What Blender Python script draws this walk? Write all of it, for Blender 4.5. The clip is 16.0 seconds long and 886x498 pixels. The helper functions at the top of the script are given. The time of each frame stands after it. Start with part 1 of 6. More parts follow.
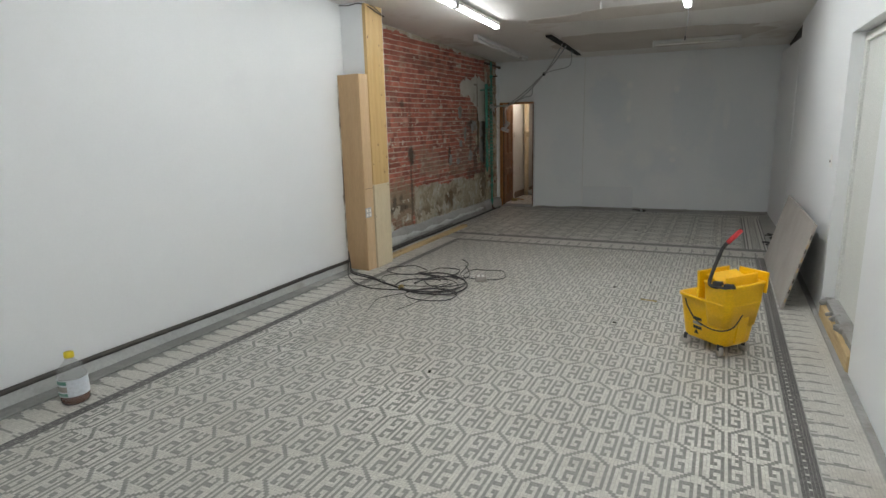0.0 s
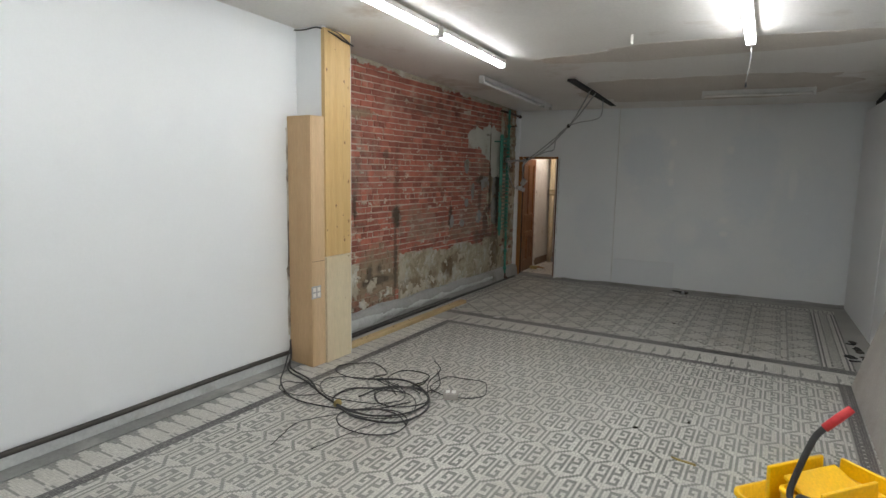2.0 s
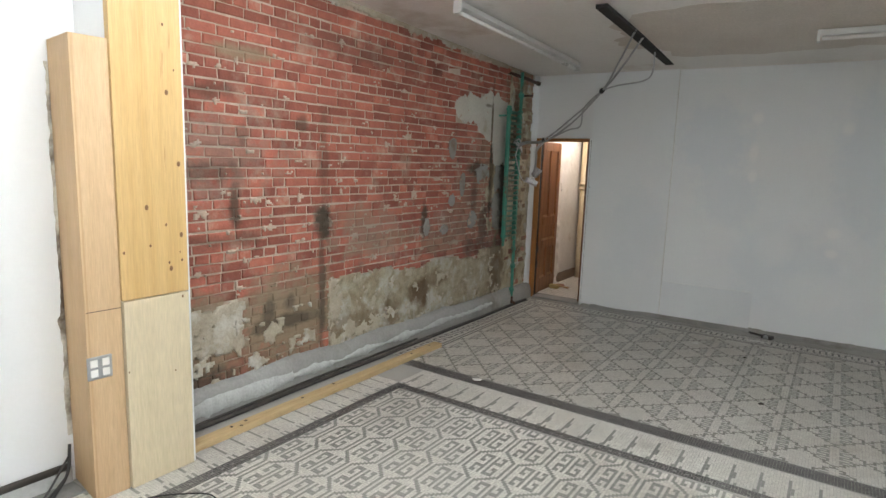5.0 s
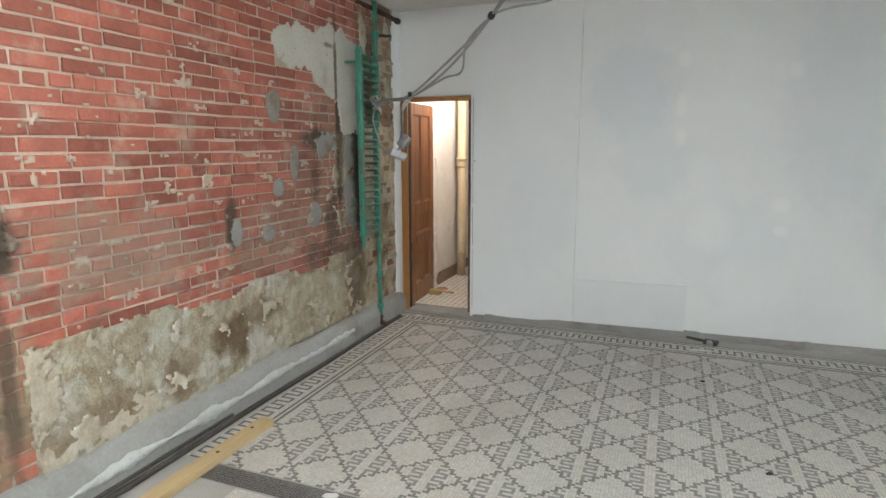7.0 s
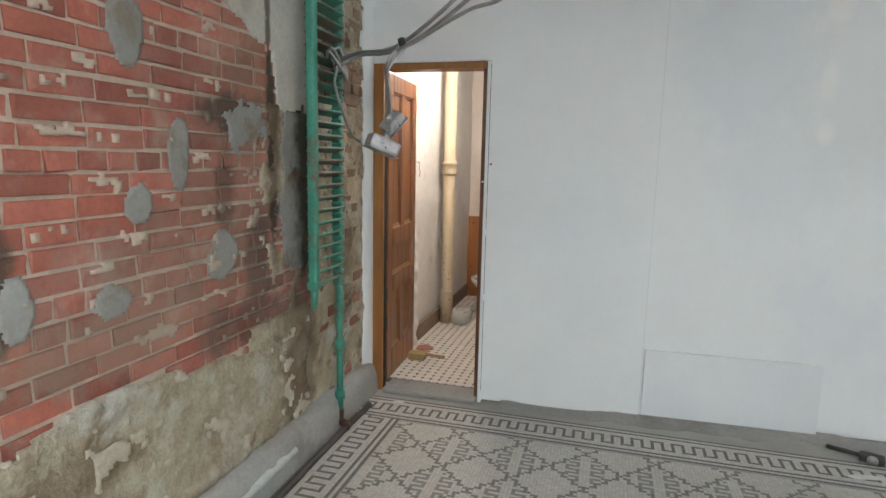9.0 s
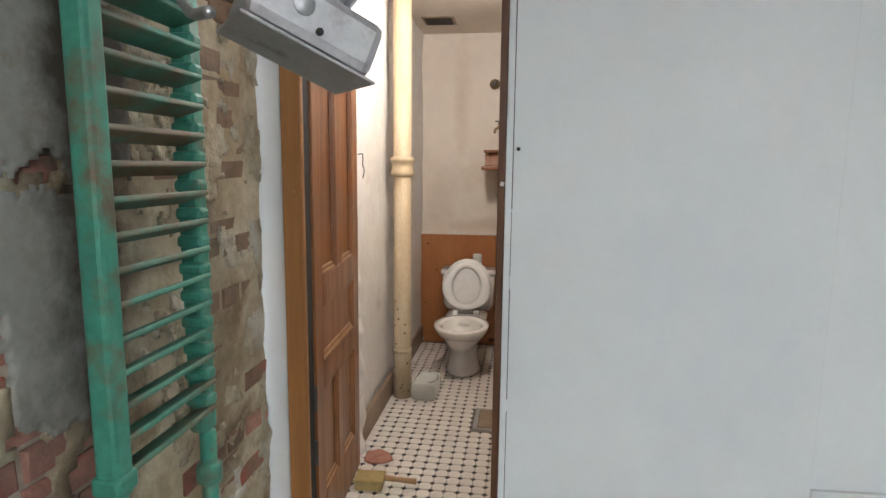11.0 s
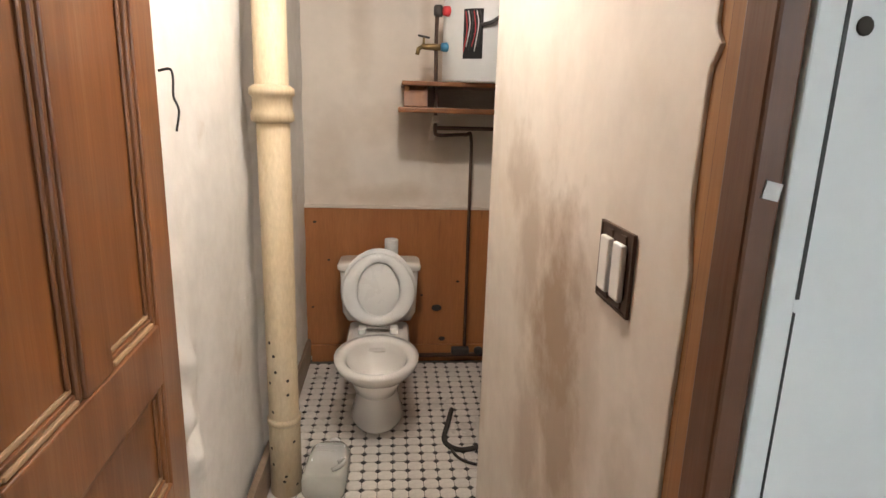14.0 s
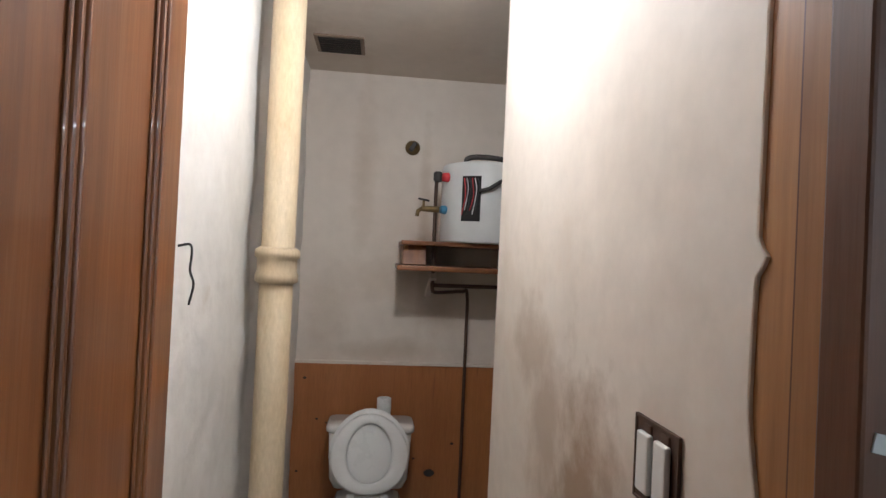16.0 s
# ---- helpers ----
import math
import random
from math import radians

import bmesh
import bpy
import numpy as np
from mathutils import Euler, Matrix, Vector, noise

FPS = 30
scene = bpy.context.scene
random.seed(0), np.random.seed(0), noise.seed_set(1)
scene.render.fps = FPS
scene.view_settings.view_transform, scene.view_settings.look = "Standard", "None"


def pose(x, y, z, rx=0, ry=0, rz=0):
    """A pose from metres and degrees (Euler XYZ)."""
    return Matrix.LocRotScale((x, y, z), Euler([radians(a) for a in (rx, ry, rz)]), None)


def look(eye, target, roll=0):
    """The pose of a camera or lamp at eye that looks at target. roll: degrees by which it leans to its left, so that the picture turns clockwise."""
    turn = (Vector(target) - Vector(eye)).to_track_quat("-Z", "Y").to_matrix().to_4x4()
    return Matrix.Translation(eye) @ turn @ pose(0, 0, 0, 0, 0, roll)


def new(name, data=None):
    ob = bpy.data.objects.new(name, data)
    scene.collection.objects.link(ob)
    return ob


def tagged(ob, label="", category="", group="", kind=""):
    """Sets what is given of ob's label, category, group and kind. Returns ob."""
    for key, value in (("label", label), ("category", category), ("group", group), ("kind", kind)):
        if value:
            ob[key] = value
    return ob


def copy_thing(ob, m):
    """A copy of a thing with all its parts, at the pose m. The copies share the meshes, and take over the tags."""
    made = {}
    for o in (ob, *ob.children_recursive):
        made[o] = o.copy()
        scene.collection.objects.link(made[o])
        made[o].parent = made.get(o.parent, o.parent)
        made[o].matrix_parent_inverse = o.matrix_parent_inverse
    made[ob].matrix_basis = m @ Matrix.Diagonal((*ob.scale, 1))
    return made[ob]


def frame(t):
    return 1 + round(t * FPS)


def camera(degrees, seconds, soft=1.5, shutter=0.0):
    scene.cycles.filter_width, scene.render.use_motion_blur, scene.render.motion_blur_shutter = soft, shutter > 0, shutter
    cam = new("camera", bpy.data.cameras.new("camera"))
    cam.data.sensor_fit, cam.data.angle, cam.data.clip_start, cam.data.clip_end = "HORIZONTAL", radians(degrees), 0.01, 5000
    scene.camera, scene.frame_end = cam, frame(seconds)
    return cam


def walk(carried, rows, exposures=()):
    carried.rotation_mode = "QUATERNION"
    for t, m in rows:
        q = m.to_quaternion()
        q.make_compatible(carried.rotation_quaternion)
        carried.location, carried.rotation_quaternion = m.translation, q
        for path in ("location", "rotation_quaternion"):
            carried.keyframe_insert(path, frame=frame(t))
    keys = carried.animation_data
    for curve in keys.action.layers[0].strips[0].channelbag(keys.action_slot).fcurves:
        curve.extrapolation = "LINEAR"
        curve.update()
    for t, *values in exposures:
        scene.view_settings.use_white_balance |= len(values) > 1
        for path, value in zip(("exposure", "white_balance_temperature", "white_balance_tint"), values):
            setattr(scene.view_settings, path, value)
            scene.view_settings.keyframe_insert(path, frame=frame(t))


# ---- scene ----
cam = camera(74.6, 16.0, soft=1.5)
PATH = [
    (0, (0.905, 0.918, 1.708), (0.055, 2.679, 1.285), -1.5),
    (0.5, (0.912, 1.366, 1.758), (0.046, 3.127, 1.371), 0.9),
    (1, (0.849, 1.803, 1.754), (-0.08, 3.534, 1.382), 0.7),
    (1.5, (0.793, 2.248, 1.817), (-0.191, 3.97, 1.562), 0.5),
    (2, (0.735, 2.731, 1.821), (-0.249, 4.451, 1.552), 1.1),
    (2.5, (0.672, 3.152, 1.766), (-0.335, 4.858, 1.491), 1.4),
    (3, (0.551, 3.611, 1.799), (-0.503, 5.283, 1.492), 1.4),
    (3.5, (0.433, 4.081, 1.809), (-0.673, 5.725, 1.536), 2.0),
    (3.7, (0.429, 4.229, 1.789), (-0.661, 5.884, 1.518), 2.1),
    (5.8, (-0.251, 6.078, 1.737), (-1.369, 7.703, 1.411), 1.7),
    (6, (-0.33, 6.257, 1.686), (-1.377, 7.93, 1.362), 1.5),
    (6.5, (-0.542, 6.673, 1.661), (-1.357, 8.465, 1.308), 1.8),
    (7, (-0.806, 7.123, 1.62), (-1.516, 8.96, 1.273), -0.1),
    (7.5, (-1.043, 7.572, 1.589), (-1.671, 9.445, 1.276), -0.2),
    (8, (-1.265, 7.984, 1.572), (-1.833, 9.879, 1.276), 1.1),
    (8.2, (-1.382, 8.173, 1.532), (-1.974, 10.058, 1.22), 0.7),
    (10.3, (-2.335, 9.921, 1.5), (-2.641, 11.877, 1.215), 0.7),
    (10.5, (-2.39, 10.091, 1.484), (-2.67, 12.047, 1.175), 0.2),
    (11, (-2.481, 10.512, 1.436), (-2.741, 12.474, 1.155), 0.6),
    (11.5, (-2.517, 10.844, 1.443), (-2.783, 12.811, 1.195), -0.6),
    (12, (-2.552, 11.145, 1.431), (-2.717, 13.116, 1.135), 0.0),
    (12.5, (-2.551, 11.367, 1.442), (-2.666, 13.341, 1.145), 1.0),
    (13, (-2.611, 11.612, 1.418), (-2.814, 13.571, 1.071), 1.0),
    (13.5, (-2.753, 11.841, 1.405), (-2.82, 13.805, 1.032), 0.9),
    (14, (-2.788, 11.934, 1.431), (-2.613, 13.871, 0.966), 1.7),
    (14.5, (-2.870, 11.945, 1.402), (-2.588, 13.860, 0.874), 1.9),
    (15, (-2.857, 11.949, 1.42), (-2.615, 13.753, 0.591), 2.6),
    (15.5, (-2.855, 11.961, 1.465), (-2.636, 13.929, 1.183), 2.8),
    (16, (-2.848, 11.973, 1.487), (-2.632, 13.961, 1.513), 2.7),
]
EXPOSURES = [(0.0, 0.52, 6680, 11), (1.0, 0.56, 6680, 11), (2.0, 0.66, 6680, 12), (3.5, 0.92, 6680, 12), (5.8, 1.97, 6550, 11), (6.5, 2.28, 6520, 10), (7.0, 2.2, 6500, 10), (8.2, 2.23, 6420, 10), (10.3, 2.25, 6300, 11), (11.5, 2.25, 6350, 11), (12.5, 2.15, 6420, 11), (13.3, 2.19, 6560, 11), (14.0, 2.41, 6400, 10), (14.5, 2.17, 6400, 10), (15.0, 2.66, 6000, 9), (15.5, 2.36, 5850, 9), (16.0, 1.70, 5600, 8)]
walk(cam, [(t, look(eye, target, roll)) for t, eye, target, roll in PATH], exposures=EXPOSURES)

# ---- world and light ----
world = bpy.data.worlds.new("world")
scene.world = world
world.use_nodes = True
world.node_tree.nodes["Background"].inputs[0].default_value = (0.5, 0.55, 0.6, 1)
world.node_tree.nodes["Background"].inputs[1].default_value = 0.02
TUBE_STRENGTH = 28.0
# same lamps as the east row, set weaker to balance light on the west wall
WEST_TUBE_STRENGTH = 18.5
BULB_STRENGTH = 160.0

# ---- helpers of the scene ----
rng = random.Random(7)


def ceil_z(y):
    return 3.30 - 0.0365 * y


def back_y(x):
    return 12.30 + 0.045 * max(0.0, x + 2.5)


def part(name, bm, material, parent=None, label=""):
    me = bpy.data.meshes.new(name)
    bm.normal_update()
    bm.to_mesh(me)
    bm.free()
    if material is not None:
        me.materials.append(material)
    ob = new(name, me)
    if parent is not None:
        ob.parent = parent
    if label:
        ob["label"] = label
    return ob


def raw_part(name, verts, faces, material, parent=None, label=""):
    me = bpy.data.meshes.new(name)
    me.from_pydata(verts, [], faces)
    me.materials.append(material)
    ob = new(name, me)
    if parent is not None:
        ob.parent = parent
    if label:
        ob["label"] = label
    return ob


def thing(name, label, category, at=(0, 0, 0), rz=0.0, group="", kind=""):
    ob = new(name)
    ob.matrix_basis = pose(*at, 0, 0, rz)
    return tagged(ob, label, category, group, kind)


def add_box(bm, x0, x1, y0, y1, z0, z1, bevel=0.0, m=None, segs=2):
    b = bmesh.new() if bevel > 0 else bm
    vs = [b.verts.new((x, y, z)) for z in (z0, z1) for y in (y0, y1) for x in (x0, x1)]
    for f in ((0, 2, 3, 1), (4, 5, 7, 6), (0, 1, 5, 4), (2, 6, 7, 3), (0, 4, 6, 2), (1, 3, 7, 5)):
        b.faces.new([vs[i] for i in f])
    if bevel > 0:
        bmesh.ops.bevel(b, geom=list(b.edges), offset=bevel, segments=segs, affect="EDGES", profile=0.5)
        tmp = bpy.data.meshes.new("tmp")
        if m is not None:
            b.transform(m)
        b.to_mesh(tmp)
        b.free()
        bm.from_mesh(tmp)
        bpy.data.meshes.remove(tmp)
    elif m is not None:
        bmesh.ops.transform(bm, matrix=m, verts=vs)
    return bm


def box_bm(*a, **k):
    return add_box(bmesh.new(), *a, **k)


def add_ring_solid(bm, rings, cap=True):
    """Skin of closed rings, all with the same number of points."""
    rows = [[bm.verts.new(p) for p in r] for r in rings]
    n = len(rows[0])
    for a, b in zip(rows, rows[1:]):
        for i in range(n):
            bm.faces.new((a[i], a[(i + 1) % n], b[(i + 1) % n], b[i]))
    if cap:
        bm.faces.new(rows[0][::-1])
        bm.faces.new(rows[-1])
    for f in bm.faces:
        f.smooth = True
    return bm


def lathe(profile, n=24, m=None, cap=True, bm=None):
    """Turned solid from (radius, z) pairs."""
    bm = bm or bmesh.new()
    b2 = bmesh.new()
    rings = [[(r * math.cos(2 * math.pi * i / n), r * math.sin(2 * math.pi * i / n), z) for i in range(n)] for r, z in profile]
    add_ring_solid(b2, rings, cap)
    if m is not None:
        b2.transform(m)
    tmp = bpy.data.meshes.new("tmp")
    b2.to_mesh(tmp)
    b2.free()
    bm.from_mesh(tmp)
    bpy.data.meshes.remove(tmp)
    return bm


def sweep(points, radius, n=8, bm=None, closed=False, flat=1.0):
    """Round tube along points; radius may be a list."""
    bm = bm or bmesh.new()
    pts = [Vector(p) for p in points]
    rings = []
    up = Vector((0, 0, 1))
    for i, p in enumerate(pts):
        d = (pts[min(i + 1, len(pts) - 1)] - pts[max(i - 1, 0)])
        d = d.normalized() if d.length > 1e-9 else Vector((0, 1, 0))
        if abs(d.dot(up)) > 0.95:
            up = Vector((1, 0, 0)) if abs(d.x) < 0.9 else Vector((0, 1, 0))
        a = d.cross(up).normalized()
        b = a.cross(d).normalized()
        up = b
        r = radius[i] if isinstance(radius, (list, tuple)) else radius
        rings.append([p + a * (r * math.cos(2 * math.pi * k / n)) + b * (r * flat * math.sin(2 * math.pi * k / n)) for k in range(n)])
    add_ring_solid(bm, rings)
    return bm


def spline(ctrl, per=10):
    """Catmull-Rom curve through points."""
    P = [Vector(p) for p in ctrl]
    P = [P[0] * 2 - P[1]] + P + [P[-1] * 2 - P[-2]]
    out = []
    for i in range(1, len(P) - 2):
        for k in range(per):
            t = k / per
            a, b, c, d = P[i - 1 : i + 3]
            out.append(0.5 * ((2 * b) + (c - a) * t + (2 * a - 5 * b + 4 * c - d) * t * t + (3 * b - a - 3 * c + d) * t * t * t))
    out.append(P[-2])
    return out


# ---- materials ----
def mat(name, base, second=None, rough=0.6, metal=0.0, scale=6.0, fine=60.0, bump=0.1, bump_dist=0.002, amount=0.5, stretch=(1, 1, 1),
        third=None, third_scale=1.5, third_lo=0.55, third_hi=0.7, rand=0.0, spec=0.5, rough_var=0.1, island=0.0, coat=0.0, emit=None, object_space=True, grain_k=1.0):
    """A surface with a coarse and a fine noise, an optional third tone in stains, and a random shift from piece to piece."""
    m = bpy.data.materials.new(name)
    m.use_nodes = True
    nt = m.node_tree
    nd, ln = nt.nodes, nt.links
    bsdf = nd["Principled BSDF"]
    tc = nd.new("ShaderNodeTexCoord")
    mp = nd.new("ShaderNodeMapping")
    mp.inputs["Scale"].default_value = stretch
    if object_space:
        ln.new(tc.outputs["Object"], mp.inputs["Vector"])
    else:
        geo0 = nd.new("ShaderNodeNewGeometry")
        ln.new(geo0.outputs["Position"], mp.inputs["Vector"])

    def tex(sc, det=4.0, rg=0.6):
        t = nd.new("ShaderNodeTexNoise")
        t.inputs["Scale"].default_value, t.inputs["Detail"].default_value, t.inputs["Roughness"].default_value = sc, det, rg
        ln.new(mp.outputs["Vector"], t.inputs["Vector"])
        return t

    def ramp(src, lo, hi):
        r = nd.new("ShaderNodeMapRange")
        r.inputs["From Min"].default_value, r.inputs["From Max"].default_value = lo, hi
        ln.new(src, r.inputs["Value"])
        return r.outputs["Result"]

    def mix(f, a, b, mode="MIX"):
        x = nd.new("ShaderNodeMix")
        x.data_type, x.blend_type = "RGBA", mode
        for sock, v in ((x.inputs[0], f), (x.inputs[6], a), (x.inputs[7], b)):
            if isinstance(v, (int, float)):
                sock.default_value = v
            elif isinstance(v, tuple):
                sock.default_value = (*v, 1)
            else:
                ln.new(v, sock)
        return x.outputs[2]

    coarse, grain = tex(scale), tex(fine, 3.0)
    second = second or tuple(c * 0.8 for c in base)
    col = mix(ramp(coarse.outputs["Fac"], 0.5 - 0.25 / max(amount, 0.05) * 0.5, 0.5 + 0.25 / max(amount, 0.05) * 0.5), base, second)
    gr = ramp(grain.outputs["Fac"], 0.25, 0.75)
    dark = nd.new("ShaderNodeMapRange")
    dark.inputs["To Min"].default_value, dark.inputs["To Max"].default_value = 1 - 0.14 * grain_k, 1 + 0.08 * grain_k
    ln.new(gr, dark.inputs["Value"])
    comb = nd.new("ShaderNodeCombineColor")
    for i in range(3):
        ln.new(dark.outputs["Result"], comb.inputs[i])
    col = mix(1.0, col, comb.outputs["Color"], "MULTIPLY")
    if third:
        st = tex(third_scale, 6.0, 0.65)
        col = mix(ramp(st.outputs["Fac"], third_lo, third_hi), col, third)
    if rand or island:
        hs = nd.new("ShaderNodeHueSaturation")
        if island:
            g = nd.new("ShaderNodeNewGeometry")
            src, k = g.outputs["Random Per Island"], island
        else:
            o = nd.new("ShaderNodeObjectInfo")
            src, k = o.outputs["Random"], rand
        v = nd.new("ShaderNodeMapRange")
        v.inputs["To Min"].default_value, v.inputs["To Max"].default_value = 1 - k, 1 + k
        ln.new(src, v.inputs["Value"])
        ln.new(v.outputs["Result"], hs.inputs["Value"])
        ln.new(col, hs.inputs["Color"])
        col = hs.outputs["Color"]
    ln.new(col, bsdf.inputs["Base Color"])
    bsdf.inputs["Metallic"].default_value = metal
    bsdf.inputs["Specular IOR Level"].default_value = spec
    rr = nd.new("ShaderNodeMapRange")
    rr.inputs["To Min"].default_value, rr.inputs["To Max"].default_value = max(0.02, rough - rough_var), min(1.0, rough + rough_var)
    ln.new(coarse.outputs["Fac"], rr.inputs["Value"])
    ln.new(rr.outputs["Result"], bsdf.inputs["Roughness"])
    if coat:
        bsdf.inputs["Coat Weight"].default_value = coat
    if bump:
        bp = nd.new("ShaderNodeBump")
        bp.inputs["Strength"].default_value, bp.inputs["Distance"].default_value = bump, bump_dist
        ln.new(grain.outputs["Fac"], bp.inputs["Height"])
        bp2 = nd.new("ShaderNodeBump")
        bp2.inputs["Strength"].default_value, bp2.inputs["Distance"].default_value = bump, bump_dist * 4
        ln.new(coarse.outputs["Fac"], bp2.inputs["Height"])
        ln.new(bp.outputs["Normal"], bp2.inputs["Normal"])
        ln.new(bp2.outputs["Normal"], bsdf.inputs["Normal"])
    if emit:
        bsdf.inputs["Emission Color"].default_value = (*emit[0], 1)
        bsdf.inputs["Emission Strength"].default_value = emit[1]
    return m


M = {}
M["white_wall"] = mat("white_wall_paint", (0.80, 0.81, 0.81), (0.76, 0.775, 0.785), 0.55, scale=0.7, fine=60, bump=0.02, amount=0.4, third=(0.775, 0.785, 0.79), third_scale=1.1, third_lo=0.54, third_hi=0.62, grain_k=0.12)
M["ceiling"] = mat("ceiling_paint", (0.82, 0.80, 0.77), (0.76, 0.73, 0.69), 0.8, scale=0.9, fine=40, bump=0.15, third=(0.56, 0.49, 0.42), third_scale=0.55, third_lo=0.56, third_hi=0.66, grain_k=0.4)
M["grout"] = mat("grey_grout", (0.42, 0.405, 0.375), (0.34, 0.325, 0.30), 0.85, scale=2.0, fine=120, bump=0.2)
M["tess_light"] = mat("pale_tessera", (0.60, 0.58, 0.535), (0.53, 0.505, 0.455), 0.45, scale=1.2, fine=70, bump=0.05, island=0.09, third=(0.40, 0.36, 0.31), third_scale=0.8, third_lo=0.55, third_hi=0.75)
M["tess_line"] = mat("dark_grey_tessera", (0.20, 0.19, 0.165), (0.16, 0.15, 0.13), 0.45, scale=1.2, fine=70, bump=0.05, island=0.15)
M["tess_dark"] = mat("grey_tessera", (0.255, 0.25, 0.23), (0.22, 0.215, 0.195), 0.45, scale=1.2, fine=70, bump=0.05, island=0.12)
M["tess_black"] = mat("dark_tessera", (0.085, 0.08, 0.078), (0.12, 0.11, 0.105), 0.45, scale=1.2, fine=70, bump=0.05, island=0.2)
M["cement"] = mat("grey_cement", (0.36, 0.355, 0.34), (0.27, 0.265, 0.25), 0.9, scale=2.5, fine=50, bump=0.35, bump_dist=0.004, third=(0.18, 0.165, 0.14), third_scale=1.4)
M["wet_cement"] = mat("dark_cement", (0.25, 0.25, 0.24), (0.19, 0.19, 0.18), 0.9, scale=2.5, fine=50, bump=0.35, bump_dist=0.004, third=(0.34, 0.33, 0.31), third_scale=1.4)
M["ledge_paint"] = mat("scuffed_ledge_paint", (0.52, 0.53, 0.52), (0.44, 0.45, 0.44), 0.7, scale=2.0, fine=40, bump=0.2, third=(0.34, 0.33, 0.31), third_scale=2.2, third_lo=0.56, third_hi=0.7)
M["mortar"] = mat("pale_mortar", (0.60, 0.49, 0.40), (0.42, 0.33, 0.25), 0.95, scale=4, fine=60, bump=0.5, bump_dist=0.004, object_space=False)
M["brick"] = mat("red_brick", (0.43, 0.135, 0.088), (0.27, 0.088, 0.062), 0.9, scale=6, fine=60, bump=0.7, bump_dist=0.004, rand=0.30, third=(0.46, 0.31, 0.24), third_scale=5.0, third_lo=0.54, third_hi=0.78, object_space=False)
M["ply"] = mat("pale_plywood", (0.56, 0.375, 0.205), (0.49, 0.315, 0.16), 0.55, scale=2, fine=25, stretch=(6, 6, 0.5), bump=0.08)
M["ply_pale"] = mat("pale_plywood_side", (0.62, 0.44, 0.26), (0.55, 0.37, 0.21), 0.55, scale=2.2, fine=25, stretch=(6, 6, 0.5), bump=0.08)
M["knot_wood"] = mat("dark_knot", (0.22, 0.11, 0.04), (0.15, 0.07, 0.03), 0.6, scale=20, bump=0.1)
M["torn_plaster"] = mat("torn_plaster", (0.62, 0.58, 0.50), (0.12, 0.08, 0.05), 0.9, scale=5.0, fine=60, bump=0.5, amount=1.2)
M["wood_brown"] = mat("brown_varnished_wood", (0.265, 0.102, 0.032), (0.155, 0.055, 0.017), 0.36, scale=2.2, fine=26, stretch=(6, 6, 0.45), bump=0.14, coat=0.25, amount=0.7, third=(0.26, 0.125, 0.055), third_scale=3.0, third_lo=0.60, third_hi=0.74, rough_var=0.14)
M["plaster"] = mat("dirty_plaster", (0.74, 0.66, 0.57), (0.66, 0.57, 0.48), 0.8, scale=1.6, fine=14, bump=0.12, bump_dist=0.003, third=(0.48, 0.38, 0.29), third_scale=1.3, third_lo=0.56, third_hi=0.78, grain_k=0.3)
M["yellow"] = mat("yellow_plastic", (0.93, 0.53, 0.003), (0.88, 0.49, 0.003), 0.38, scale=3, fine=80, bump=0.05)
M["tile_white"] = mat("white_tile", (0.72, 0.68, 0.63), (0.64, 0.59, 0.53), 0.3, scale=3, fine=60, bump=0.04, rand=0.06)
M["board"] = mat("grey_panel_board", (0.40, 0.37, 0.34), (0.33, 0.30, 0.27), 0.7, scale=2.5, fine=60, bump=0.15)
M["china"] = mat("white_china", (0.82, 0.78, 0.73), (0.80, 0.76, 0.71), 0.12, scale=2, fine=6, bump=0.0, coat=0.4, grain_k=0.15)
M["tube"] = mat("lit_tube", (0.9, 0.9, 0.9), rough=0.4, bump=0, emit=((0.90, 0.965, 1.0), TUBE_STRENGTH))
M["tube_dim"] = mat("lit_dim_tube", (0.9, 0.9, 0.9), rough=0.4, bump=0, emit=((0.90, 0.965, 1.0), WEST_TUBE_STRENGTH))
M["bulb"] = mat("lit_bulb", (0.9, 0.85, 0.8), rough=0.4, bump=0, emit=((1.0, 0.965, 0.93), BULB_STRENGTH))
M["white_metal"] = mat("white_enamel", (0.70, 0.70, 0.68), (0.64, 0.63, 0.60), 0.35, bump=0.0, fine=10, grain_k=0.3)
M["green"] = mat("green_paint", (0.06, 0.30, 0.215), (0.04, 0.22, 0.155), 0.5, scale=6, fine=50, bump=0.3, third=(0.13, 0.095, 0.055), third_scale=7, third_lo=0.54, third_hi=0.68, grain_k=1.6)
M["plank_lower"] = mat("pale_pine_panel", (0.66, 0.56, 0.39), (0.61, 0.51, 0.34), 0.55, scale=3, fine=25, stretch=(5, 5, 0.5), bump=0.06)
M["pine"] = mat("yellow_pine", (0.64, 0.44, 0.20), (0.53, 0.335, 0.125), 0.5, scale=2.2, fine=22, stretch=(7, 7, 0.4), bump=0.1, third=(0.30, 0.15, 0.05), third_scale=4.0, third_lo=0.66, third_hi=0.76)
M["jamb_wood"] = mat("orange_brown_wood", (0.40, 0.190, 0.062), (0.27, 0.115, 0.037), 0.45, scale=4, fine=26, stretch=(7, 7, 0.4), bump=0.1)
M["stud"] = mat("raw_stud_wood", (0.56, 0.42, 0.23), (0.44, 0.31, 0.15), 0.75, scale=5, fine=30, stretch=(7, 0.5, 7), bump=0.2, third=(0.28, 0.19, 0.10), third_scale=5, third_lo=0.62, third_hi=0.72)
M["black_rubber"] = mat("black_rubber", (0.022, 0.022, 0.023), (0.04, 0.038, 0.036), 0.55, scale=12, bump=0.05)
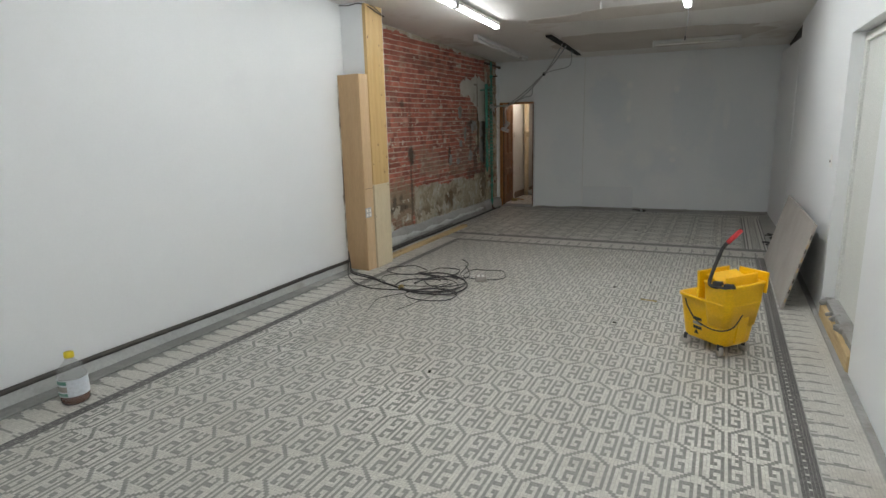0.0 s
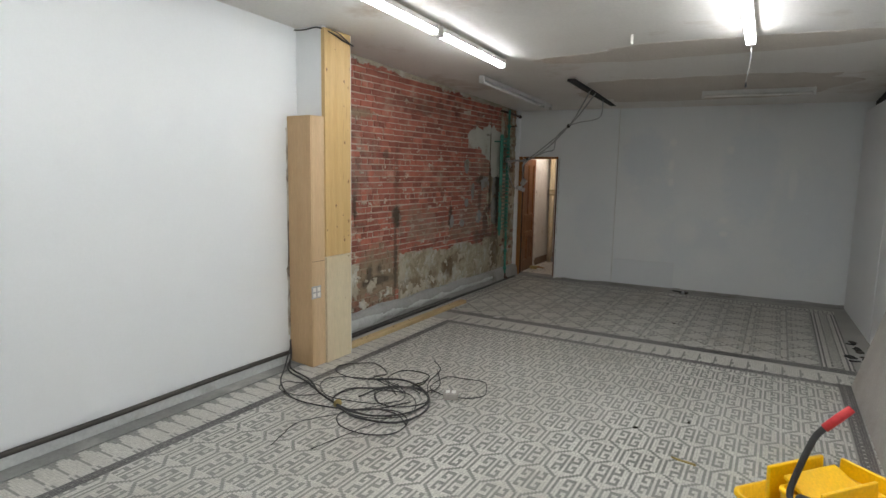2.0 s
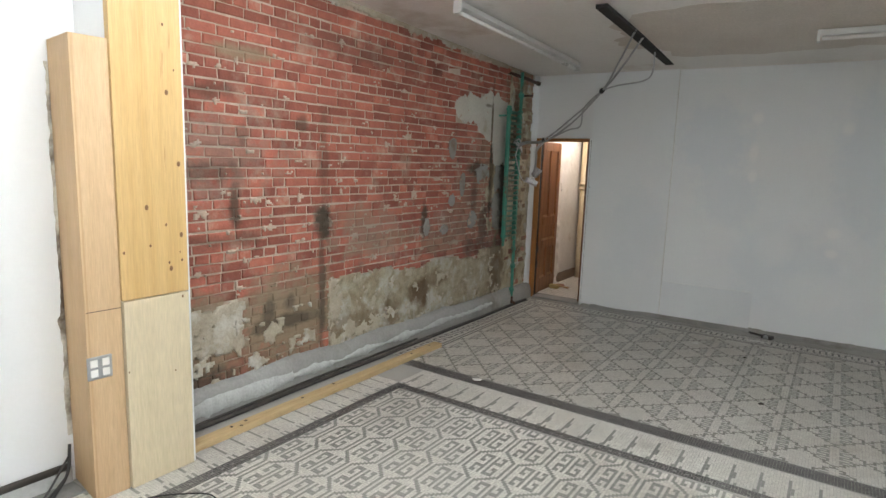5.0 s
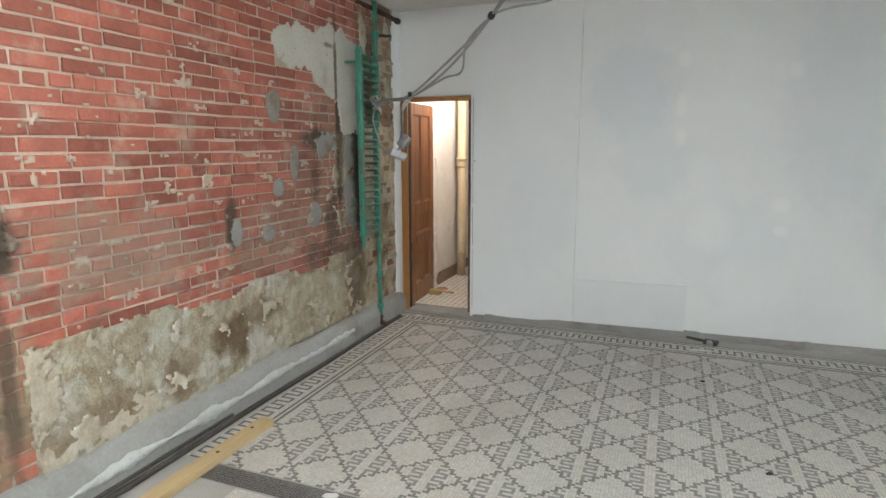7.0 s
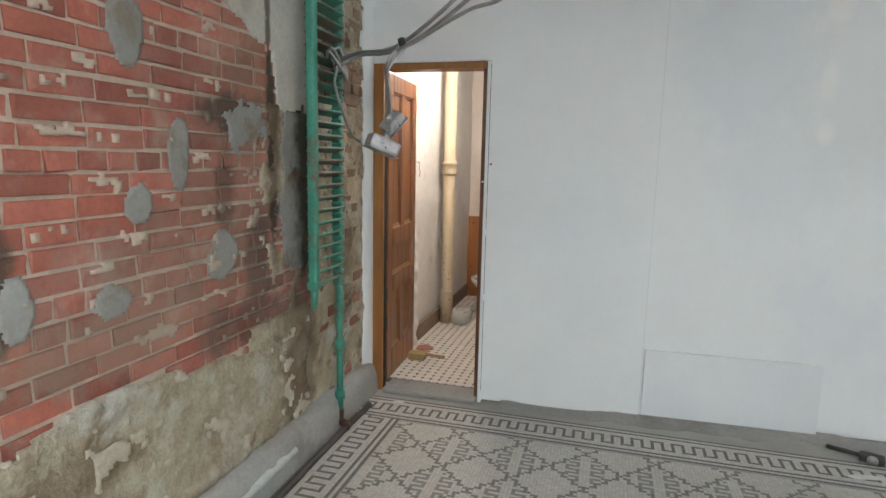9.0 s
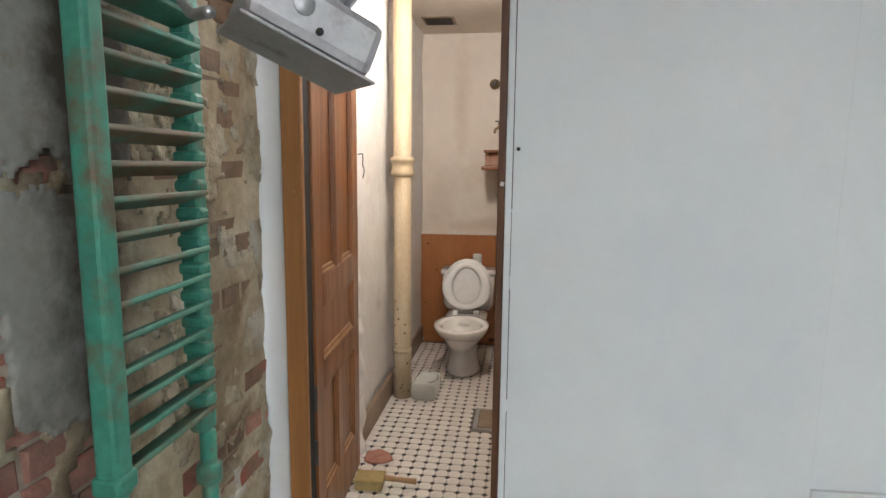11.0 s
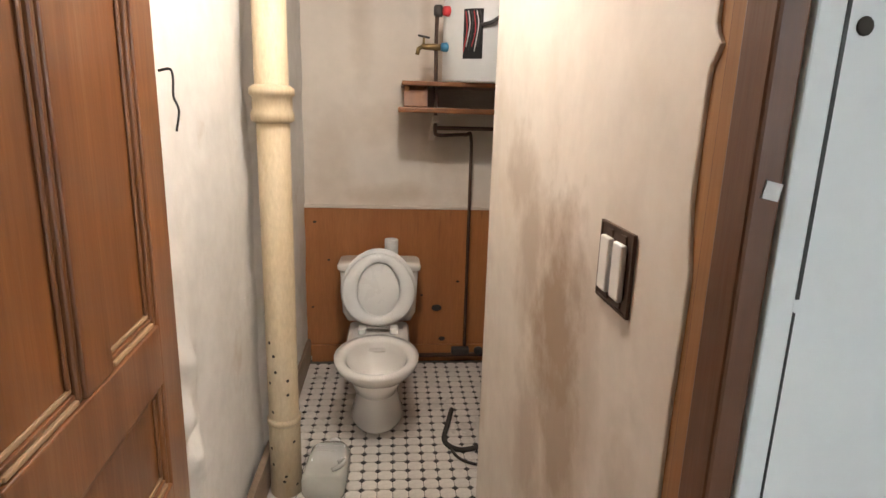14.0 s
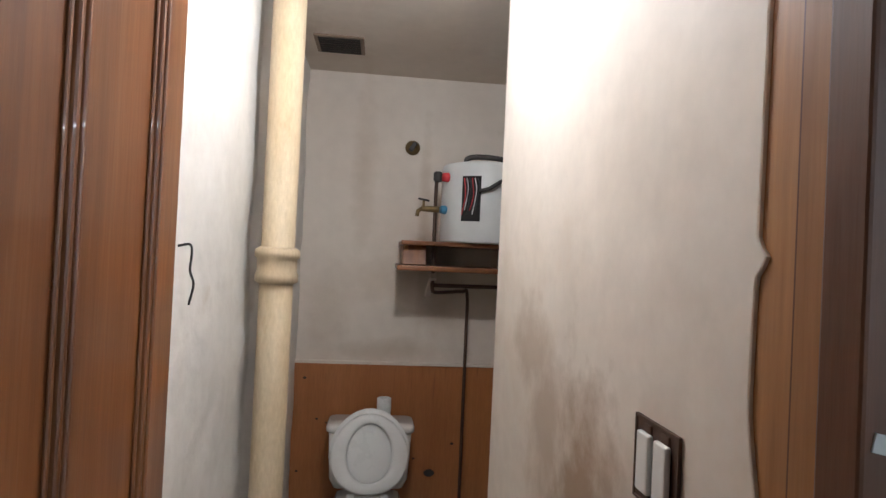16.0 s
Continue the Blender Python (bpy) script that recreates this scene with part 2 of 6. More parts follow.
M["black_pipe"] = mat("black_iron_pipe", (0.035, 0.032, 0.03), (0.07, 0.06, 0.05), 0.6, scale=9, bump=0.2)
# near-black that paints the shade in gaps and openings; some rubble shares it
M["gap_shade_rubble"] = mat("gap_shade_and_rubble", (0.016, 0.015, 0.014), (0.03, 0.027, 0.024), 0.95, scale=8, bump=0.3)
M["red_grip"] = mat("red_rubber", (0.60, 0.035, 0.04), (0.5, 0.03, 0.035), 0.5, bump=0.05)
M["steel"] = mat("galvanised_steel", (0.50, 0.51, 0.52), (0.40, 0.41, 0.42), 0.42, metal=0.85, scale=14, fine=120, bump=0.05)
M["brass"] = mat("dull_brass", (0.30, 0.21, 0.09), (0.20, 0.13, 0.06), 0.45, metal=0.8, scale=12, bump=0.1)
M["rust_pipe"] = mat("rusty_brown_pipe", (0.10, 0.05, 0.028), (0.06, 0.032, 0.02), 0.65, metal=0.2, scale=9, bump=0.2)
M["soil_pipe"] = mat("cream_painted_iron", (0.56, 0.47, 0.33), (0.46, 0.35, 0.21), 0.5, scale=3.2, fine=40, stretch=(2.5, 2.5, 0.8), bump=0.2, third=(0.34, 0.21, 0.09), third_scale=2.4, third_lo=0.60, third_hi=0.74)
M["chipped"] = mat("dark_chip", (0.06, 0.05, 0.04), rough=0.9, bump=0.1)
M["dado"] = mat("orange_stained_plywood", (0.42, 0.17, 0.055), (0.35, 0.13, 0.04), 0.42, scale=2.5, fine=24, stretch=(6, 6, 0.5), bump=0.06, third=(0.20, 0.075, 0.03), third_scale=3.2, third_lo=0.63, third_hi=0.75)
M["base_brown"] = mat("dirty_brown_skirting", (0.30, 0.215, 0.15), (0.22, 0.15, 0.10), 0.6, scale=4, fine=40, stretch=(1, 1, 3), bump=0.12)
M["tile_black"] = mat("black_tile", (0.02, 0.02, 0.02), (0.05, 0.045, 0.04), 0.3, scale=8, bump=0.05, rand=0.3)
M["toilet_grout"] = mat("dirty_grout", (0.20, 0.175, 0.15), (0.13, 0.11, 0.09), 0.9, scale=5, bump=0.2)
M["white_plastic"] = mat("white_plastic", (0.80, 0.79, 0.76), (0.77, 0.75, 0.72), 0.3, bump=0.0, fine=8, grain_k=0.15)
M["label_white"] = mat("pale_label", (0.72, 0.74, 0.76), (0.62, 0.66, 0.72), 0.5, scale=8, bump=0.0)
M["label_green"] = mat("green_label", (0.10, 0.30, 0.24), (0.30, 0.45, 0.38), 0.5, scale=14, amount=1.0, bump=0.0)
M["cap_yellow"] = mat("yellow_cap", (0.80, 0.62, 0.03), rough=0.4, bump=0.0)
M["brown_liquid"] = mat("brown_liquid", (0.12, 0.035, 0.015), rough=0.15, bump=0.0)
M["paper"] = mat("white_paper", (0.74, 0.73, 0.70), rough=0.8, bump=0.1)
M["brush"] = mat("tan_bristle", (0.45, 0.34, 0.14), (0.32, 0.24, 0.10), 0.9, scale=30, fine=120, bump=0.5)
M["brush_wood"] = mat("pale_handle_wood", (0.50, 0.30, 0.14), rough=0.5, bump=0.1)
M["brick_dust"] = mat("red_dust", (0.34, 0.13, 0.09), (0.42, 0.22, 0.16), 0.95, scale=30, fine=90, bump=0.5)
M["pan_wood"] = mat("worn_floor_hatch", (0.30, 0.23, 0.15), (0.20, 0.15, 0.10), 0.8, scale=6, fine=40, stretch=(1, 6, 1), bump=0.3)
M["ceil_scar"] = mat("bare_ceiling_board", (0.40, 0.33, 0.26), (0.32, 0.26, 0.20), 0.95, scale=5, bump=0.4)
M["door_paint"] = mat("cream_door_paint", (0.72, 0.73, 0.70), (0.66, 0.67, 0.63), 0.5, scale=1.5, bump=0.05)


def clear_plastic(name, col, rough=0.12, alpha=0.35):
    m = bpy.data.materials.new(name)
    m.use_nodes = True
    nd, ln = m.node_tree.nodes, m.node_tree.links
    b = nd["Principled BSDF"]
    b.inputs["Base Color"].default_value = (*col, 1)
    b.inputs["Roughness"].default_value = rough
    tr = nd.new("ShaderNodeBsdfTransparent")
    mx = nd.new("ShaderNodeMixShader")
    mx.inputs[0].default_value = alpha
    ln.new(tr.outputs[0], mx.inputs[1])
    ln.new(b.outputs[0], mx.inputs[2])
    ln.new(mx.outputs[0], nd["Material Output"].inputs["Surface"])
    return m


M["clear"] = clear_plastic("clear_plastic", (0.75, 0.77, 0.75), 0.1, 0.16)
M["milky"] = clear_plastic("milky_plastic", (0.78, 0.77, 0.70), 0.25, 0.42)


def wall_spots(m, spots, colour, edge=0.35, along_x=False, ragged_by=2.2):
    """Lays spots of one colour, dirt among them, of given places and sizes, (y or x, z, half width, half height,
    strength), with a ragged edge over a wall material.
    """
    nd, ln = m.node_tree.nodes, m.node_tree.links
    bsdf = nd["Principled BSDF"]
    src = bsdf.inputs["Base Color"].links[0].from_socket
    geo = nd.new("ShaderNodeNewGeometry")
    nz = nd.new("ShaderNodeTexNoise")
    nz.inputs["Scale"].default_value, nz.inputs["Detail"].default_value, nz.inputs["Roughness"].default_value = 7.0, 6.0, 0.65
    ln.new(geo.outputs["Position"], nz.inputs["Vector"])
    ragged = nd.new("ShaderNodeMath")
    ragged.operation, ragged.inputs[1].default_value = "MULTIPLY_ADD", ragged_by
    ragged.inputs[2].default_value = -0.5 * ragged_by
    ln.new(nz.outputs["Fac"], ragged.inputs[0])
    total = None
    for y, z, ry, rz, k in spots:
        mp = nd.new("ShaderNodeMapping")
        mp.vector_type = "TEXTURE"
        mp.inputs["Location"].default_value = (y, 12.4, z) if along_x else (-3.3, y, z)
        mp.inputs["Scale"].default_value = (ry, 5.0, rz) if along_x else (5.0, ry, rz)
        ln.new(geo.outputs["Position"], mp.inputs["Vector"])
        ln_ = nd.new("ShaderNodeVectorMath")
        ln_.operation = "LENGTH"
        ln.new(mp.outputs["Vector"], ln_.inputs[0])
        ad = nd.new("ShaderNodeMath")
        ad.operation = "ADD"
        ln.new(ln_.outputs["Value"], ad.inputs[0])
        ln.new(ragged.outputs[0], ad.inputs[1])
        r = nd.new("ShaderNodeMapRange")
        r.inputs["From Min"].default_value, r.inputs["From Max"].default_value = 1.0 + edge, 1.0 - edge
        r.inputs["To Min"].default_value, r.inputs["To Max"].default_value = 0.0, k
        ln.new(ad.outputs[0], r.inputs["Value"])
        if total is None:
            total = r.outputs["Result"]
        else:
            mm = nd.new("ShaderNodeMath")
            mm.operation = "MAXIMUM"
            ln.new(total, mm.inputs[0])
            ln.new(r.outputs["Result"], mm.inputs[1])
            total = mm.outputs[0]
    x = nd.new("ShaderNodeMix")
    x.data_type = "RGBA"
    ln.new(total, x.inputs[0])
    ln.new(src, x.inputs[6])
    x.inputs[7].default_value = (*colour, 1)
    ln.new(x.outputs[2], bsdf.inputs["Base Color"])


# dirt spots; those from y 11.2 to 11.75 darken the wall round the radiator
DIRT_AND_DARK = [(8.59, 1.24, 0.085, 0.13, 0.95), (8.58, 0.72, 0.035, 0.55, 0.65), (8.60, 1.75, 0.05, 0.30, 0.4), (7.78, 1.40, 0.045, 0.15, 0.85), (7.60, 1.64, 0.24, 0.06, 0.55), (7.85, 1.90, 0.05, 0.07, 0.45),
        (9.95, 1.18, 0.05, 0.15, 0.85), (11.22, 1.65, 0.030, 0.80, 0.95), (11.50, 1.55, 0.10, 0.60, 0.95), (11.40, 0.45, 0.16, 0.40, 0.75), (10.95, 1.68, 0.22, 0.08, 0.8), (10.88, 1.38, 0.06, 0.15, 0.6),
        (11.75, 1.2, 0.35, 1.2, 0.5), (8.2, 0.52, 0.30, 0.05, 0.7), (8.05, 0.60, 0.06, 0.10, 0.7), (8.25, 0.66, 0.05, 0.06, 0.6), (9.9, 0.45, 0.20, 0.16, 0.75), (9.0, 0.5, 0.1, 0.3, 0.4), (7.45, 0.22, 0.30, 0.10, 0.8),
        (8.37, 2.00, 0.06, 0.06, 0.6), (7.62, 2.15, 0.2, 0.05, 0.45), (11.0, 0.80, 0.30, 0.10, 0.55), (11.1, 1.05, 0.10, 0.22, 0.6), (9.2, 2.62, 0.9, 0.10, 0.3), (7.72, 1.18, 0.3, 0.05, 0.45)]
TAN = [(8.24, 0.53, 0.52, 0.34, 0.95), (7.35, 0.48, 0.50, 0.32, 0.92), (9.3, 1.02, 0.5, 0.10, 0.35), (12.0, 1.9, 0.40, 1.3, 0.8), (10.85, 1.15, 0.40, 0.30, 0.2), (7.5, 0.3, 0.4, 0.14, 0.5), (10.3, 0.92, 0.5, 0.10, 0.35), (11.1, 1.7, 0.25, 0.4, 0.3), (7.86, 2.42, 0.24, 0.05, 0.8), (9.0, 1.25, 0.35, 0.12, 0.3)]
FILM = [(10.95, 1.35, 0.50, 0.80, 0.20), (10.4, 1.0, 0.5, 0.25, 0.3), (11.3, 0.8, 0.4, 0.6, 0.35), (9.2, 1.1, 0.5, 0.2, 0.35), (7.6, 1.75, 0.5, 0.25, 0.35)]
for key in ("brick", "mortar"):
    wall_spots(M[key], FILM, (0.25, 0.225, 0.185), edge=0.35, ragged_by=6.0)
    wall_spots(M[key], TAN, (0.27, 0.205, 0.135))
    wall_spots(M[key], DIRT_AND_DARK, (0.055, 0.042, 0.028))
M["back_wall"] = mat("pale_blue_white_paint", (0.79, 0.81, 0.815), (0.76, 0.785, 0.80), 0.55, scale=0.7, fine=60, bump=0.02, amount=0.4, grain_k=0.12)
wall_spots(M["back_wall"], [(-1.15, 2.05, 0.34, 0.42, 0.8), (-0.95, 1.45, 0.3, 0.3, 0.5), (0.35, 1.9, 0.35, 0.7, 0.6), (-0.35, 0.75, 0.5, 0.4, 0.5), (1.1, 1.2, 0.4, 0.8, 0.5), (-1.9, 1.0, 0.3, 0.5, 0.4)], (0.69, 0.735, 0.775), edge=0.25, along_x=True, ragged_by=1.3)
wall_spots(M["back_wall"], [(-0.735, 2.31, 0.05, 0.055, 0.9), (-0.742, 1.95, 0.04, 0.09, 0.8), (-0.736, 1.70, 0.04, 0.06, 0.8), (0.055, 1.146, 0.06, 0.05, 0.8), (0.06, 0.94, 0.05, 0.04, 0.8), (0.07, 2.2, 0.05, 0.06, 0.7), (-0.45, 0.95, 0.16, 0.18, 0.5), (-0.10, 0.5, 0.3, 0.2, 0.5), (0.9, 1.7, 0.05, 0.2, 0.5)], (0.84, 0.845, 0.84), edge=0.4, along_x=True, ragged_by=1.2)
M["render"] = mat("stained_lime_plaster", (0.42, 0.375, 0.275), (0.29, 0.235, 0.155), 0.95, scale=9, fine=60, bump=0.9, bump_dist=0.008, third=(0.46, 0.44, 0.38), third_scale=3.5, third_lo=0.5, third_hi=0.62, object_space=False, amount=0.9, grain_k=1.6)
wall_spots(M["render"], [(9.9, 0.45, 0.16, 0.14, 0.8), (10.15, 0.55, 0.2, 0.08, 0.5), (8.9, 0.35, 0.3, 0.1, 0.4), (9.45, 0.33, 0.12, 0.16, 0.5), (11.4, 0.5, 0.12, 0.5, 0.7)], (0.10, 0.05, 0.018))
M["scab"] = mat("pale_lime_scab", (0.50, 0.45, 0.36), (0.38, 0.32, 0.235), 0.95, scale=7, fine=60, bump=0.6, bump_dist=0.006, third=(0.56, 0.54, 0.48), third_scale=4, third_lo=0.53, third_hi=0.65, object_space=False)
M["cement_wall"] = mat("grey_cement_render", (0.52, 0.46, 0.345), (0.35, 0.285, 0.185), 0.95, scale=3.0, fine=45, bump=0.5, bump_dist=0.005, third=(0.20, 0.145, 0.085), third_scale=4.5, third_lo=0.52, third_hi=0.66, object_space=False, amount=0.9, grain_k=1.5)
# darker behind and beside the radiator
wall_spots(M["cement_wall"], [(11.50, 1.55, 0.13, 0.75, 0.95), (11.22, 1.6, 0.05, 0.7, 0.85), (11.42, 0.5, 0.2, 0.5, 0.7), (11.9, 0.9, 0.12, 0.5, 0.45), (10.75, 1.68, 0.15, 0.1, 0.6)], (0.10, 0.066, 0.036))
M["pale_cement"] = mat("grey_cement_patch", (0.33, 0.33, 0.31), (0.23, 0.22, 0.195), 0.9, scale=4.0, fine=50, bump=0.3, third=(0.20, 0.15, 0.10), third_scale=5, third_lo=0.56, third_hi=0.68, object_space=False)
# near-black behind the radiator and in a narrow strip beside it
wall_spots(M["pale_cement"], [(11.52, 1.6, 0.11, 0.75, 0.95), (11.22, 1.6, 0.035, 0.75, 0.9), (11.35, 0.6, 0.16, 0.35, 0.8)], (0.05, 0.038, 0.025))
M["pale_render"] = mat("pale_patch_plaster", (0.58, 0.56, 0.50), (0.48, 0.46, 0.40), 0.9, scale=3.0, fine=50, bump=0.3, third=(0.38, 0.33, 0.26), third_scale=3, third_lo=0.58, third_hi=0.7, object_space=False)
wall_spots(M["pale_render"], [(11.20, 2.10, 0.022, 0.28, 0.9), (11.10, 2.38, 0.06, 0.02, 0.7), (11.6, 2.0, 0.05, 0.5, 0.6)], (0.10, 0.07, 0.045))


def struct(name, bm, m, label="", cat=""):
    return tagged(part(name, bm, M[m]), label, cat, kind="structure")


# ---- the shop: floor ----
floor = struct("floor", box_bm(-3.7, 2.1, -3.0, 12.62, -0.12, 0.0), "grout", "old mosaic tile floor with grey geometric pattern", "floor")
TS = 0.01625


def tess(name, cells, size, m, z=0.0016, gap=0.0016, label=""):
    """Small square tiles at the given centres, in one piece of stuff."""
    c = np.asarray(cells, float)
    h = (size - gap) / 2
    jit = np.random.default_rng(3).uniform(-0.0006, 0.0006, (len(c), 2))
    c = c + jit
    v = np.zeros((len(c), 4, 3))
    for k, (sx, sy) in enumerate(((-1, -1), (1, -1), (1, 1), (-1, 1))):
        v[:, k, 0], v[:, k, 1], v[:, k, 2] = c[:, 0] + sx * h, c[:, 1] + sy * h, z
    ob = raw_part(name, v.reshape(-1, 3).tolist(), np.arange(len(c) * 4).reshape(-1, 4).tolist(), M[m], floor, label)
    return tagged(ob, kind="stuff")


def grid(x0, x1, y0, y1, s):
    nx, ny = int(round((x1 - x0) / s)), int(round((y1 - y0) / s))
    gx, gy = np.meshgrid(np.arange(nx), np.arange(ny), indexing="ij")
    return gx.ravel(), gy.ravel(), x0 + (gx.ravel() + 0.5) * s, y0 + (gy.ravel() + 0.5) * s


def key_front(ix, iy):
    """Interlocking hexagons with a double spiral on both sides of a pale line: 8 tiles wide, 36 long, every second strip half a repeat on."""
    c, strip = ix % 8, ix // 8
    r = (iy + 18 * (strip % 2)) % 36 - 18
    own = np.abs(r + 0.5)
    height = 9.0 + (4 - c)
    edge = np.abs(own - height) <= 1.0
    inside = own < height
    # the neighbour's half is the same half turned round
    cc = np.where(inside, c, 8 - c)
    turned = -(((r + 36) % 36) - 18) - 1
    d = np.where(inside, r, turned)
    side = (cc == 7) & (d >= -6) & (d <= 5)
    key = set()
    for dr, cols in ((-3, (1, 2, 3, 4)), (-2, (1, 4)), (-1, (1, 3, 4)), (0, (1,)), (1, (1, 2, 3, 4)), (2, (1, 4)), (3, (1, 3, 4))):
        key |= {(dr, k) for k in cols}
    hit = np.array([(int(a), int(b)) in key for a, b in zip(np.floor_divide(d + 7, 2) - 3, cc)])
    return (edge | hit | side) & (c > 0)


fx0, fx1, fy0, fy1 = 1.322 - TS * 240, 1.322, 8.70 - TS * 600, 8.70
ix, iy, px, py = grid(fx0, fx1, fy0, fy1, TS)
# the pale lines lie at 0.757 + 0.13 k
ix_key = np.round((px - 0.757) / TS).astype(int) + 800
dark = key_front(ix_key, np.round((py - 3.53) / 0.01603 - 0.5).astype(int) + 3600)
pts = np.stack([px, py], 1)
tess("light_tesserae", pts[~dark], TS, "tess_light")
tess("grey_tesserae", pts[dark], TS, "tess_dark", z=0.0016)


def rect_tess(name, x0, x1, y0, y1, m, s=TS, z=0.0016, keep=None):
    ix, iy, px, py = grid(x0, x1, y0, y1, s)
    p = np.stack([px, py], 1)
    if keep is not None:
        p = p[keep(ix, iy, px, py)]
    if len(p):
        tess(name, p, s, m, z)


# dark strips round the front field
for nm, x0, x1, y0, y1 in (("strip", 1.335, 1.432, -1.1, 8.82), ("strip", -2.66, -2.585, -1.1, 8.82), ("strip", -2.58, 1.33, 8.722, 8.80)):
    lengthways = (y1 - y0) > (x1 - x0)
    rect_tess("dark_strip_tiles", x0, x1, y0, y1, "tess_black", keep=lambda ix, iy, px, py: ~(((iy if lengthways else ix) % 4 == 1) & (((ix if lengthways else iy) % 5) == 2)))
    rect_tess("strip_inlay_tiles", x0, x1, y0, y1, "tess_light" if x0 > 1 else "tess_dark", keep=lambda ix, iy, px, py: (((iy if lengthways else ix) % 4 == 1) & (((ix if lengthways else iy) % 5) == 2)))
rect_tess("dark_strip_tiles", -2.95, 1.60, 9.16, 9.285, "tess_black")


def fringe(along, across, n_across):
    """Fringe of ticks that hang from one edge of a pale band."""
    a = along % 9
    return ((a == 3) & (across < n_across * 0.72)) | ((a == 4) & (across < n_across * 0.45) & (across > n_across * 0.2)) | (((a == 2) | (a == 5)) & (across < 2))


def fringe_west(along, across, n_across):
    """Ticks that hang from the wall side and widen there into dark notches between rounded pale lobes."""
    a = np.abs(along % 8 - 4)
    u = across / n_across
    return ((a == 0) & (u > 0.25)) | ((a == 1) & (u > 0.72)) | ((a == 2) & (u > 0.86)) | ((a == 1) & (u < 0.12))


for nm, x0, x1, y0, y1, ax, flip in (("fringe", 1.438, 1.70, -1.1, 9.14, 1, False), ("fringe", -2.97, -2.665, -1.1, 8.82, 1, True), ("fringe", -2.66, 1.43, 8.806, 9.155, 0, False)):
    n = int(round(((x1 - x0) if ax else (y1 - y0)) / TS))
    f = lambda ix, iy, px, py: (fringe_west if flip else fringe)(iy if ax else ix, (n - 1 - (ix if ax else iy)) if flip else (ix if ax else iy), n)
    rect_tess("fringe_ticks", x0, x1, y0, y1, "tess_dark", keep=f)
    rect_tess("fringe_field", x0, x1, y0, y1, "tess_light", keep=lambda *a: ~f(*a))

# the back field: stepped diamonds, every second row filled with a wriggling line
BS = 0.01725
ix, iy, px, py = grid(-2.90, -2.90 + BS * 239, 9.30, 9.30 + BS * 150, BS)
gi, gj = np.round((px + 1.325) / BS).astype(int), np.round((py - 11.135) / BS).astype(int)
stair = ((gi + gj) % 20 == 10) | ((gi - gj) % 20 == 10)
tick = (gi % 3 == 0) & ((np.abs((gi + gj) % 20 - 10) <= 1) | (np.abs((gi - gj) % 20 - 10) <= 1))
line = stair | tick
mi, mj = np.round((gi + gj) / 20.0), np.round((gi - gj) / 20.0)
col = mi + mj
cx, ry = (gi - 10 * (mi + mj)).astype(int), (gj - 10 * (mi - mj)).astype(int)
ac, turn = np.abs(cx), np.abs(ry)
step4 = ry % 4
wr = (((step4 == 0) | (step4 == 2)) & (ac >= 2) & (ac <= 5)) | ((step4 == 1) & (ac == 5)) | ((step4 == 3) & (ac == 2))
wr &= ac + turn <= 8
wr &= (col % 2 != 0) & ~line
pts = np.stack([px, py], 1)
tess("pale_field_tiles", pts[~(line | wr)], BS, "tess_light")
tess("diamond_tiles", pts[line], BS, "tess_line")
tess("squiggle_tiles", pts[wr], BS, "tess_dark")


def border(along, across):
    """Meander border between two pairs of lines."""
    k, a = across, along % 6
    key = (((a == 0) | (a == 3)) & (k >= 5) & (k <= 10)) | ((a < 3) & (k == 10)) | ((a >= 3) & (k == 5))
    return (k == 0) | (k == 2) | (k == 13) | (k == 15) | key


for x0, x1, y0, y1, ax in ((-3.185, -3.185 + 16 * 0.0175, 9.30, 11.90, 1), (1.235, 1.235 + 16 * 0.0175, 9.30, 11.90, 1), (-3.185, 1.515, 11.905, 11.905 + 16 * 0.0175, 0)):
    rect_tess("border_lines", x0, x1, y0, y1, "tess_black", 0.0175, keep=lambda ix, iy, px, py: border(iy if ax else ix, ix if ax else iy))
    rect_tess("border_field", x0, x1, y0, y1, "tess_light", 0.0175, keep=lambda ix, iy, px, py: ~border(iy if ax else ix, ix if ax else iy))
# cement along the walls
struct("cement_edge_west", box_bm(-3.112, -2.972, -3.0, 6.62, 0.0, 0.012, bevel=0.004), "wet_cement", "grey cement strip along the wall foot", "floor edge")
struct("cement_edge_east", box_bm(1.702, 1.75, -3.0, 10.3, 0.0, 0.010, bevel=0.004), "cement", "grey cement strip along the wall foot", "floor edge")


# ---- the shop: walls and ceiling ----
def rough_slab(name, x0, x1, y0, y1, z0, z1, m, label, cat):
    return struct(name, box_bm(x0, x1, y0, y1, z0, z1), m, label, cat)


rough_slab("wall_west", -3.5, -3.145, -3.0, 6.93, 0.0, 3.45, "white_wall", "smooth white painted wall", "wall")
rough_slab("wall_south", -3.5, 2.1, -3.2, -3.0, 0.0, 3.45, "white_wall", "plain white wall", "wall")
# the east wall, with a recessed doorway
rough_slab("wall_east_1", 1.75, 2.1, 6.65, 10.55, 0.0, 3.45, "white_wall", "white painted wall", "wall")
rough_slab("wall_east_2", 1.75, 2.1, -3.0, 5.32, 0.0, 3.45, "white_wall", "white painted wall", "wall")
rough_slab("wall_east_3", 1.75, 2.1, 5.32, 6.65, 2.32, 3.45, "white_wall", "white painted wall over a doorway", "wall")
bm = bmesh.new()
vs = [bm.verts.new((x, y, z)) for z in (0.0, 2.72) for x, y in ((1.744, 10.56), (1.665, 12.47), (2.1, 12.47), (2.1, 10.56))]
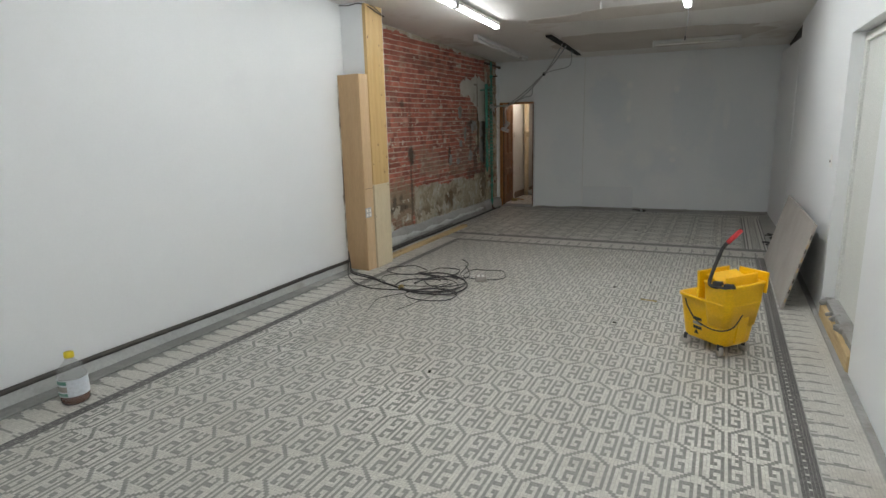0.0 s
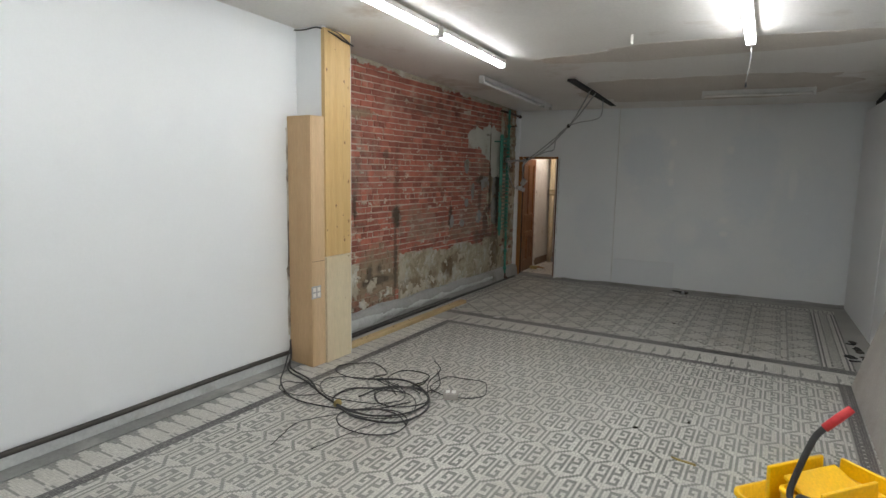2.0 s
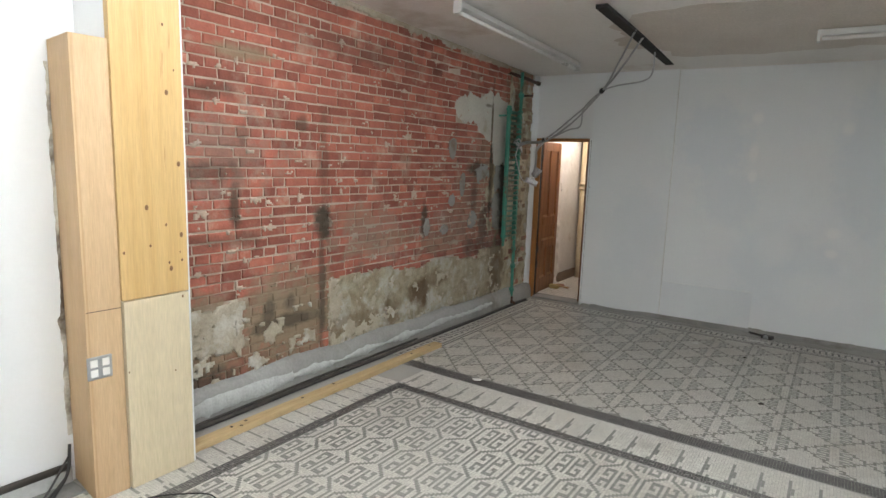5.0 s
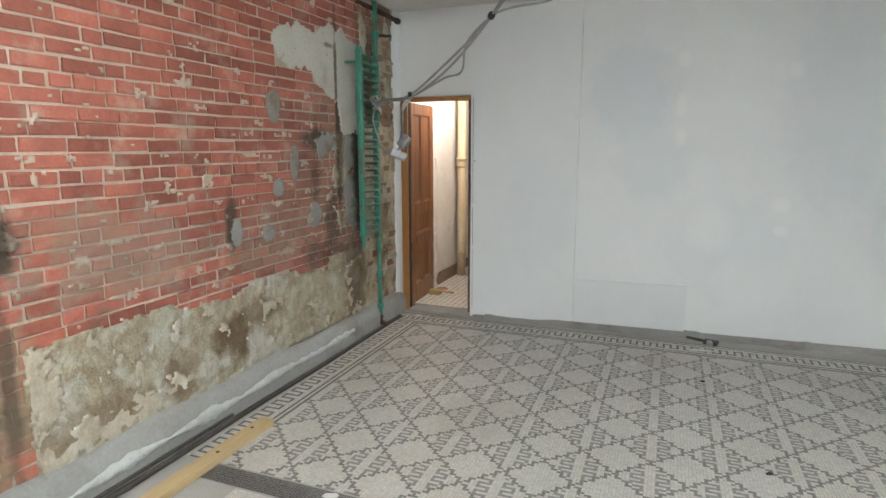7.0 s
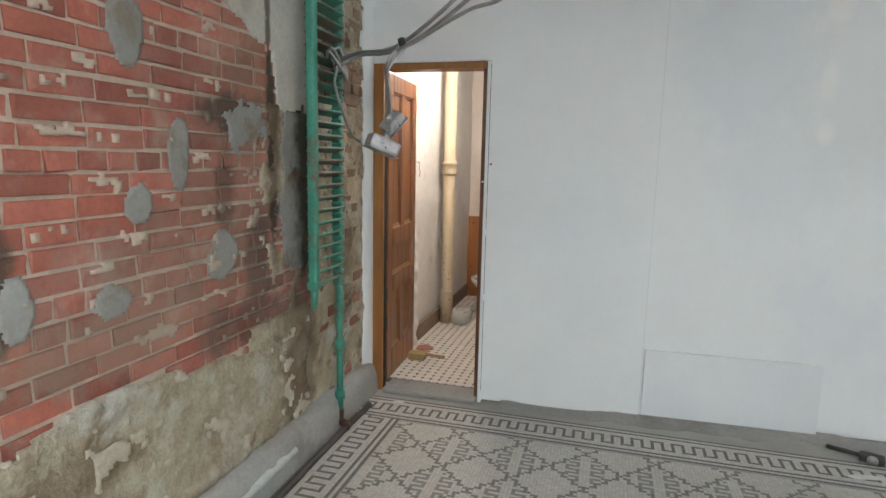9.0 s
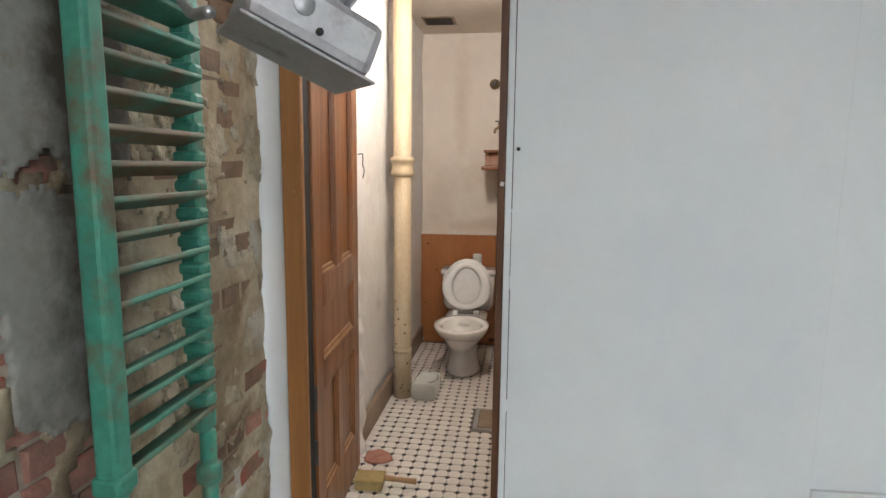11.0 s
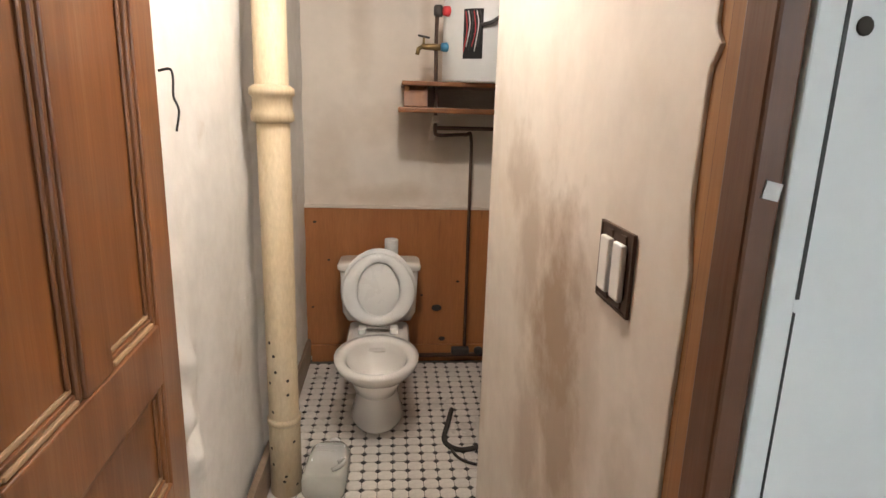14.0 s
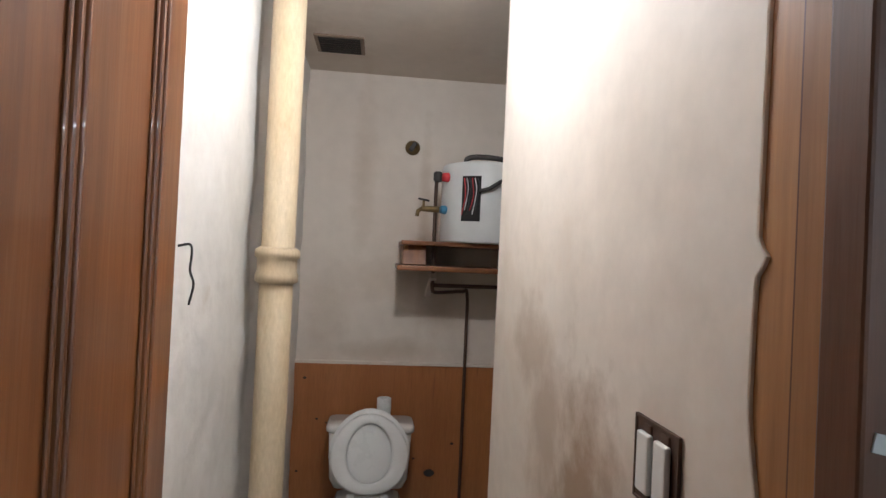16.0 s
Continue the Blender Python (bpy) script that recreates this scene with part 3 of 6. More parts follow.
for f in ((3, 2, 1, 0), (4, 5, 6, 7), (0, 1, 5, 4), (1, 2, 6, 5), (2, 3, 7, 6), (3, 0, 4, 7)):
    bm.faces.new([vs[i] for i in f])
struct("wall_east_4", bm, "white_wall", "white boxed wall with open top", "wall")
# solid block, coloured dark in place of the open cavity's shade
rough_slab("wall_east_5", 1.765, 2.1, 10.56, 12.62, 2.722, 3.45, "gap_shade_rubble", "dark block standing in for the shaded cavity over a boxed wall", "wall")
door_e = thing("door_2", "flush cream painted door in a deep recess, closed", "door", (1.86, 5.32, 0.16), kind="structure")
part("door_slab", box_bm(0.0, 0.04, 0.36, 1.24, 0.0, 2.08, bevel=0.003), M["door_paint"], door_e)
part("door_jamb", box_bm(-0.02, 0.05, 1.245, 1.328, -0.0, 2.15, bevel=0.003), M["door_paint"], door_e)
part("door_jamb", box_bm(-0.02, 0.05, 0.002, 0.355, -0.0, 2.15, bevel=0.003), M["door_paint"], door_e)
part("door_head", box_bm(-0.02, 0.05, 0.36, 1.24, 2.085, 2.15, bevel=0.003), M["door_paint"], door_e)
sill = thing("broken_sill", "broken timber sill with bare wood and crumbled plaster", "door sill", (1.75, 5.34, 0.0), kind="structure")
part("sill_board", box_bm(-0.012, 0.11, 0.0, 1.28, 0.0, 0.12, bevel=0.006), M["stud"], sill)
part("sill_step", box_bm(0.02, 0.2, 0.01, 1.29, 0.12, 0.17, bevel=0.006), M["cement"], sill)
for k in range(9):
    s = rng.uniform(0.02, 0.05)
    part("plaster_lump", box_bm(-s, s, -s, s, -s * 0.5, s * 0.5, bevel=s * 0.3, m=pose(0.02 + rng.uniform(-0.02, 0.05), rng.uniform(0.2, 1.25), 0.13 + s * 0.4, rng.uniform(-30, 30), rng.uniform(-30, 30), rng.uniform(0, 90))), M["cement"], sill)

# back wall: skewed a little, with the toilet doorway
bx0, bx1 = -2.508, 2.1


def skew_wall(name, x0, x1, z0, z1, off, m, label, cat="wall", deep=0.15):
    bm = bmesh.new()
    vs = [bm.verts.new(p) for p in ((x0, back_y(x0) - off, z0), (x1, back_y(x1) - off, z0), (x1, back_y(x1) + deep, z0), (x0, back_y(x0) + deep, z0),
                                    (x0, back_y(x0) - off, z1), (x1, back_y(x1) - off, z1), (x1, back_y(x1) + deep, z1), (x0, back_y(x0) + deep, z1))]
    for f in ((3, 2, 1, 0), (4, 5, 6, 7), (0, 1, 5, 4), (1, 2, 6, 5), (2, 3, 7, 6), (3, 0, 4, 7)):
        bm.faces.new([vs[i] for i in f])
    return struct(name, bm, m, label, cat)


skew_wall("wall_north_1", bx0, -1.56, 0.022, 3.2, 0.0, "back_wall", "pale blue-white painted wall with skim patches", deep=0.085)
skew_wall("wall_north_2", -1.56, bx1, 0.03, 3.2, -0.035, "back_wall", "pale blue-white painted wall with skim patches")
skew_wall("wall_north_foot", -2.40, bx1, 0.0, 0.0295, -0.055, "cement", "rough gap under the wall board")
rough_slab("wall_north_3", -3.6, -3.236, 12.30, 12.45, 0.0, 3.2, "white_wall", "narrow white plaster strip beside the doorway", "wall")
rough_slab("wall_north_4", -3.236, bx0, 12.30, 12.45, 2.082, 3.2, "white_wall", "white wall over the doorway", "wall")
fillet = bmesh.new()
rows = []
for k in range(160):
    z = 0.02 + k * 0.0185
    a = 0.022 * noise.noise((z * 3.0, 4.0, 2.0)) + 0.012 * noise.noise((z * 13.0, 4.0, 2.0))
    rows.append([fillet.verts.new(q) for q in ((-3.33, 12.215 + a, z), (-3.272 + 0.3 * a, 12.212 + a, z), (-3.262, 12.225 + 0.6 * a, z), (-3.2375, 12.281, z), (-3.2375, 12.299, z))])
for a, b in zip(rows, rows[1:]):
    for k in range(4):
        q = fillet.faces.new((a[k], a[k + 1], b[k + 1], b[k]))
        q.smooth = True
struct("plaster_fillet", fillet, "back_wall", "rough white plaster return between masonry and door frame", "wall")
smear = bmesh.new()
rows = []
for k in range(230):
    x = -2.38 + k * 0.0178
    f = back_y(x) + (0.035 if x > -1.555 else 0.0)
    t = 0.030 + 0.030 * noise.noise((x * 2.2, 3.0, 1.0)) + 0.012 * noise.noise((x * 11, 3.0, 2.0)) + (0.02 if -1.5 < x < -0.9 else 0.0)
    t = max(0.006, t)
    w = 0.075 + 0.08 * noise.noise((x * 2.3, 7.0, 1.0)) + 0.03 * noise.noise((x * 9.0, 7.0, 4.0)) + (0.035 if x > -1.555 else 0.0)
    rows.append([smear.verts.new(p) for p in ((x, f - 0.002, t), (x, f - 0.012, t * 0.7), (x, f - 0.022, 0.010), (x, f - w, 0.0024), (x, f - w - 0.004, -0.002))])
for a, b in zip(rows, rows[1:]):
    for k in range(4):
        q = smear.faces.new((a[k], a[k + 1], b[k + 1], b[k]))
        q.smooth = True
struct("wall_foot_smear", smear, "cement", "ragged grey cement smear along the wall foot", "floor edge")
# added grey strip paints the faint shadow line at the step
struct("corner_bead", box_bm(-1.5595, -1.5565, 12.3475, 12.3795, 0.03, 3.0), "white_metal", "thin grey strip drawn as the shadow line where the wall boards step", "trim")
panel = thing("access_panel", "flush white access panel low on the wall", "wall panel", (-1.552, back_y(-1.552) + 0.033, 0.032), 2.57, kind="structure")
M["panel_paint"] = mat("grey_white_panel_paint", (0.74, 0.765, 0.78), (0.71, 0.735, 0.755), 0.55, scale=1.0, bump=0.03, grain_k=0.2)
part("panel_face", box_bm(0.006, 0.945, -0.016, 0.0, 0.0, 0.40, bevel=0.003), M["panel_paint"], panel)
# greyer rim round the face paints the panel's edge shadow
part("panel_gap", box_bm(0.0055, 0.9458, -0.0125, -0.001, 0.0, 0.4010), M["white_metal"], panel)

bm = bmesh.new()
v8 = []
for y in np.linspace(-3.0, 12.6, 40):
    v8.append([bm.verts.new((x, y, ceil_z(y) + 0.006 * noise.noise((x * 1.3, y * 1.3, 0.0)))) for x in np.linspace(-3.6, 2.1, 16)])
for a, b in zip(v8, v8[1:]):
    for k in range(15):
        bm.faces.new((a[k], b[k], b[k + 1], a[k + 1]))
top = [bm.verts.new(p) for p in ((-3.6, -3.0, 3.7), (2.1, -3.0, 3.7), (2.1, 12.6, 3.7), (-3.6, 12.6, 3.7))]
bm.faces.new(top)
struct("ceiling", bm, "ceiling", "sagging painted ceiling with stained bare patches", "ceiling")


def blob_patch(name, cx, cy, rx, ry, m, label, seed, thick=0.004, n=40, kind="structure", cat="ceiling patch"):
    """A ragged flat flake under the ceiling."""
    bm = bmesh.new()
    rim = []
    for k in range(n):
        a = 2 * math.pi * k / n
        r = 1 + 0.30 * noise.noise((math.cos(a) * 1.6 + seed, math.sin(a) * 1.6, seed)) + 0.12 * noise.noise((math.cos(a) * 6 + seed, math.sin(a) * 6, 3.0))
        rim.append((cx + rx * r * math.cos(a), cy + ry * r * math.sin(a)))
    z = lambda y, d: ceil_z(y) - 0.007 - d
    lo = [bm.verts.new((x, y, z(y, thick))) for x, y in rim]
    hi = [bm.verts.new((x, y, z(y, -0.012))) for x, y in rim]
    bm.faces.new(lo[::-1])
    for k in range(n):
        bm.faces.new((lo[k], lo[(k + 1) % n], hi[(k + 1) % n], hi[k]))
    return tagged(part(name, bm, M[m]), label, cat, kind=kind)


blob_patch("ceiling_scar_1", -0.75, 5.95, 0.10, 0.20, "ceil_scar", "torn ceiling patch with bare backing", 4.0)
blob_patch("ceiling_scar_2", -1.05, 6.45, 0.05, 0.07, "ceil_scar", "small bare spot in the ceiling paint", 6.0)
M["skim"] = mat("skim_coat", (0.69, 0.635, 0.575), (0.62, 0.56, 0.50), 0.9, scale=1.5, bump=0.2)
blob_patch("ceiling_patch_1", 0.2, 8.75, 1.6, 0.33, "skim", "wide unpainted skim patch across the ceiling", 9.0, thick=-0.004, n=80)
blob_patch("ceiling_patch_2", -0.3, 10.9, 1.7, 0.9, "skim", "wide unpainted skim patch across the ceiling", 12.0, thick=-0.004, n=80)
# no hole is cut; a near-black strip paints the slot's shade
slot = struct("ceiling_slot", box_bm(-0.045, 0.045, -1.22, 1.22, -0.03, 0.0, bevel=0.004, m=pose(-1.56, 10.86, ceil_z(10.86) + 0.002, -0.9, 0, 2.2)), "gap_shade_rubble", "dark strip standing in for the shaded open slot in the ceiling", "ceiling slot")

# ---- the brick wall ----
BX = -3.3
brick_wall = struct("wall_brick", box_bm(-3.6, BX + 0.009, 6.98, 12.3, 0.0, 3.2), "mortar", "bare red brick wall with pale mortar, damp stains and old plaster", "wall")
COURSE, LEN = 0.0695, 0.214


def brick_mesh(l, seed):
    """One brick with softened, uneven edges; its face looks along +x."""
    r = random.Random(seed)
    h, d, b = 0.0575, 0.028, 0.004
    bm = bmesh.new()
    j = lambda: r.uniform(-0.0040, 0.0040)
    back = [bm.verts.new((0, y, z)) for y, z in ((-l / 2, -h / 2), (l / 2, -h / 2), (l / 2, h / 2), (-l / 2, h / 2))]
    mid = [bm.verts.new((d - b, y + j(), z + j())) for y, z in ((-l / 2, -h / 2), (l / 2, -h / 2), (l / 2, h / 2), (-l / 2, h / 2))]
    front = [bm.verts.new((d + j() * 0.6, y + j(), z + j())) for y, z in ((-l / 2 + b, -h / 2 + b), (l / 2 - b, -h / 2 + b), (l / 2 - b, h / 2 - b), (-l / 2 + b, h / 2 - b))]
    for A, B in ((back, mid), (mid, front)):
        for k in range(4):
            bm.faces.new((A[k], A[(k + 1) % 4], B[(k + 1) % 4], B[k]))
    bm.faces.new(front)
    bm.normal_update()
    me = bpy.data.meshes.new("brick")
    bm.to_mesh(me)
    bm.free()
    me.materials.append(M["brick"])
    return me


def red_foot(y):
    """Height down to which the red face of the wall is still whole."""
    if y < 8.62:
        return 0.30 if 7.9 < y < 8.62 else 0.70
    return 0.80 - 0.02 * (y - 8.6) + 0.03 * math.sin(y * 5)


def in_upper_patch(y, z):
    n = 0.05 * noise.noise((y * 6, z * 6, 0.3)) + 0.035 * noise.noise((y * 16, z * 16, 1.3))
    if not 10.42 + n < y < 11.66:
        return False
    top = float(np.interp(y, (10.42, 10.60, 10.86, 11.00, 11.13, 11.40, 11.66), (2.33, 2.46, 2.44, 2.46, 2.54, 2.47, 2.42)))
    low = float(np.interp(y, (10.42, 10.50, 10.80, 11.13, 11.24, 11.27, 11.66), (2.29, 2.20, 2.15, 2.01, 1.96, 1.72, 1.70)))
    return low + n < z < top + n


def in_grey_strip(y, z):
    """Smooth cement beside the radiator, in a tall upper strip and a lower dab."""
    n = 0.08 * noise.noise((y * 6, z * 6, 70.0)) + 0.05 * noise.noise((y * 18, z * 18, 71.0)) + 0.02 * noise.noise((y * 50, z * 50, 72.0))
    return (11.27 + n < y < 11.52 + n and 0.98 + n < z < 1.36 + n) or (11.30 + n < y < 11.62 and 1.40 + n < z < 1.72) or (10.92 + n < y < 11.14 + n and 1.55 + n < z < 1.72 + n)


def in_small_patches(y, z):
    n = 0.5 * noise.noise((y * 9, z * 9, 4.0))
    for cy, cz, ry, rz in ((10.41, 1.89, 0.07, 0.11), (9.99, 1.10, 0.05, 0.09), (10.43, 1.35, 0.06, 0.06), (10.85, 1.12, 0.10, 0.09), (10.30, 1.05, 0.07, 0.05), (10.62, 1.52, 0.05, 0.12)):
        if ((y - cy) / ry) ** 2 + ((z - cz) / rz) ** 2 < 1 + n:
            return True
    return False


def in_lower_east(y, z):
    """Cement-smeared brickwork toward the corner."""
    n = 0.16 * noise.noise((y * 3, z * 3, 2.0)) + 0.07 * noise.noise((y * 11, z * 11, 7.0))
    return y > 11.12 + n + 0.30 * max(0, 1.3 - z) * -0.6 and 0.18 < z < (1.74 + n if y < 11.6 else 2.9) and y < 12.29 and not (y > 11.6 and z > 1.8 and noise.noise((y * 7, z * 5, 31.0)) > 0.0) and not (y < 11.55 and z > 0.75 and noise.noise((y * 6, z * 4, 33.0)) + 0.5 * noise.noise((y * 17, z * 17, 34.0)) > -0.10)


def in_render(y, z):
    n = 0.07 * noise.noise((y * 4, z * 4, 5.0)) + 0.03 * noise.noise((y * 15, z * 15, 8.0))
    return y > 8.65 + 0.4 * n and y < 11.5 + n and 0.20 < z < red_foot(y) - 0.03 + n - 0.04 * max(0.0, y - 10.0)


def in_white_patch(y, z):
    n = 0.06 * noise.noise((y * 5, z * 5, 15.0)) + 0.03 * noise.noise((y * 17, z * 17, 18.0))
    return 6.98 < y < 7.82 + n and 0.42 + n < z < 0.73 + n


def sheet(name, inside, y0, y1, z0, z1, m, label, step=0.02, thick=0.008, lump=0.010, seed=0.0):
    """A crust of plaster over part of the wall: lumpy, with a broken edge that has thickness."""
    ny, nz = int((y1 - y0) / step), int((z1 - z0) / step)
    bm = bmesh.new()
    verts = {}

    def vert(i, k):
        if (i, k) not in verts:
            y, z = y0 + i * step, z0 + k * step
            y += 0.4 * step * noise.noise((y * 40, z * 40, seed))
            z += 0.4 * step * noise.noise((y * 40, z * 40, seed + 5))
            h = BX + 0.018 + thick + lump * (noise.noise((y * 6, z * 6, seed)) + 0.6 * noise.noise((y * 22, z * 22, seed)))
            verts[i, k] = bm.verts.new((max(h, BX + 0.0205 + 0.0004 * seed), y, z))
        return verts[i, k]

    for i in range(ny):
        for k in range(nz):
            if inside(y0 + (i + 0.5) * step, z0 + (k + 0.5) * step):
                f = bm.faces.new((vert(i, k), vert(i + 1, k), vert(i + 1, k + 1), vert(i, k + 1)))
                f.smooth = True
    rim = [e for e in bm.edges if len(e.link_faces) == 1]
    if rim:
        made = bmesh.ops.extrude_edge_only(bm, edges=rim)["geom"]
        for g in made:
            if isinstance(g, bmesh.types.BMVert):
                g.co.x = BX + 0.005
    return part(name, bm, M[m], brick_wall, label)


sheet("upper_plaster", in_upper_patch, 10.2, 11.7, 1.6, 2.75, "pale_render", "grey-white plaster patch with a broken edge", step=0.012, thick=0.004, lump=0.004, seed=1.0)
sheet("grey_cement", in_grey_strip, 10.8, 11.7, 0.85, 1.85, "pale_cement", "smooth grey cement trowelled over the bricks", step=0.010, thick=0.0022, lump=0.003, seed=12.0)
sheet("top_plaster", lambda y, z: z > ceil_z(y) - 0.045 - 0.05 * noise.noise((y * 5, 1.0, 80.0)) - 0.03 * noise.noise((y * 19, 1.0, 81.0)), 7.15, 11.5, 2.70, 3.03, "scab", "pale plaster left along the ceiling edge", step=0.015, thick=0.004, lump=0.006, seed=13.0)
sheet("cement_patches", in_small_patches, 9.8, 11.0, 0.9, 2.1, "pale_cement", "grey cement dabs over the bricks", step=0.011, thick=0.0035, lump=0.004, seed=2.0)
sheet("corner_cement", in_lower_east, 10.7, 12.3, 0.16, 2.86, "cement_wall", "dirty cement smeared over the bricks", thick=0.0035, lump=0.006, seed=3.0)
sheet("old_plaster", in_render, 8.5, 11.7, 0.18, 1.0, "render", "crumbling yellowed plaster", thick=0.012, lump=0.018, seed=4.0)
sheet("plaster_scabs", lambda y, z: in_render(y, z) and noise.noise((y * 8, z * 8, 40.0)) + 0.6 * noise.noise((y * 23, z * 23, 41.0)) > 0.42 - 0.75 * math.exp(-((z - 0.27) / 0.10) ** 2) * (1.0 if y < 9.6 else 0.3) - 0.6 * math.exp(-((y - 8.72) / 0.09) ** 2), 8.5, 11.7, 0.18, 1.0, "scab", "pale plaster scabs left on the wall", step=0.014, thick=0.016, lump=0.014, seed=6.0)
sheet("corner_scabs", lambda y, z: y > 11.62 and z > 0.2 and z < 2.85 and in_lower_east(y, z) and noise.noise((y * 7, z * 7, 50.0)) + 0.6 * noise.noise((y * 21, z * 21, 51.0)) > 0.14, 10.7, 12.3, 0.18, 2.86, "render", "tan plaster scabs left on the wall", step=0.010, thick=0.008, lump=0.010, seed=7.0)
sheet("pale_plaster", in_white_patch, 6.98, 8.1, 0.18, 0.95, "scab", "pale plaster remnant", thick=0.008, lump=0.008, seed=5.0)

sheet("mortar_smear", lambda y, z: noise.noise((y * 7, z * 15, 60.0)) + 0.5 * noise.noise((y * 30, z * 34, 61.0)) > 0.50 + 0.12 * abs(z - 1.15), 7.2, 11.2, 0.75, 2.75, "mortar", "pale mortar smeared over the bricks", step=0.013, thick=0.0005, lump=0.002, seed=8.0)
sheet("lower_scabs", lambda y, z: y < 8.5 and noise.noise((y * 7, z * 7, 90.0)) + 0.6 * noise.noise((y * 21, z * 21, 91.0)) > 0.22 + 0.6 * max(0.0, z - 0.42), 7.16, 8.55, 0.19, 0.62, "scab", "broken pale plaster scabs low on the wall", step=0.013, thick=0.010, lump=0.010, seed=14.0)

curb = bmesh.new()
rows = []
for i in range(190):
    y = 6.98 + i * 0.028
    t = 0.215 + 0.03 * noise.noise((y * 2.0, 0, 3)) + 0.012 * noise.noise((y * 12, 0, 4)) - 0.012 * max(0, y - 9.5)
    d = 0.012 * noise.noise((y * 5, 1, 2))
    rows.append([curb.verts.new(p) for p in ((BX - 0.02, y, t + 0.012), (BX + 0.045 + d, y, t), (BX + 0.085 + d, y, t - 0.025), (BX + 0.105 + d * 0.6, y, 0.10), (BX + 0.112, y, 0.0))])
for a, b in zip(rows, rows[1:]):
    for k in range(4):
        f = curb.faces.new((a[k], b[k], b[k + 1], a[k + 1]))
        f.smooth = True
part("cement_curb", curb, M["cement"], brick_wall, "grey cement skirting along the wall foot")
flake = bmesh.new()
rows = []
for i in range(250):
    y = 7.0 + i * 0.017
    w = 0.05 + 0.05 * noise.noise((y * 3.5, 5, 3)) + (0.06 if y < 8.2 else 0.0) + 0.03 * noise.noise((y * 16, 5, 3)) - 0.006 * max(0, y - 10)
    w = max(0.004, w)
    c = 0.10 + 0.02 * noise.noise((y * 2, 9, 3))
    rows.append([flake.verts.new((BX + 0.106 + 0.008 * noise.noise((y * 20, s, 1)) + (0.012 if 0.2 < s < 0.8 else 0.0), y, c + (s - 0.5) * w)) for s in (0.0, 0.25, 0.5, 0.75, 1.0)])
for a, b in zip(rows, rows[1:]):
    for k in range(4):
        f = flake.faces.new((a[k], b[k], b[k + 1], a[k + 1]))
        f.smooth = True
M["white_flake"] = mat("white_plaster_crust", (0.56, 0.57, 0.56), (0.44, 0.45, 0.44), 0.95, scale=12, fine=60, bump=0.6, bump_dist=0.005)
part("plaster_crust", flake, M["white_flake"], brick_wall, "white plaster crust along the skirting")


# ---- the shop: built-in things ----
chase = thing("pipe_box", "tall plywood pipe boxing with a torn plaster edge", "boxing", (0, 0, 0))
front = pose(-3.145, 6.645, 0.0, 0, 0, -7.6)
part("front_board", box_bm(0.0, 0.318, 0.0, 0.018, 0.006, 2.272, bevel=0.002, m=front), M["ply"], chase)
part("side_board", box_bm(-0.018, 0.0, 0.0, 0.166, 0.006, 2.272, bevel=0.002, m=pose(-2.829, 6.604, 0, 0, 0, -3.0)), M["ply_pale"], chase)
part("top_board", box_bm(0.004, 0.292, 0.02, 0.125, 2.246, 2.262, bevel=0.002, m=front), M["ply"], chase)
part("joint_strip", box_bm(0.0003, 0.0022, 0.004, 0.165, 0.98, 0.983, m=pose(-2.829, 6.604, 0, 0, 0, -3.0)), M["chipped"], chase)
torn = bmesh.new()
rows = []
for k in range(130):
    z = 0.26 + k * 0.0148
    w = max(0.002, 0.010 + 0.016 * noise.noise((z * 5, 2.0, 8.0)) + 0.008 * noise.noise((z * 21, 2.0, 8.0)) + (0.010 if z < 0.9 else 0.0))
    rows.append([torn.verts.new(q) for q in ((-3.1435, 6.640 - w, z), (-3.138, 6.638 - w * 0.6, z), (-3.137, 6.6425, z))])
for a, b in zip(rows, rows[1:]):
    for k in range(2):
        torn.faces.new((a[k], a[k + 1], b[k + 1], b[k]))
part("torn_edge", torn, M["torn_plaster"], chase, "torn brown and white plaster edge")
rough_slab("wall_return", -3.3, -2.835, 6.775, 6.83, 0.0, 3.2, "white_wall", "short white wall return above the boxing", "wall")
post = thing("post_cladding", "wide yellow pine board on a post, paler panel below", "post", (0, 0, 0))
part("upper_board", box_bm(-2.85, -2.808, 6.772, 7.13, 1.012, ceil_z(6.95) - 0.012, bevel=0.003), M["pine"], post)
part("lower_board", box_bm(-2.85, -2.802, 6.775, 7.125, 0.006, 1.008, bevel=0.003), M["plank_lower"], post, "pale pine panel")
part("back_block", box_bm(-3.29, -2.852, 7.06, 7.12, 0.004, ceil_z(6.95) - 0.012, bevel=0.003), M["stud"], post)
part("edge_strip", box_bm(-2.852, -2.812, 7.1305, 7.14, 0.006, ceil_z(6.95) - 0.012), M["white_wall"], post, "white-painted edge strip")
for k in range(22):
    z = rng.uniform(1.03, 2.95) if k < 19 else rng.uniform(0.1, 1.0)
    yk = rng.choice((6.80, 6.93, 7.03, 7.10)) + rng.uniform(-0.015, 0.015)
    r = rng.choice((0.004, 0.006, 0.010))
    part("knot", lathe([(r, 0), (r * 0.8, 0.0014)], 9, Matrix.Translation((-2.8082 if z > 1.01 else -2.8022, yk, z)) @ pose(0, 0, 0, 0, 90, 0) @ Matrix.Diagonal((1.5, 1.0, 1.0, 1.0))), M["knot_wood"], post)
wires = thing("ceiling_wire", "two thin black wires along the ceiling over the post", "wire", (0, 0, 0))
zc = ceil_z(6.8)
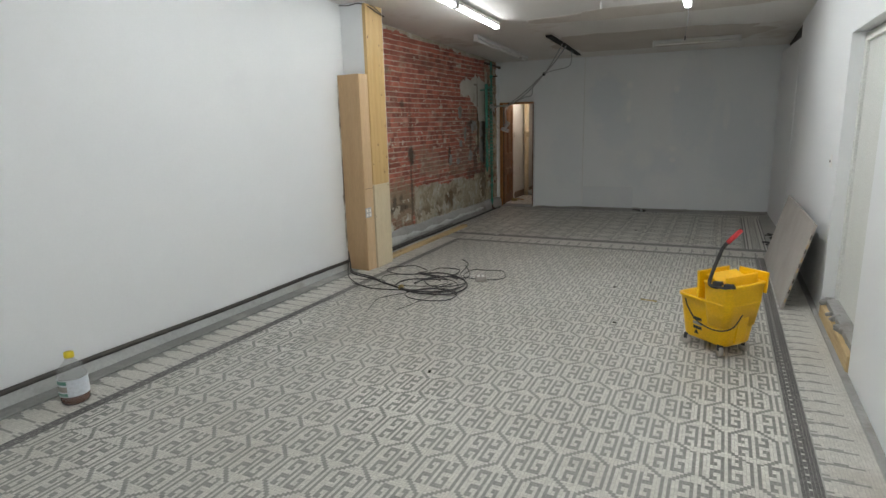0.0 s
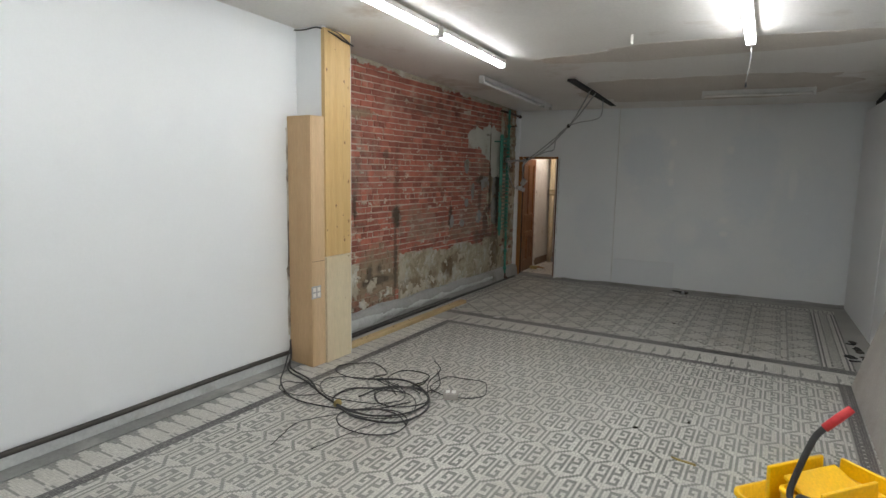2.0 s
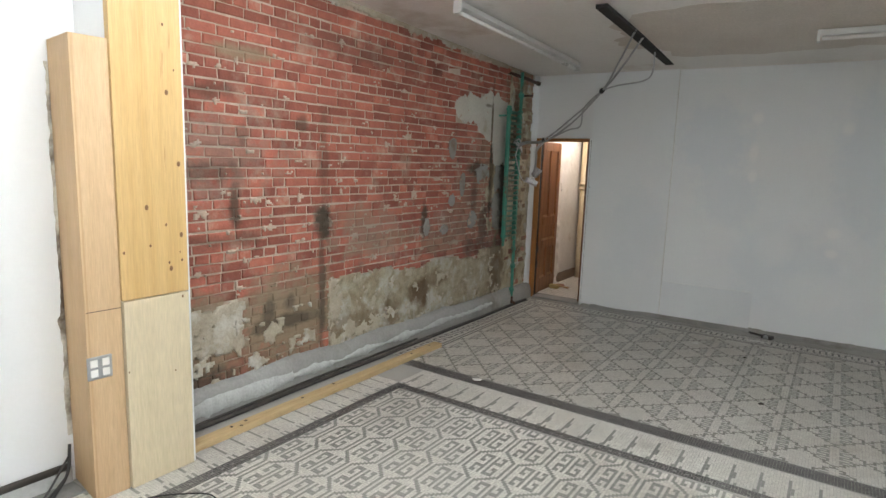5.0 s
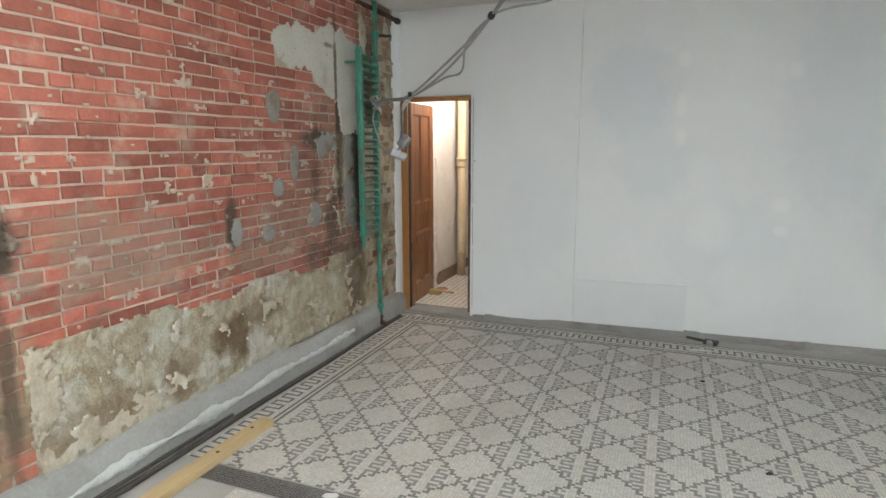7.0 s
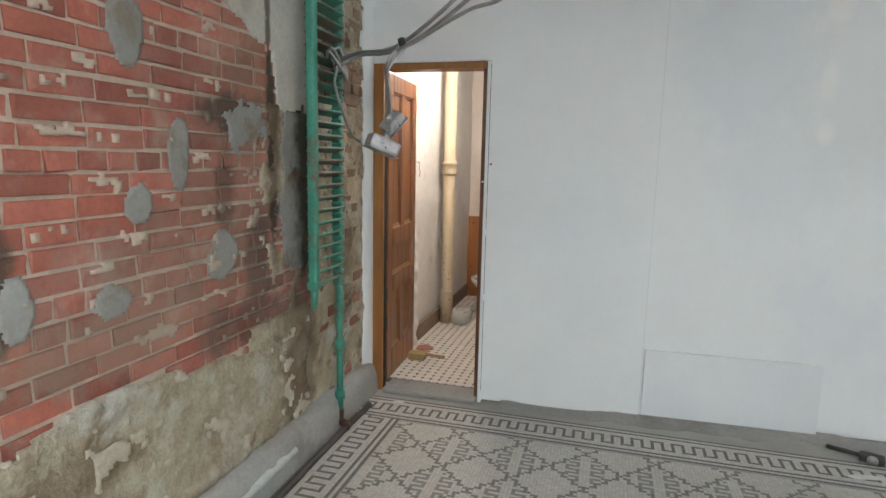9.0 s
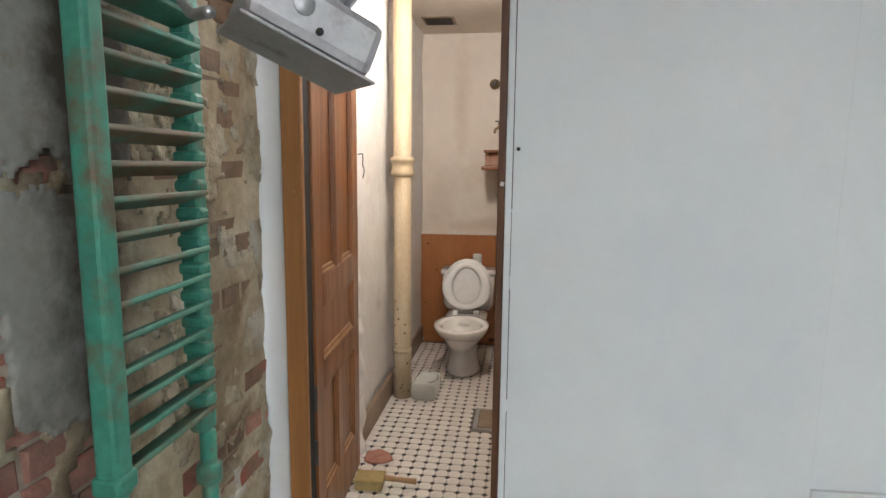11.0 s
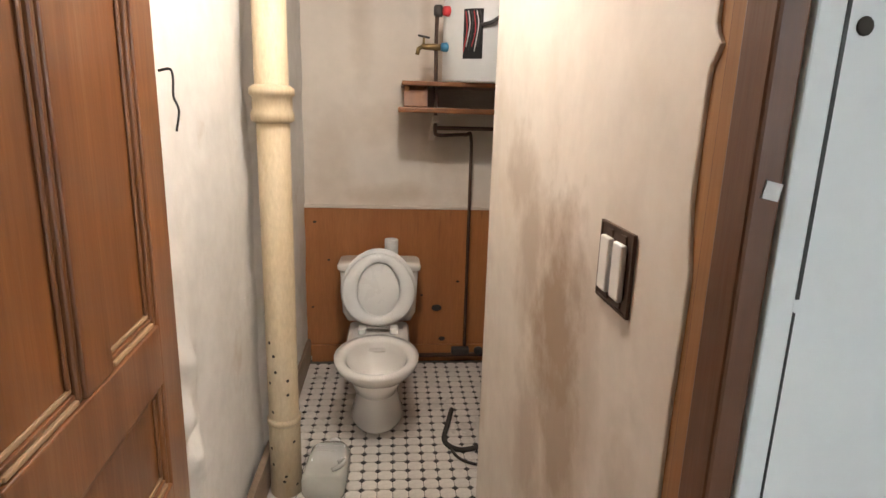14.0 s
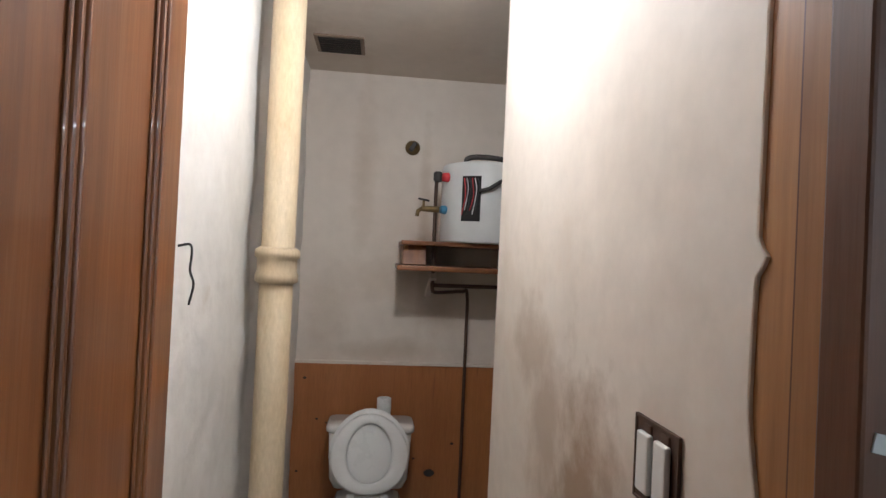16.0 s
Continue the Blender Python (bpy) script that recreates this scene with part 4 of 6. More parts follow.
part("wire", sweep(spline([(-3.13, 6.74, zc - 0.02), (-3.0, 6.72, zc - 0.035), (-2.87, 6.75, zc - 0.02), (-2.80, 6.85, zc - 0.05), (-2.79, 7.00, zc - 0.09), (-2.79, 7.15, zc - 0.11)], 8), 0.006, 6), M["black_rubber"], wires)
part("wire", sweep(spline([(-2.88, 6.75, zc - 0.015), (-2.795, 6.90, zc - 0.03), (-2.79, 7.02, zc - 0.07), (-2.79, 7.14, zc - 0.115)], 8), 0.005, 6), M["black_rubber"], wires)
outlet = thing("wall_outlet", "white double socket in a steel plate on the plywood boxing", "socket", (-2.828, 6.655, 0.70), -3.0)
part("plate", box_bm(0.0, 0.006, -0.058, 0.058, -0.058, 0.058, bevel=0.003), M["steel"], outlet)
for sy in (-0.027, 0.027):
    for sz in (-0.025, 0.025):
        part("socket_face", box_bm(0.006, 0.011, sy - 0.017, sy + 0.017, sz - 0.019, sz + 0.019, bevel=0.003), M["white_plastic"], outlet)

conduit = thing("wall_pipe", "black iron pipe along the foot of the white wall", "pipe", (-3.122, 0, 0.120))
part("pipe_run", sweep([(0, -3.0 + 0.4 * k, 0.006 * math.sin(k * 0.9) - 0.0010 * k) for k in range(25)], 0.020, 10), M["black_pipe"], conduit)
ledge = struct("wall_ledge", box_bm(-3.147, -3.112, -3.0, 6.62, 0.0, 0.098, bevel=0.004), "ledge_paint", "low painted ledge under the pipe", "ledge")
gpipe = thing("floor_pipe", "black pipe along the foot of the brick wall", "pipe", (0, 0, 0))
part("pipe_run", sweep([(-3.135 + 0.006 * math.sin(k), 7.16 + 0.255 * k, 0.019) for k in range(20)], 0.017, 10), M["black_pipe"], gpipe)
part("pipe_leg", sweep([(-3.12, 7.16, 0.030), (-3.135, 7.4, 0.042), (-3.14, 8.4, 0.05), (-3.15, 9.7, 0.046)], 0.010, 8), M["black_pipe"], gpipe)

stud = thing("timber_stud", "raw timber stud lying along the wall", "timber", (-2.935, 7.13, 0.0016), 0.0)
part("stud_body", box_bm(-0.045, 0.045, 0.0, 2.62, 0.0, 0.042, bevel=0.004), M["stud"], stud)
for k in range(7):
    y = rng.uniform(0.1, 2.5)
    part("knot", lathe([(0.011, 0), (0.010, 0.0012)], 10, pose(rng.uniform(-0.03, 0.03), y, 0.0418)), M["chipped"], stud)

# ---- lamps ----
def lamp_fixture(label, length, lit, group, tube="tube"):
    L = thing("fluorescent_lamp", label, "ceiling lamp", group=group)
    h = length / 2
    part("channel", box_bm(-0.024, 0.024, -h, h, -0.04, 0.0, bevel=0.004), M["white_metal"], L)
    # added plate, no part of the real lamp: holds tube light off the ceiling
    part("reflector", box_bm(-0.040, 0.040, -h, h, -0.050, -0.041, bevel=0.003), M["white_metal"], L)
    for sy in (-1, 1):
        part("end_cap", box_bm(-0.036, 0.036, sy * h - 0.012, sy * h + 0.012, -0.092, 0.0, bevel=0.004), M["white_metal"], L)
    for sx in (-0.019, 0.019) if lit else (-0.02,):
        part("tube", sweep([(sx, -h + 0.02, -0.070), (sx, h - 0.02, -0.070)], 0.016, 10), M[tube] if lit else M["white_plastic"], L, "glowing white tube" if lit else "dark unlit tube")
    return L


lit = lamp_fixture("lit two-tube fluorescent lamp under the ceiling", 1.30, True, "lit fluorescent lamps", "tube_dim")
lit.matrix_basis = pose(-1.86, 7.79, ceil_z(7.79) - 0.02, -2.09, 0, 0.5)
for x, y in ((-1.85, 6.41), (-1.83, 4.35), (-1.81, 0.89)):
    copy_thing(lit, pose(x, y, ceil_z(y) - 0.02, -2.09, 0, 0.5))
bright = lamp_fixture("bright lit two-tube fluorescent lamp under the ceiling", 1.30, True, "lit fluorescent lamps")
bright.matrix_basis = pose(0.44, 7.64, ceil_z(7.64) - 0.02, -2.09, 0, 0.5)
for x, y in ((0.44, 6.26), (0.44, 4.88), (0.44, 3.50), (0.44, 2.12), (0.44, 0.74)):
    copy_thing(bright, pose(x, y, ceil_z(y) - 0.02, -2.09, 0, 0.5))
dead = lamp_fixture("unlit fluorescent lamp under the ceiling", 2.40, False, "unlit fluorescent lamps")
dead.matrix_basis = pose(-2.46, 10.38, ceil_z(10.38) - 0.012, -2.09, 0, 0.0)
dead2 = lamp_fixture("unlit fluorescent lamp under the ceiling", 1.22, False, "unlit fluorescent lamps")
dead2.matrix_basis = pose(0.40, 11.05, ceil_z(11.05) - 0.012, 0, 0, 93.0)
string = thing("pull_string", "short pull string hanging from a lamp", "string", (0.44, 8.30, ceil_z(8.3) - 0.10))
part("cord", sweep([(0, 0, 0), (0.003, 0.02, -0.1), (-0.012, 0.03, -0.22), (-0.02, 0.035, -0.30)], 0.0028, 6), M["steel"], string)
part("tip", lathe([(0.004, 0), (0.008, 0.012), (0.007, 0.04), (0.003, 0.05)], 8, pose(-0.02, 0.035, -0.345)), M["black_rubber"], string)
nub = thing("sprinkler_stub", "short white pipe stub under the ceiling", "pipe stub", (-0.47, 8.05, ceil_z(8.05)))
part("stub", lathe([(0.010, -0.08), (0.012, -0.07), (0.012, 0.0)], 10), M["white_plastic"], nub)

# ---- wall radiator and its pipes ----
M["fin_green"] = mat("grimy_green_paint", (0.07, 0.28, 0.20), (0.05, 0.19, 0.135), 0.6, scale=6, fine=50, bump=0.3, third=(0.15, 0.115, 0.07), third_scale=4, third_lo=0.44, third_hi=0.60, grain_k=1.6)
rad = thing("wall_radiator", "old green painted cast-iron wall radiator with slanting fins", "radiator", (0, 0, 0))
part("near_header", box_bm(-0.022, 0.022, -0.022, 0.022, 0.87, 2.40, bevel=0.009, m=pose(-3.152, 11.356, 0)), M["green"], rad)
for z in (0.88, 2.34):
    part("header_collar", box_bm(-0.027, 0.027, -0.027, 0.027, z, z + 0.035, bevel=0.008, m=pose(-3.152, 11.356, 0)), M["green"], rad)
part("header_foot", lathe([(0.014, 0.78), (0.018, 0.84), (0.020, 0.90)], 14, pose(-3.152, 11.356, 0)), M["green"], rad)
part("far_header", box_bm(-0.022, 0.022, -0.026, 0.026, 0.82, 2.36, bevel=0.010, m=pose(-3.20, 11.715, 0)), M["green"], rad)
for k in range(25):
    z = 0.875 + 0.0605 * k
    b = bmesh.new()
    add_box(b, -0.012, 0.050, -0.150, 0.155, -0.006, 0.006, bevel=0.004, m=pose(-3.20, 11.545, z, 0, -20, 0))
    part("fin", b, M["fin_green"], rad)
    part("lug", box_bm(-0.03, 0.03, -0.02, 0.02, -0.014, 0.014, bevel=0.009, m=pose(-3.19, 11.695, z + 0.03)), M["green"], rad)
part("wall_lug", box_bm(-3.30, -3.165, 11.345, 11.367, 2.28, 2.30, bevel=0.006), M["green"], rad)
gp = thing("riser_pipe", "green painted riser pipe with unions and a rusty foot", "pipe", (0, 0, 0))
part("riser_low", sweep([(-3.20, 11.73, 0.012), (-3.20, 11.73, 0.81)], 0.019, 12), M["green"], gp)
for z in (0.16, 0.46, 0.68):
    part("union", lathe([(0.022, 0), (0.031, 0.008), (0.031, 0.045), (0.022, 0.053)], 8, pose(-3.20, 11.73, z)), M["green"], gp)
part("foot_elbow", sweep(spline([(-3.20, 11.73, 0.10), (-3.195, 11.72, 0.04), (-3.15, 11.70, 0.03), (-3.13, 11.66, 0.03)], 6), 0.023, 10), M["rust_pipe"], gp)
part("riser_high", sweep([(-3.20, 11.73, 2.37), (-3.20, 11.73, 2.82)], 0.019, 12), M["green"], gp)
part("valve", lathe([(0.020, 0), (0.034, 0.01), (0.034, 0.05), (0.020, 0.06)], 8, pose(-3.20, 11.73, 2.52)), M["green"], gp)
part("valve_arm", sweep([(-3.20, 11.73, 2.55), (-3.16, 11.86, 2.56), (-3.15, 11.92, 2.57)], 0.013, 8), M["rust_pipe"], gp)
stub = thing("pipe_stub", "rusty capped pipe end sticking out near the ceiling", "pipe", (0, 0, 0))
part("stub_run", sweep([(-3.30, 11.55, 2.80), (-3.25, 11.85, 2.78), (-3.20, 12.16, 2.745)], 0.020, 10), M["rust_pipe"], stub)
part("stub_cap", sweep([(-3.201, 12.15, 2.746), (-3.196, 12.19, 2.742)], 0.027, 10), M["black_pipe"], stub)

# ---- hanging cables and junction boxes ----
cab = thing("hanging_cables", "bundle of grey flexible conduits hanging from the ceiling slot", "cables", (0, 0, 0))


def flex(points, r, m="steel", parent=None, name="conduit", per=12):
    return part(name, sweep(spline(points, per), r, 8), M[m], parent or cab)


KN, JN = (-1.99, 11.10, 2.49), (-2.74, 11.42, 2.02)
flex([(-1.50, 10.45, 2.90), (-1.70, 10.70, 2.70), KN, (-2.36, 11.27, 2.24), JN, (-3.00, 11.52, 2.00), (-3.14, 11.56, 1.97)], 0.009)
flex([(-1.51, 10.70, 2.88), (-1.75, 10.90, 2.66), (-1.98, 11.11, 2.50), (-2.33, 11.24, 2.20), (-2.72, 11.40, 2.00), (-2.98, 11.50, 1.985), (-3.13, 11.53, 1.93)], 0.009)
flex([(-1.56, 11.3, 2.86), (-1.60, 11.3, 2.62), (-1.86, 11.15, 2.54), (-2.0, 11.12, 2.485), (-2.2, 11.2, 2.34), (-2.26, 11.27, 2.16), (-2.42, 11.32, 2.12), (-2.70, 11.41, 2.01)], 0.008)
flex([JN, (-2.80, 11.40, 1.93), (-2.77, 11.33, 1.80), (-2.73, 11.22, 1.70), (-2.70, 11.14, 1.615)], 0.009)
flex([(-2.72, 11.42, 2.01), (-2.79, 11.38, 1.90), (-2.755, 11.30, 1.80), (-2.71, 11.20, 1.70), (-2.685, 11.13, 1.61)], 0.008)
flex([(-3.12, 11.55, 1.95), (-3.05, 11.40, 1.90), (-3.01, 11.30, 1.83), (-2.93, 11.22, 1.695), (-2.84, 11.12, 1.60), (-2.765, 11.03, 1.572)], 0.006)
part("tie", lathe([(0.022, -0.02), (0.026, 0.0), (0.022, 0.02)], 10, pose(*KN, 30, 40, 0)), M["black_rubber"], cab)
part("tie", lathe([(0.022, -0.015), (0.026, 0.0), (0.022, 0.015)], 10, pose(-2.74, 11.42, 2.02, 0, 75, 20)), M["black_rubber"], cab)
for k in range(6):
    a = k * 1.1
    flex([(-3.14 + 0.03 * math.cos(a), 11.55 + 0.05 * math.sin(a), 1.92 + 0.02 * k), (-3.10, 11.50 + 0.07 * math.cos(a), 1.95 + 0.015 * k), (-3.09, 11.60, 1.93 - 0.01 * k)], 0.007)


M["box_steel"] = mat("dull_zinc_steel", (0.50, 0.50, 0.51), (0.41, 0.405, 0.415), 0.5, metal=0.55, scale=10, fine=100, bump=0.08, third=(0.24, 0.21, 0.19), third_scale=14, third_lo=0.6, third_hi=0.72)


def junction_box(at, rot, size, label):
    l, w, h = size
    J = thing("junction_box", label, "junction box", group="hanging junction boxes")
    J.matrix_basis = pose(*at, *rot)
    part("box_body", box_bm(-l / 2, l / 2, -w / 2, w / 2, -h / 2, h / 2, bevel=0.011), M["box_steel"], J)
    part("cover", box_bm(-l / 2 - 0.004, l / 2 + 0.004, -w / 2 - 0.004, w / 2 + 0.004, -h / 2 - 0.004, -h / 2 - 0.0005, bevel=0.0015), M["box_steel"], J)
    for sx in (-0.15,):
        part("knockout", lathe([(0.010, 0), (0.0095, 0.0006)], 14, pose(sx * l, -w / 2 - 0.0004, 0.004, 90, 0, 0)), M["steel"], J)
        part("hole", lathe([(0.0035, 0), (0.0035, 0.0035)], 8, pose(sx * l + 0.02, -w / 2 - 0.0008, -0.012, 90, 0, 0)), M["black_rubber"], J)
    part("connector", lathe([(0.014, 0), (0.017, 0.004), (0.014, 0.02)], 10, pose(0, 0, h / 2 - 0.001)), M["steel"], J)
    return J


junction_box((-2.69, 11.07, 1.565), (0, 22, 40), (0.125, 0.088, 0.054), "galvanised steel junction box hanging on its conduits")
junction_box((-2.700, 11.20, 1.662), (25, -50, 35), (0.10, 0.075, 0.04), "small galvanised steel box hanging on a conduit")

# ---- loose things on the shop floor ----
coil = thing("cable_coil", "tangle of loose black cables on the mosaic floor", "cables", (0, 0, 0.0016))


def cable(points, r, m="black_rubber"):
    p = [(x, y, z if len(q) > 2 else r + 0.001 + 0.012 * abs(math.sin(7 * x + 5 * y))) for q in points for x, y, z in [(q[0], q[1], q[2] if len(q) > 2 else 0.0)]]
    r *= 0.72
    pts = spline(p, 12)
    for v in pts:
        v.z = max(v.z, r + 0.0005)
    part("cable", sweep(pts, r, 7), M[m], coil)


def loop(cx, cy, rx, ry, a0, turns, seed, n=9):
    r = random.Random(seed)
    return [(cx + rx * (1 + r.uniform(-0.12, 0.12)) * math.cos(a0 + 2 * math.pi * turns * k / n), cy + ry * (1 + r.uniform(-0.12, 0.12)) * math.sin(a0 + 2 * math.pi * turns * k / n)) for k in range(n + 1)]


start = [(-3.115, 6.615, 0.22), (-3.07, 6.575, 0.08)]
cable(start + [(-2.95, 6.45), (-2.62, 6.33), (-2.35, 6.15), (-2.10, 6.06), (-1.80, 5.93), (-1.50, 6.02), (-1.44, 6.32), (-1.62, 6.62), (-1.92, 6.74), (-2.20, 6.60)], 0.011)
cable(start + [(-2.93, 6.40), (-2.60, 6.28), (-2.30, 6.13), (-2.0, 6.03), (-1.72, 6.02), (-1.52, 6.20), (-1.52, 6.48), (-1.70, 6.66), (-1.98, 6.55), (-2.02, 6.25)], 0.010)
cable([(-3.10, 6.60, 0.16), (-3.0, 6.42), (-2.76, 6.14), (-2.45, 5.97), (-2.10, 5.98), (-1.80, 6.10), (-1.62, 6.38)], 0.008)
cable([(-1.62, 6.60)] + loop(-1.45, 6.88, 0.25, 0.24, 3.9, 1.0, 1) + [(-1.50, 6.66), (-1.40, 6.64)], 0.006)
cable([(-1.66, 6.58)] + loop(-1.93, 6.82, 0.17, 0.20, 5.5, 1.2, 2), 0.007)
cable([(-1.70, 6.50)] + loop(-2.38, 6.76, 0.24, 0.20, 5.8, 1.05, 3) + [(-1.8, 6.45)], 0.006)
cable(loop(-1.66, 5.95, 0.27, 0.22, 0.4, 1.3, 4), 0.007)
cable(loop(-1.86, 6.25, 0.34, 0.28, 2.0, 1.6, 5, 13), 0.006)
cable(loop(-1.75, 6.45, 0.22, 0.20, 1.0, 1.5, 6, 12), 0.007)
cable(loop(-2.1, 6.4, 0.40, 0.26, 0.5, 1.1, 8, 11), 0.005)
cable([(-1.75, 6.30), (-1.95, 5.95), (-2.10, 5.66), (-2.06, 5.45), (-2.02, 5.32)], 0.004)
cable([(-1.60, 6.10), (-1.66, 5.80), (-1.72, 5.60), (-1.75, 5.40)], 0.004)
cable([(-1.62, 6.64), (-1.74, 6.86), (-1.70, 6.98, 0.09), (-1.82, 7.08, 0.12)], 0.006)
cable([(-1.60, 6.66), (-1.62, 6.84), (-1.74, 7.0, 0.07)], 0.006)
cable(loop(-2.55, 6.15, 0.22, 0.13, 0.0, 1.0, 9), 0.004)
part("cable_tie", lathe([(0.03, -0.01), (0.035, 0), (0.03, 0.01)], 10, pose(-2.08, 6.06, 0.02, 90, 0, 60)), M["brush"], coil)
plug = thing("plug_block", "grey multi-way plug block on the floor", "plug", (-1.415, 6.66, 0.0016), 25)
plug.scale = (1.35, 1.35, 1.2)
part("block", box_bm(-0.045, 0.045, -0.035, 0.035, 0.0, 0.045, bevel=0.008), M["board"], plug)
for sx in (-0.018, 0.018):
    part("socket_face", box_bm(sx - 0.012, sx + 0.012, -0.02, 0.02, 0.0445, 0.049, bevel=0.002), M["white_plastic"], plug)

bottle = thing("plastic_bottle", "clear plastic bottle with brown liquid and a yellow cap", "bottle", (-2.935, 3.15, 0.013))
bottle.matrix_basis = pose(-2.795, 3.03, 0.0018) @ Matrix.Diagonal((1.30, 1.30, 1.13, 1.0))
R = [(0.0, 0.0), (0.060, 0.0), (0.066, 0.012), (0.066, 0.17), (0.058, 0.205), (0.030, 0.245), (0.019, 0.262), (0.019, 0.285)]
part("body", lathe(R[1:], 28), M["clear"], bottle)
part("liquid", lathe([(0.058, 0.004), (0.0635, 0.014), (0.0635, 0.048)], 24), M["brown_liquid"], bottle, "brown liquid")
part("cap", lathe([(0.022, 0.268), (0.023, 0.272), (0.023, 0.296), (0.019, 0.300)], 16), M["cap_yellow"], bottle, "yellow screw cap")
lab = bmesh.new()
n = 20
ring = [[lab.verts.new((0.0668 * math.cos(a), 0.0668 * math.sin(a), z)) for a in np.linspace(-2.6, 0.9, n)] for z in (0.055, 0.155)]
for k in range(n - 1):
    lab.faces.new((ring[0][k], ring[0][k + 1], ring[1][k + 1], ring[1][k]))
part("label", lab, M["label_white"], bottle, "pale printed label")
for z0, z1, m in ((0.128, 0.150, "label_green"), (0.085, 0.118, "board"), (0.060, 0.078, "label_green")):
    lab = bmesh.new()
    ring = [[lab.verts.new((0.0673 * math.cos(a), 0.0673 * math.sin(a), z)) for a in np.linspace(-2.5, -1.0, 14)] for z in (z0, z1)]
    for k in range(13):
        lab.faces.new((ring[0][k], ring[0][k + 1], ring[1][k + 1], ring[1][k]))
    part("label_band", lab, M[m], bottle)

# ---- mop bucket ----
mop = thing("mop_bucket", "yellow plastic mop bucket with wringer on casters", "mop bucket", (0.945, 5.535, 0.0016), -39.7)


def rrect(a, b, r, z, n=6, du=0.0, dv=0.0):
    pts = []
    for cx, cy, s in ((a - r, b - r, 0), (-a + r, b - r, 1), (-a + r, -b + r, 2), (a - r, -b + r, 3)):
        for k in range(n + 1):
            t = math.pi / 2 * (s + k / n)
            pts.append((cx + r * math.cos(t) + du, cy + r * math.sin(t) + dv, z))
    return pts


bm = bmesh.new()
add_ring_solid(bm, [rrect(0.175, 0.130, 0.05, 0.075), rrect(0.190, 0.142, 0.055, 0.09), rrect(0.212, 0.158, 0.06, 0.25), rrect(0.228, 0.170, 0.06, 0.385), rrect(0.238, 0.180, 0.06, 0.388), rrect(0.238, 0.180, 0.06, 0.405),
                    rrect(0.222, 0.164, 0.055, 0.405), rrect(0.200, 0.148, 0.05, 0.25), rrect(0.170, 0.125, 0.045, 0.115)])
part("tub", bm, M["yellow"], mop)
part("tub_rib", box_bm(-0.008, 0.008, -0.055, 0.055, 0.10, 0.30, bevel=0.007, m=pose(0.180, 0.0, 0, 0, 7, 0)), M["yellow"], mop)
bm = bmesh.new()
add_ring_solid(bm, [rrect(0.100, 0.158, 0.05, 0.22, du=0.112), rrect(0.118, 0.180, 0.05, 0.404, du=0.119), rrect(0.120, 0.182, 0.04, 0.525, du=0.120), rrect(0.123, 0.185, 0.035, 0.530, du=0.120), rrect(0.123, 0.185, 0.035, 0.543, du=0.120),
                    rrect(0.112, 0.166, 0.028, 0.545, du=0.118), rrect(0.105, 0.155, 0.028, 0.48, du=0.115), rrect(0.06, 0.11, 0.025, 0.36, du=0.10)])
part("wringer", bm, M["yellow"], mop)
part("wringer_back", box_bm(-0.010, 0.010, -0.172, 0.150, 0.38, 0.605, bevel=0.006, m=pose(-0.022, 0.0, 0, 0, -3, 0)), M["yellow"], mop)
part("wringer_cheek", box_bm(-0.125, 0.115, -0.009, 0.009, 0.45, 0.605, bevel=0.006, m=pose(0.118, 0.165, 0, -4, 0, 0)), M["yellow"], mop)
part("press_plate", box_bm(-0.008, 0.008, -0.165, 0.150, 0.43, 0.600, bevel=0.006, m=pose(0.225, 0.01, 0, 0, -5, 0)), M["yellow"], mop)
for k in range(5):
    part("press_rib", box_bm(-0.006, 0.006, -0.004, 0.004, 0.44, 0.575, bevel=0.003, m=pose(0.210, -0.10 + 0.055 * k, 0, 0, -5, 0)), M["yellow"], mop)
part("jaw", box_bm(-0.085, 0.085, -0.150, 0.150, -0.012, 0.012, bevel=0.008, m=pose(0.105, 0.0, 0.515, 0, -16, 0)), M["yellow"], mop)
part("jaw", box_bm(-0.075, 0.075, -0.150, 0.150, -0.010, 0.010, bevel=0.008, m=pose(0.07, 0.0, 0.555, 0, 22, 0)), M["yellow"], mop)
part("axle", sweep([(0.09, -0.190, 0.525), (0.20, -0.190, 0.535), (0.252, -0.150, 0.545)], 0.010, 8), M["black_rubber"], mop)
for u in (0.13, 0.222):
    part("axle_clamp", box_bm(-0.034, 0.034, -0.022, 0.018, -0.012, 0.020, bevel=0.008, m=pose(u, -0.178, 0.547, 0, -8, 10)), M["black_rubber"], mop)
part("handle_arm", sweep(spline([(0.14, -0.190, 0.528), (0.085, -0.192, 0.527), (0.060, -0.180, 0.555), (0.065, -0.150, 0.65), (0.080, -0.115, 0.76), (0.090, -0.100, 0.80), (0.106, -0.080, 0.835)], 8), 0.013, 10), M["black_rubber"], mop)
part("handle_grip", sweep([(0.103, -0.083, 0.829), (0.133, -0.050, 0.880), (0.160, -0.022, 0.925)], [0.017, 0.018, 0.016], 12), M["red_grip"], mop, "red rubber grip")
part("bail", sweep(spline([(-0.15, -0.176, 0.37), (-0.12, -0.176, 0.31), (-0.04, -0.180, 0.235), (0.08, -0.182, 0.205), (0.19, -0.176, 0.215), (0.238, -0.12, 0.25), (0.246, -0.05, 0.33)], 8), 0.005, 8), M["black_rubber"], mop, "black carrying wire")
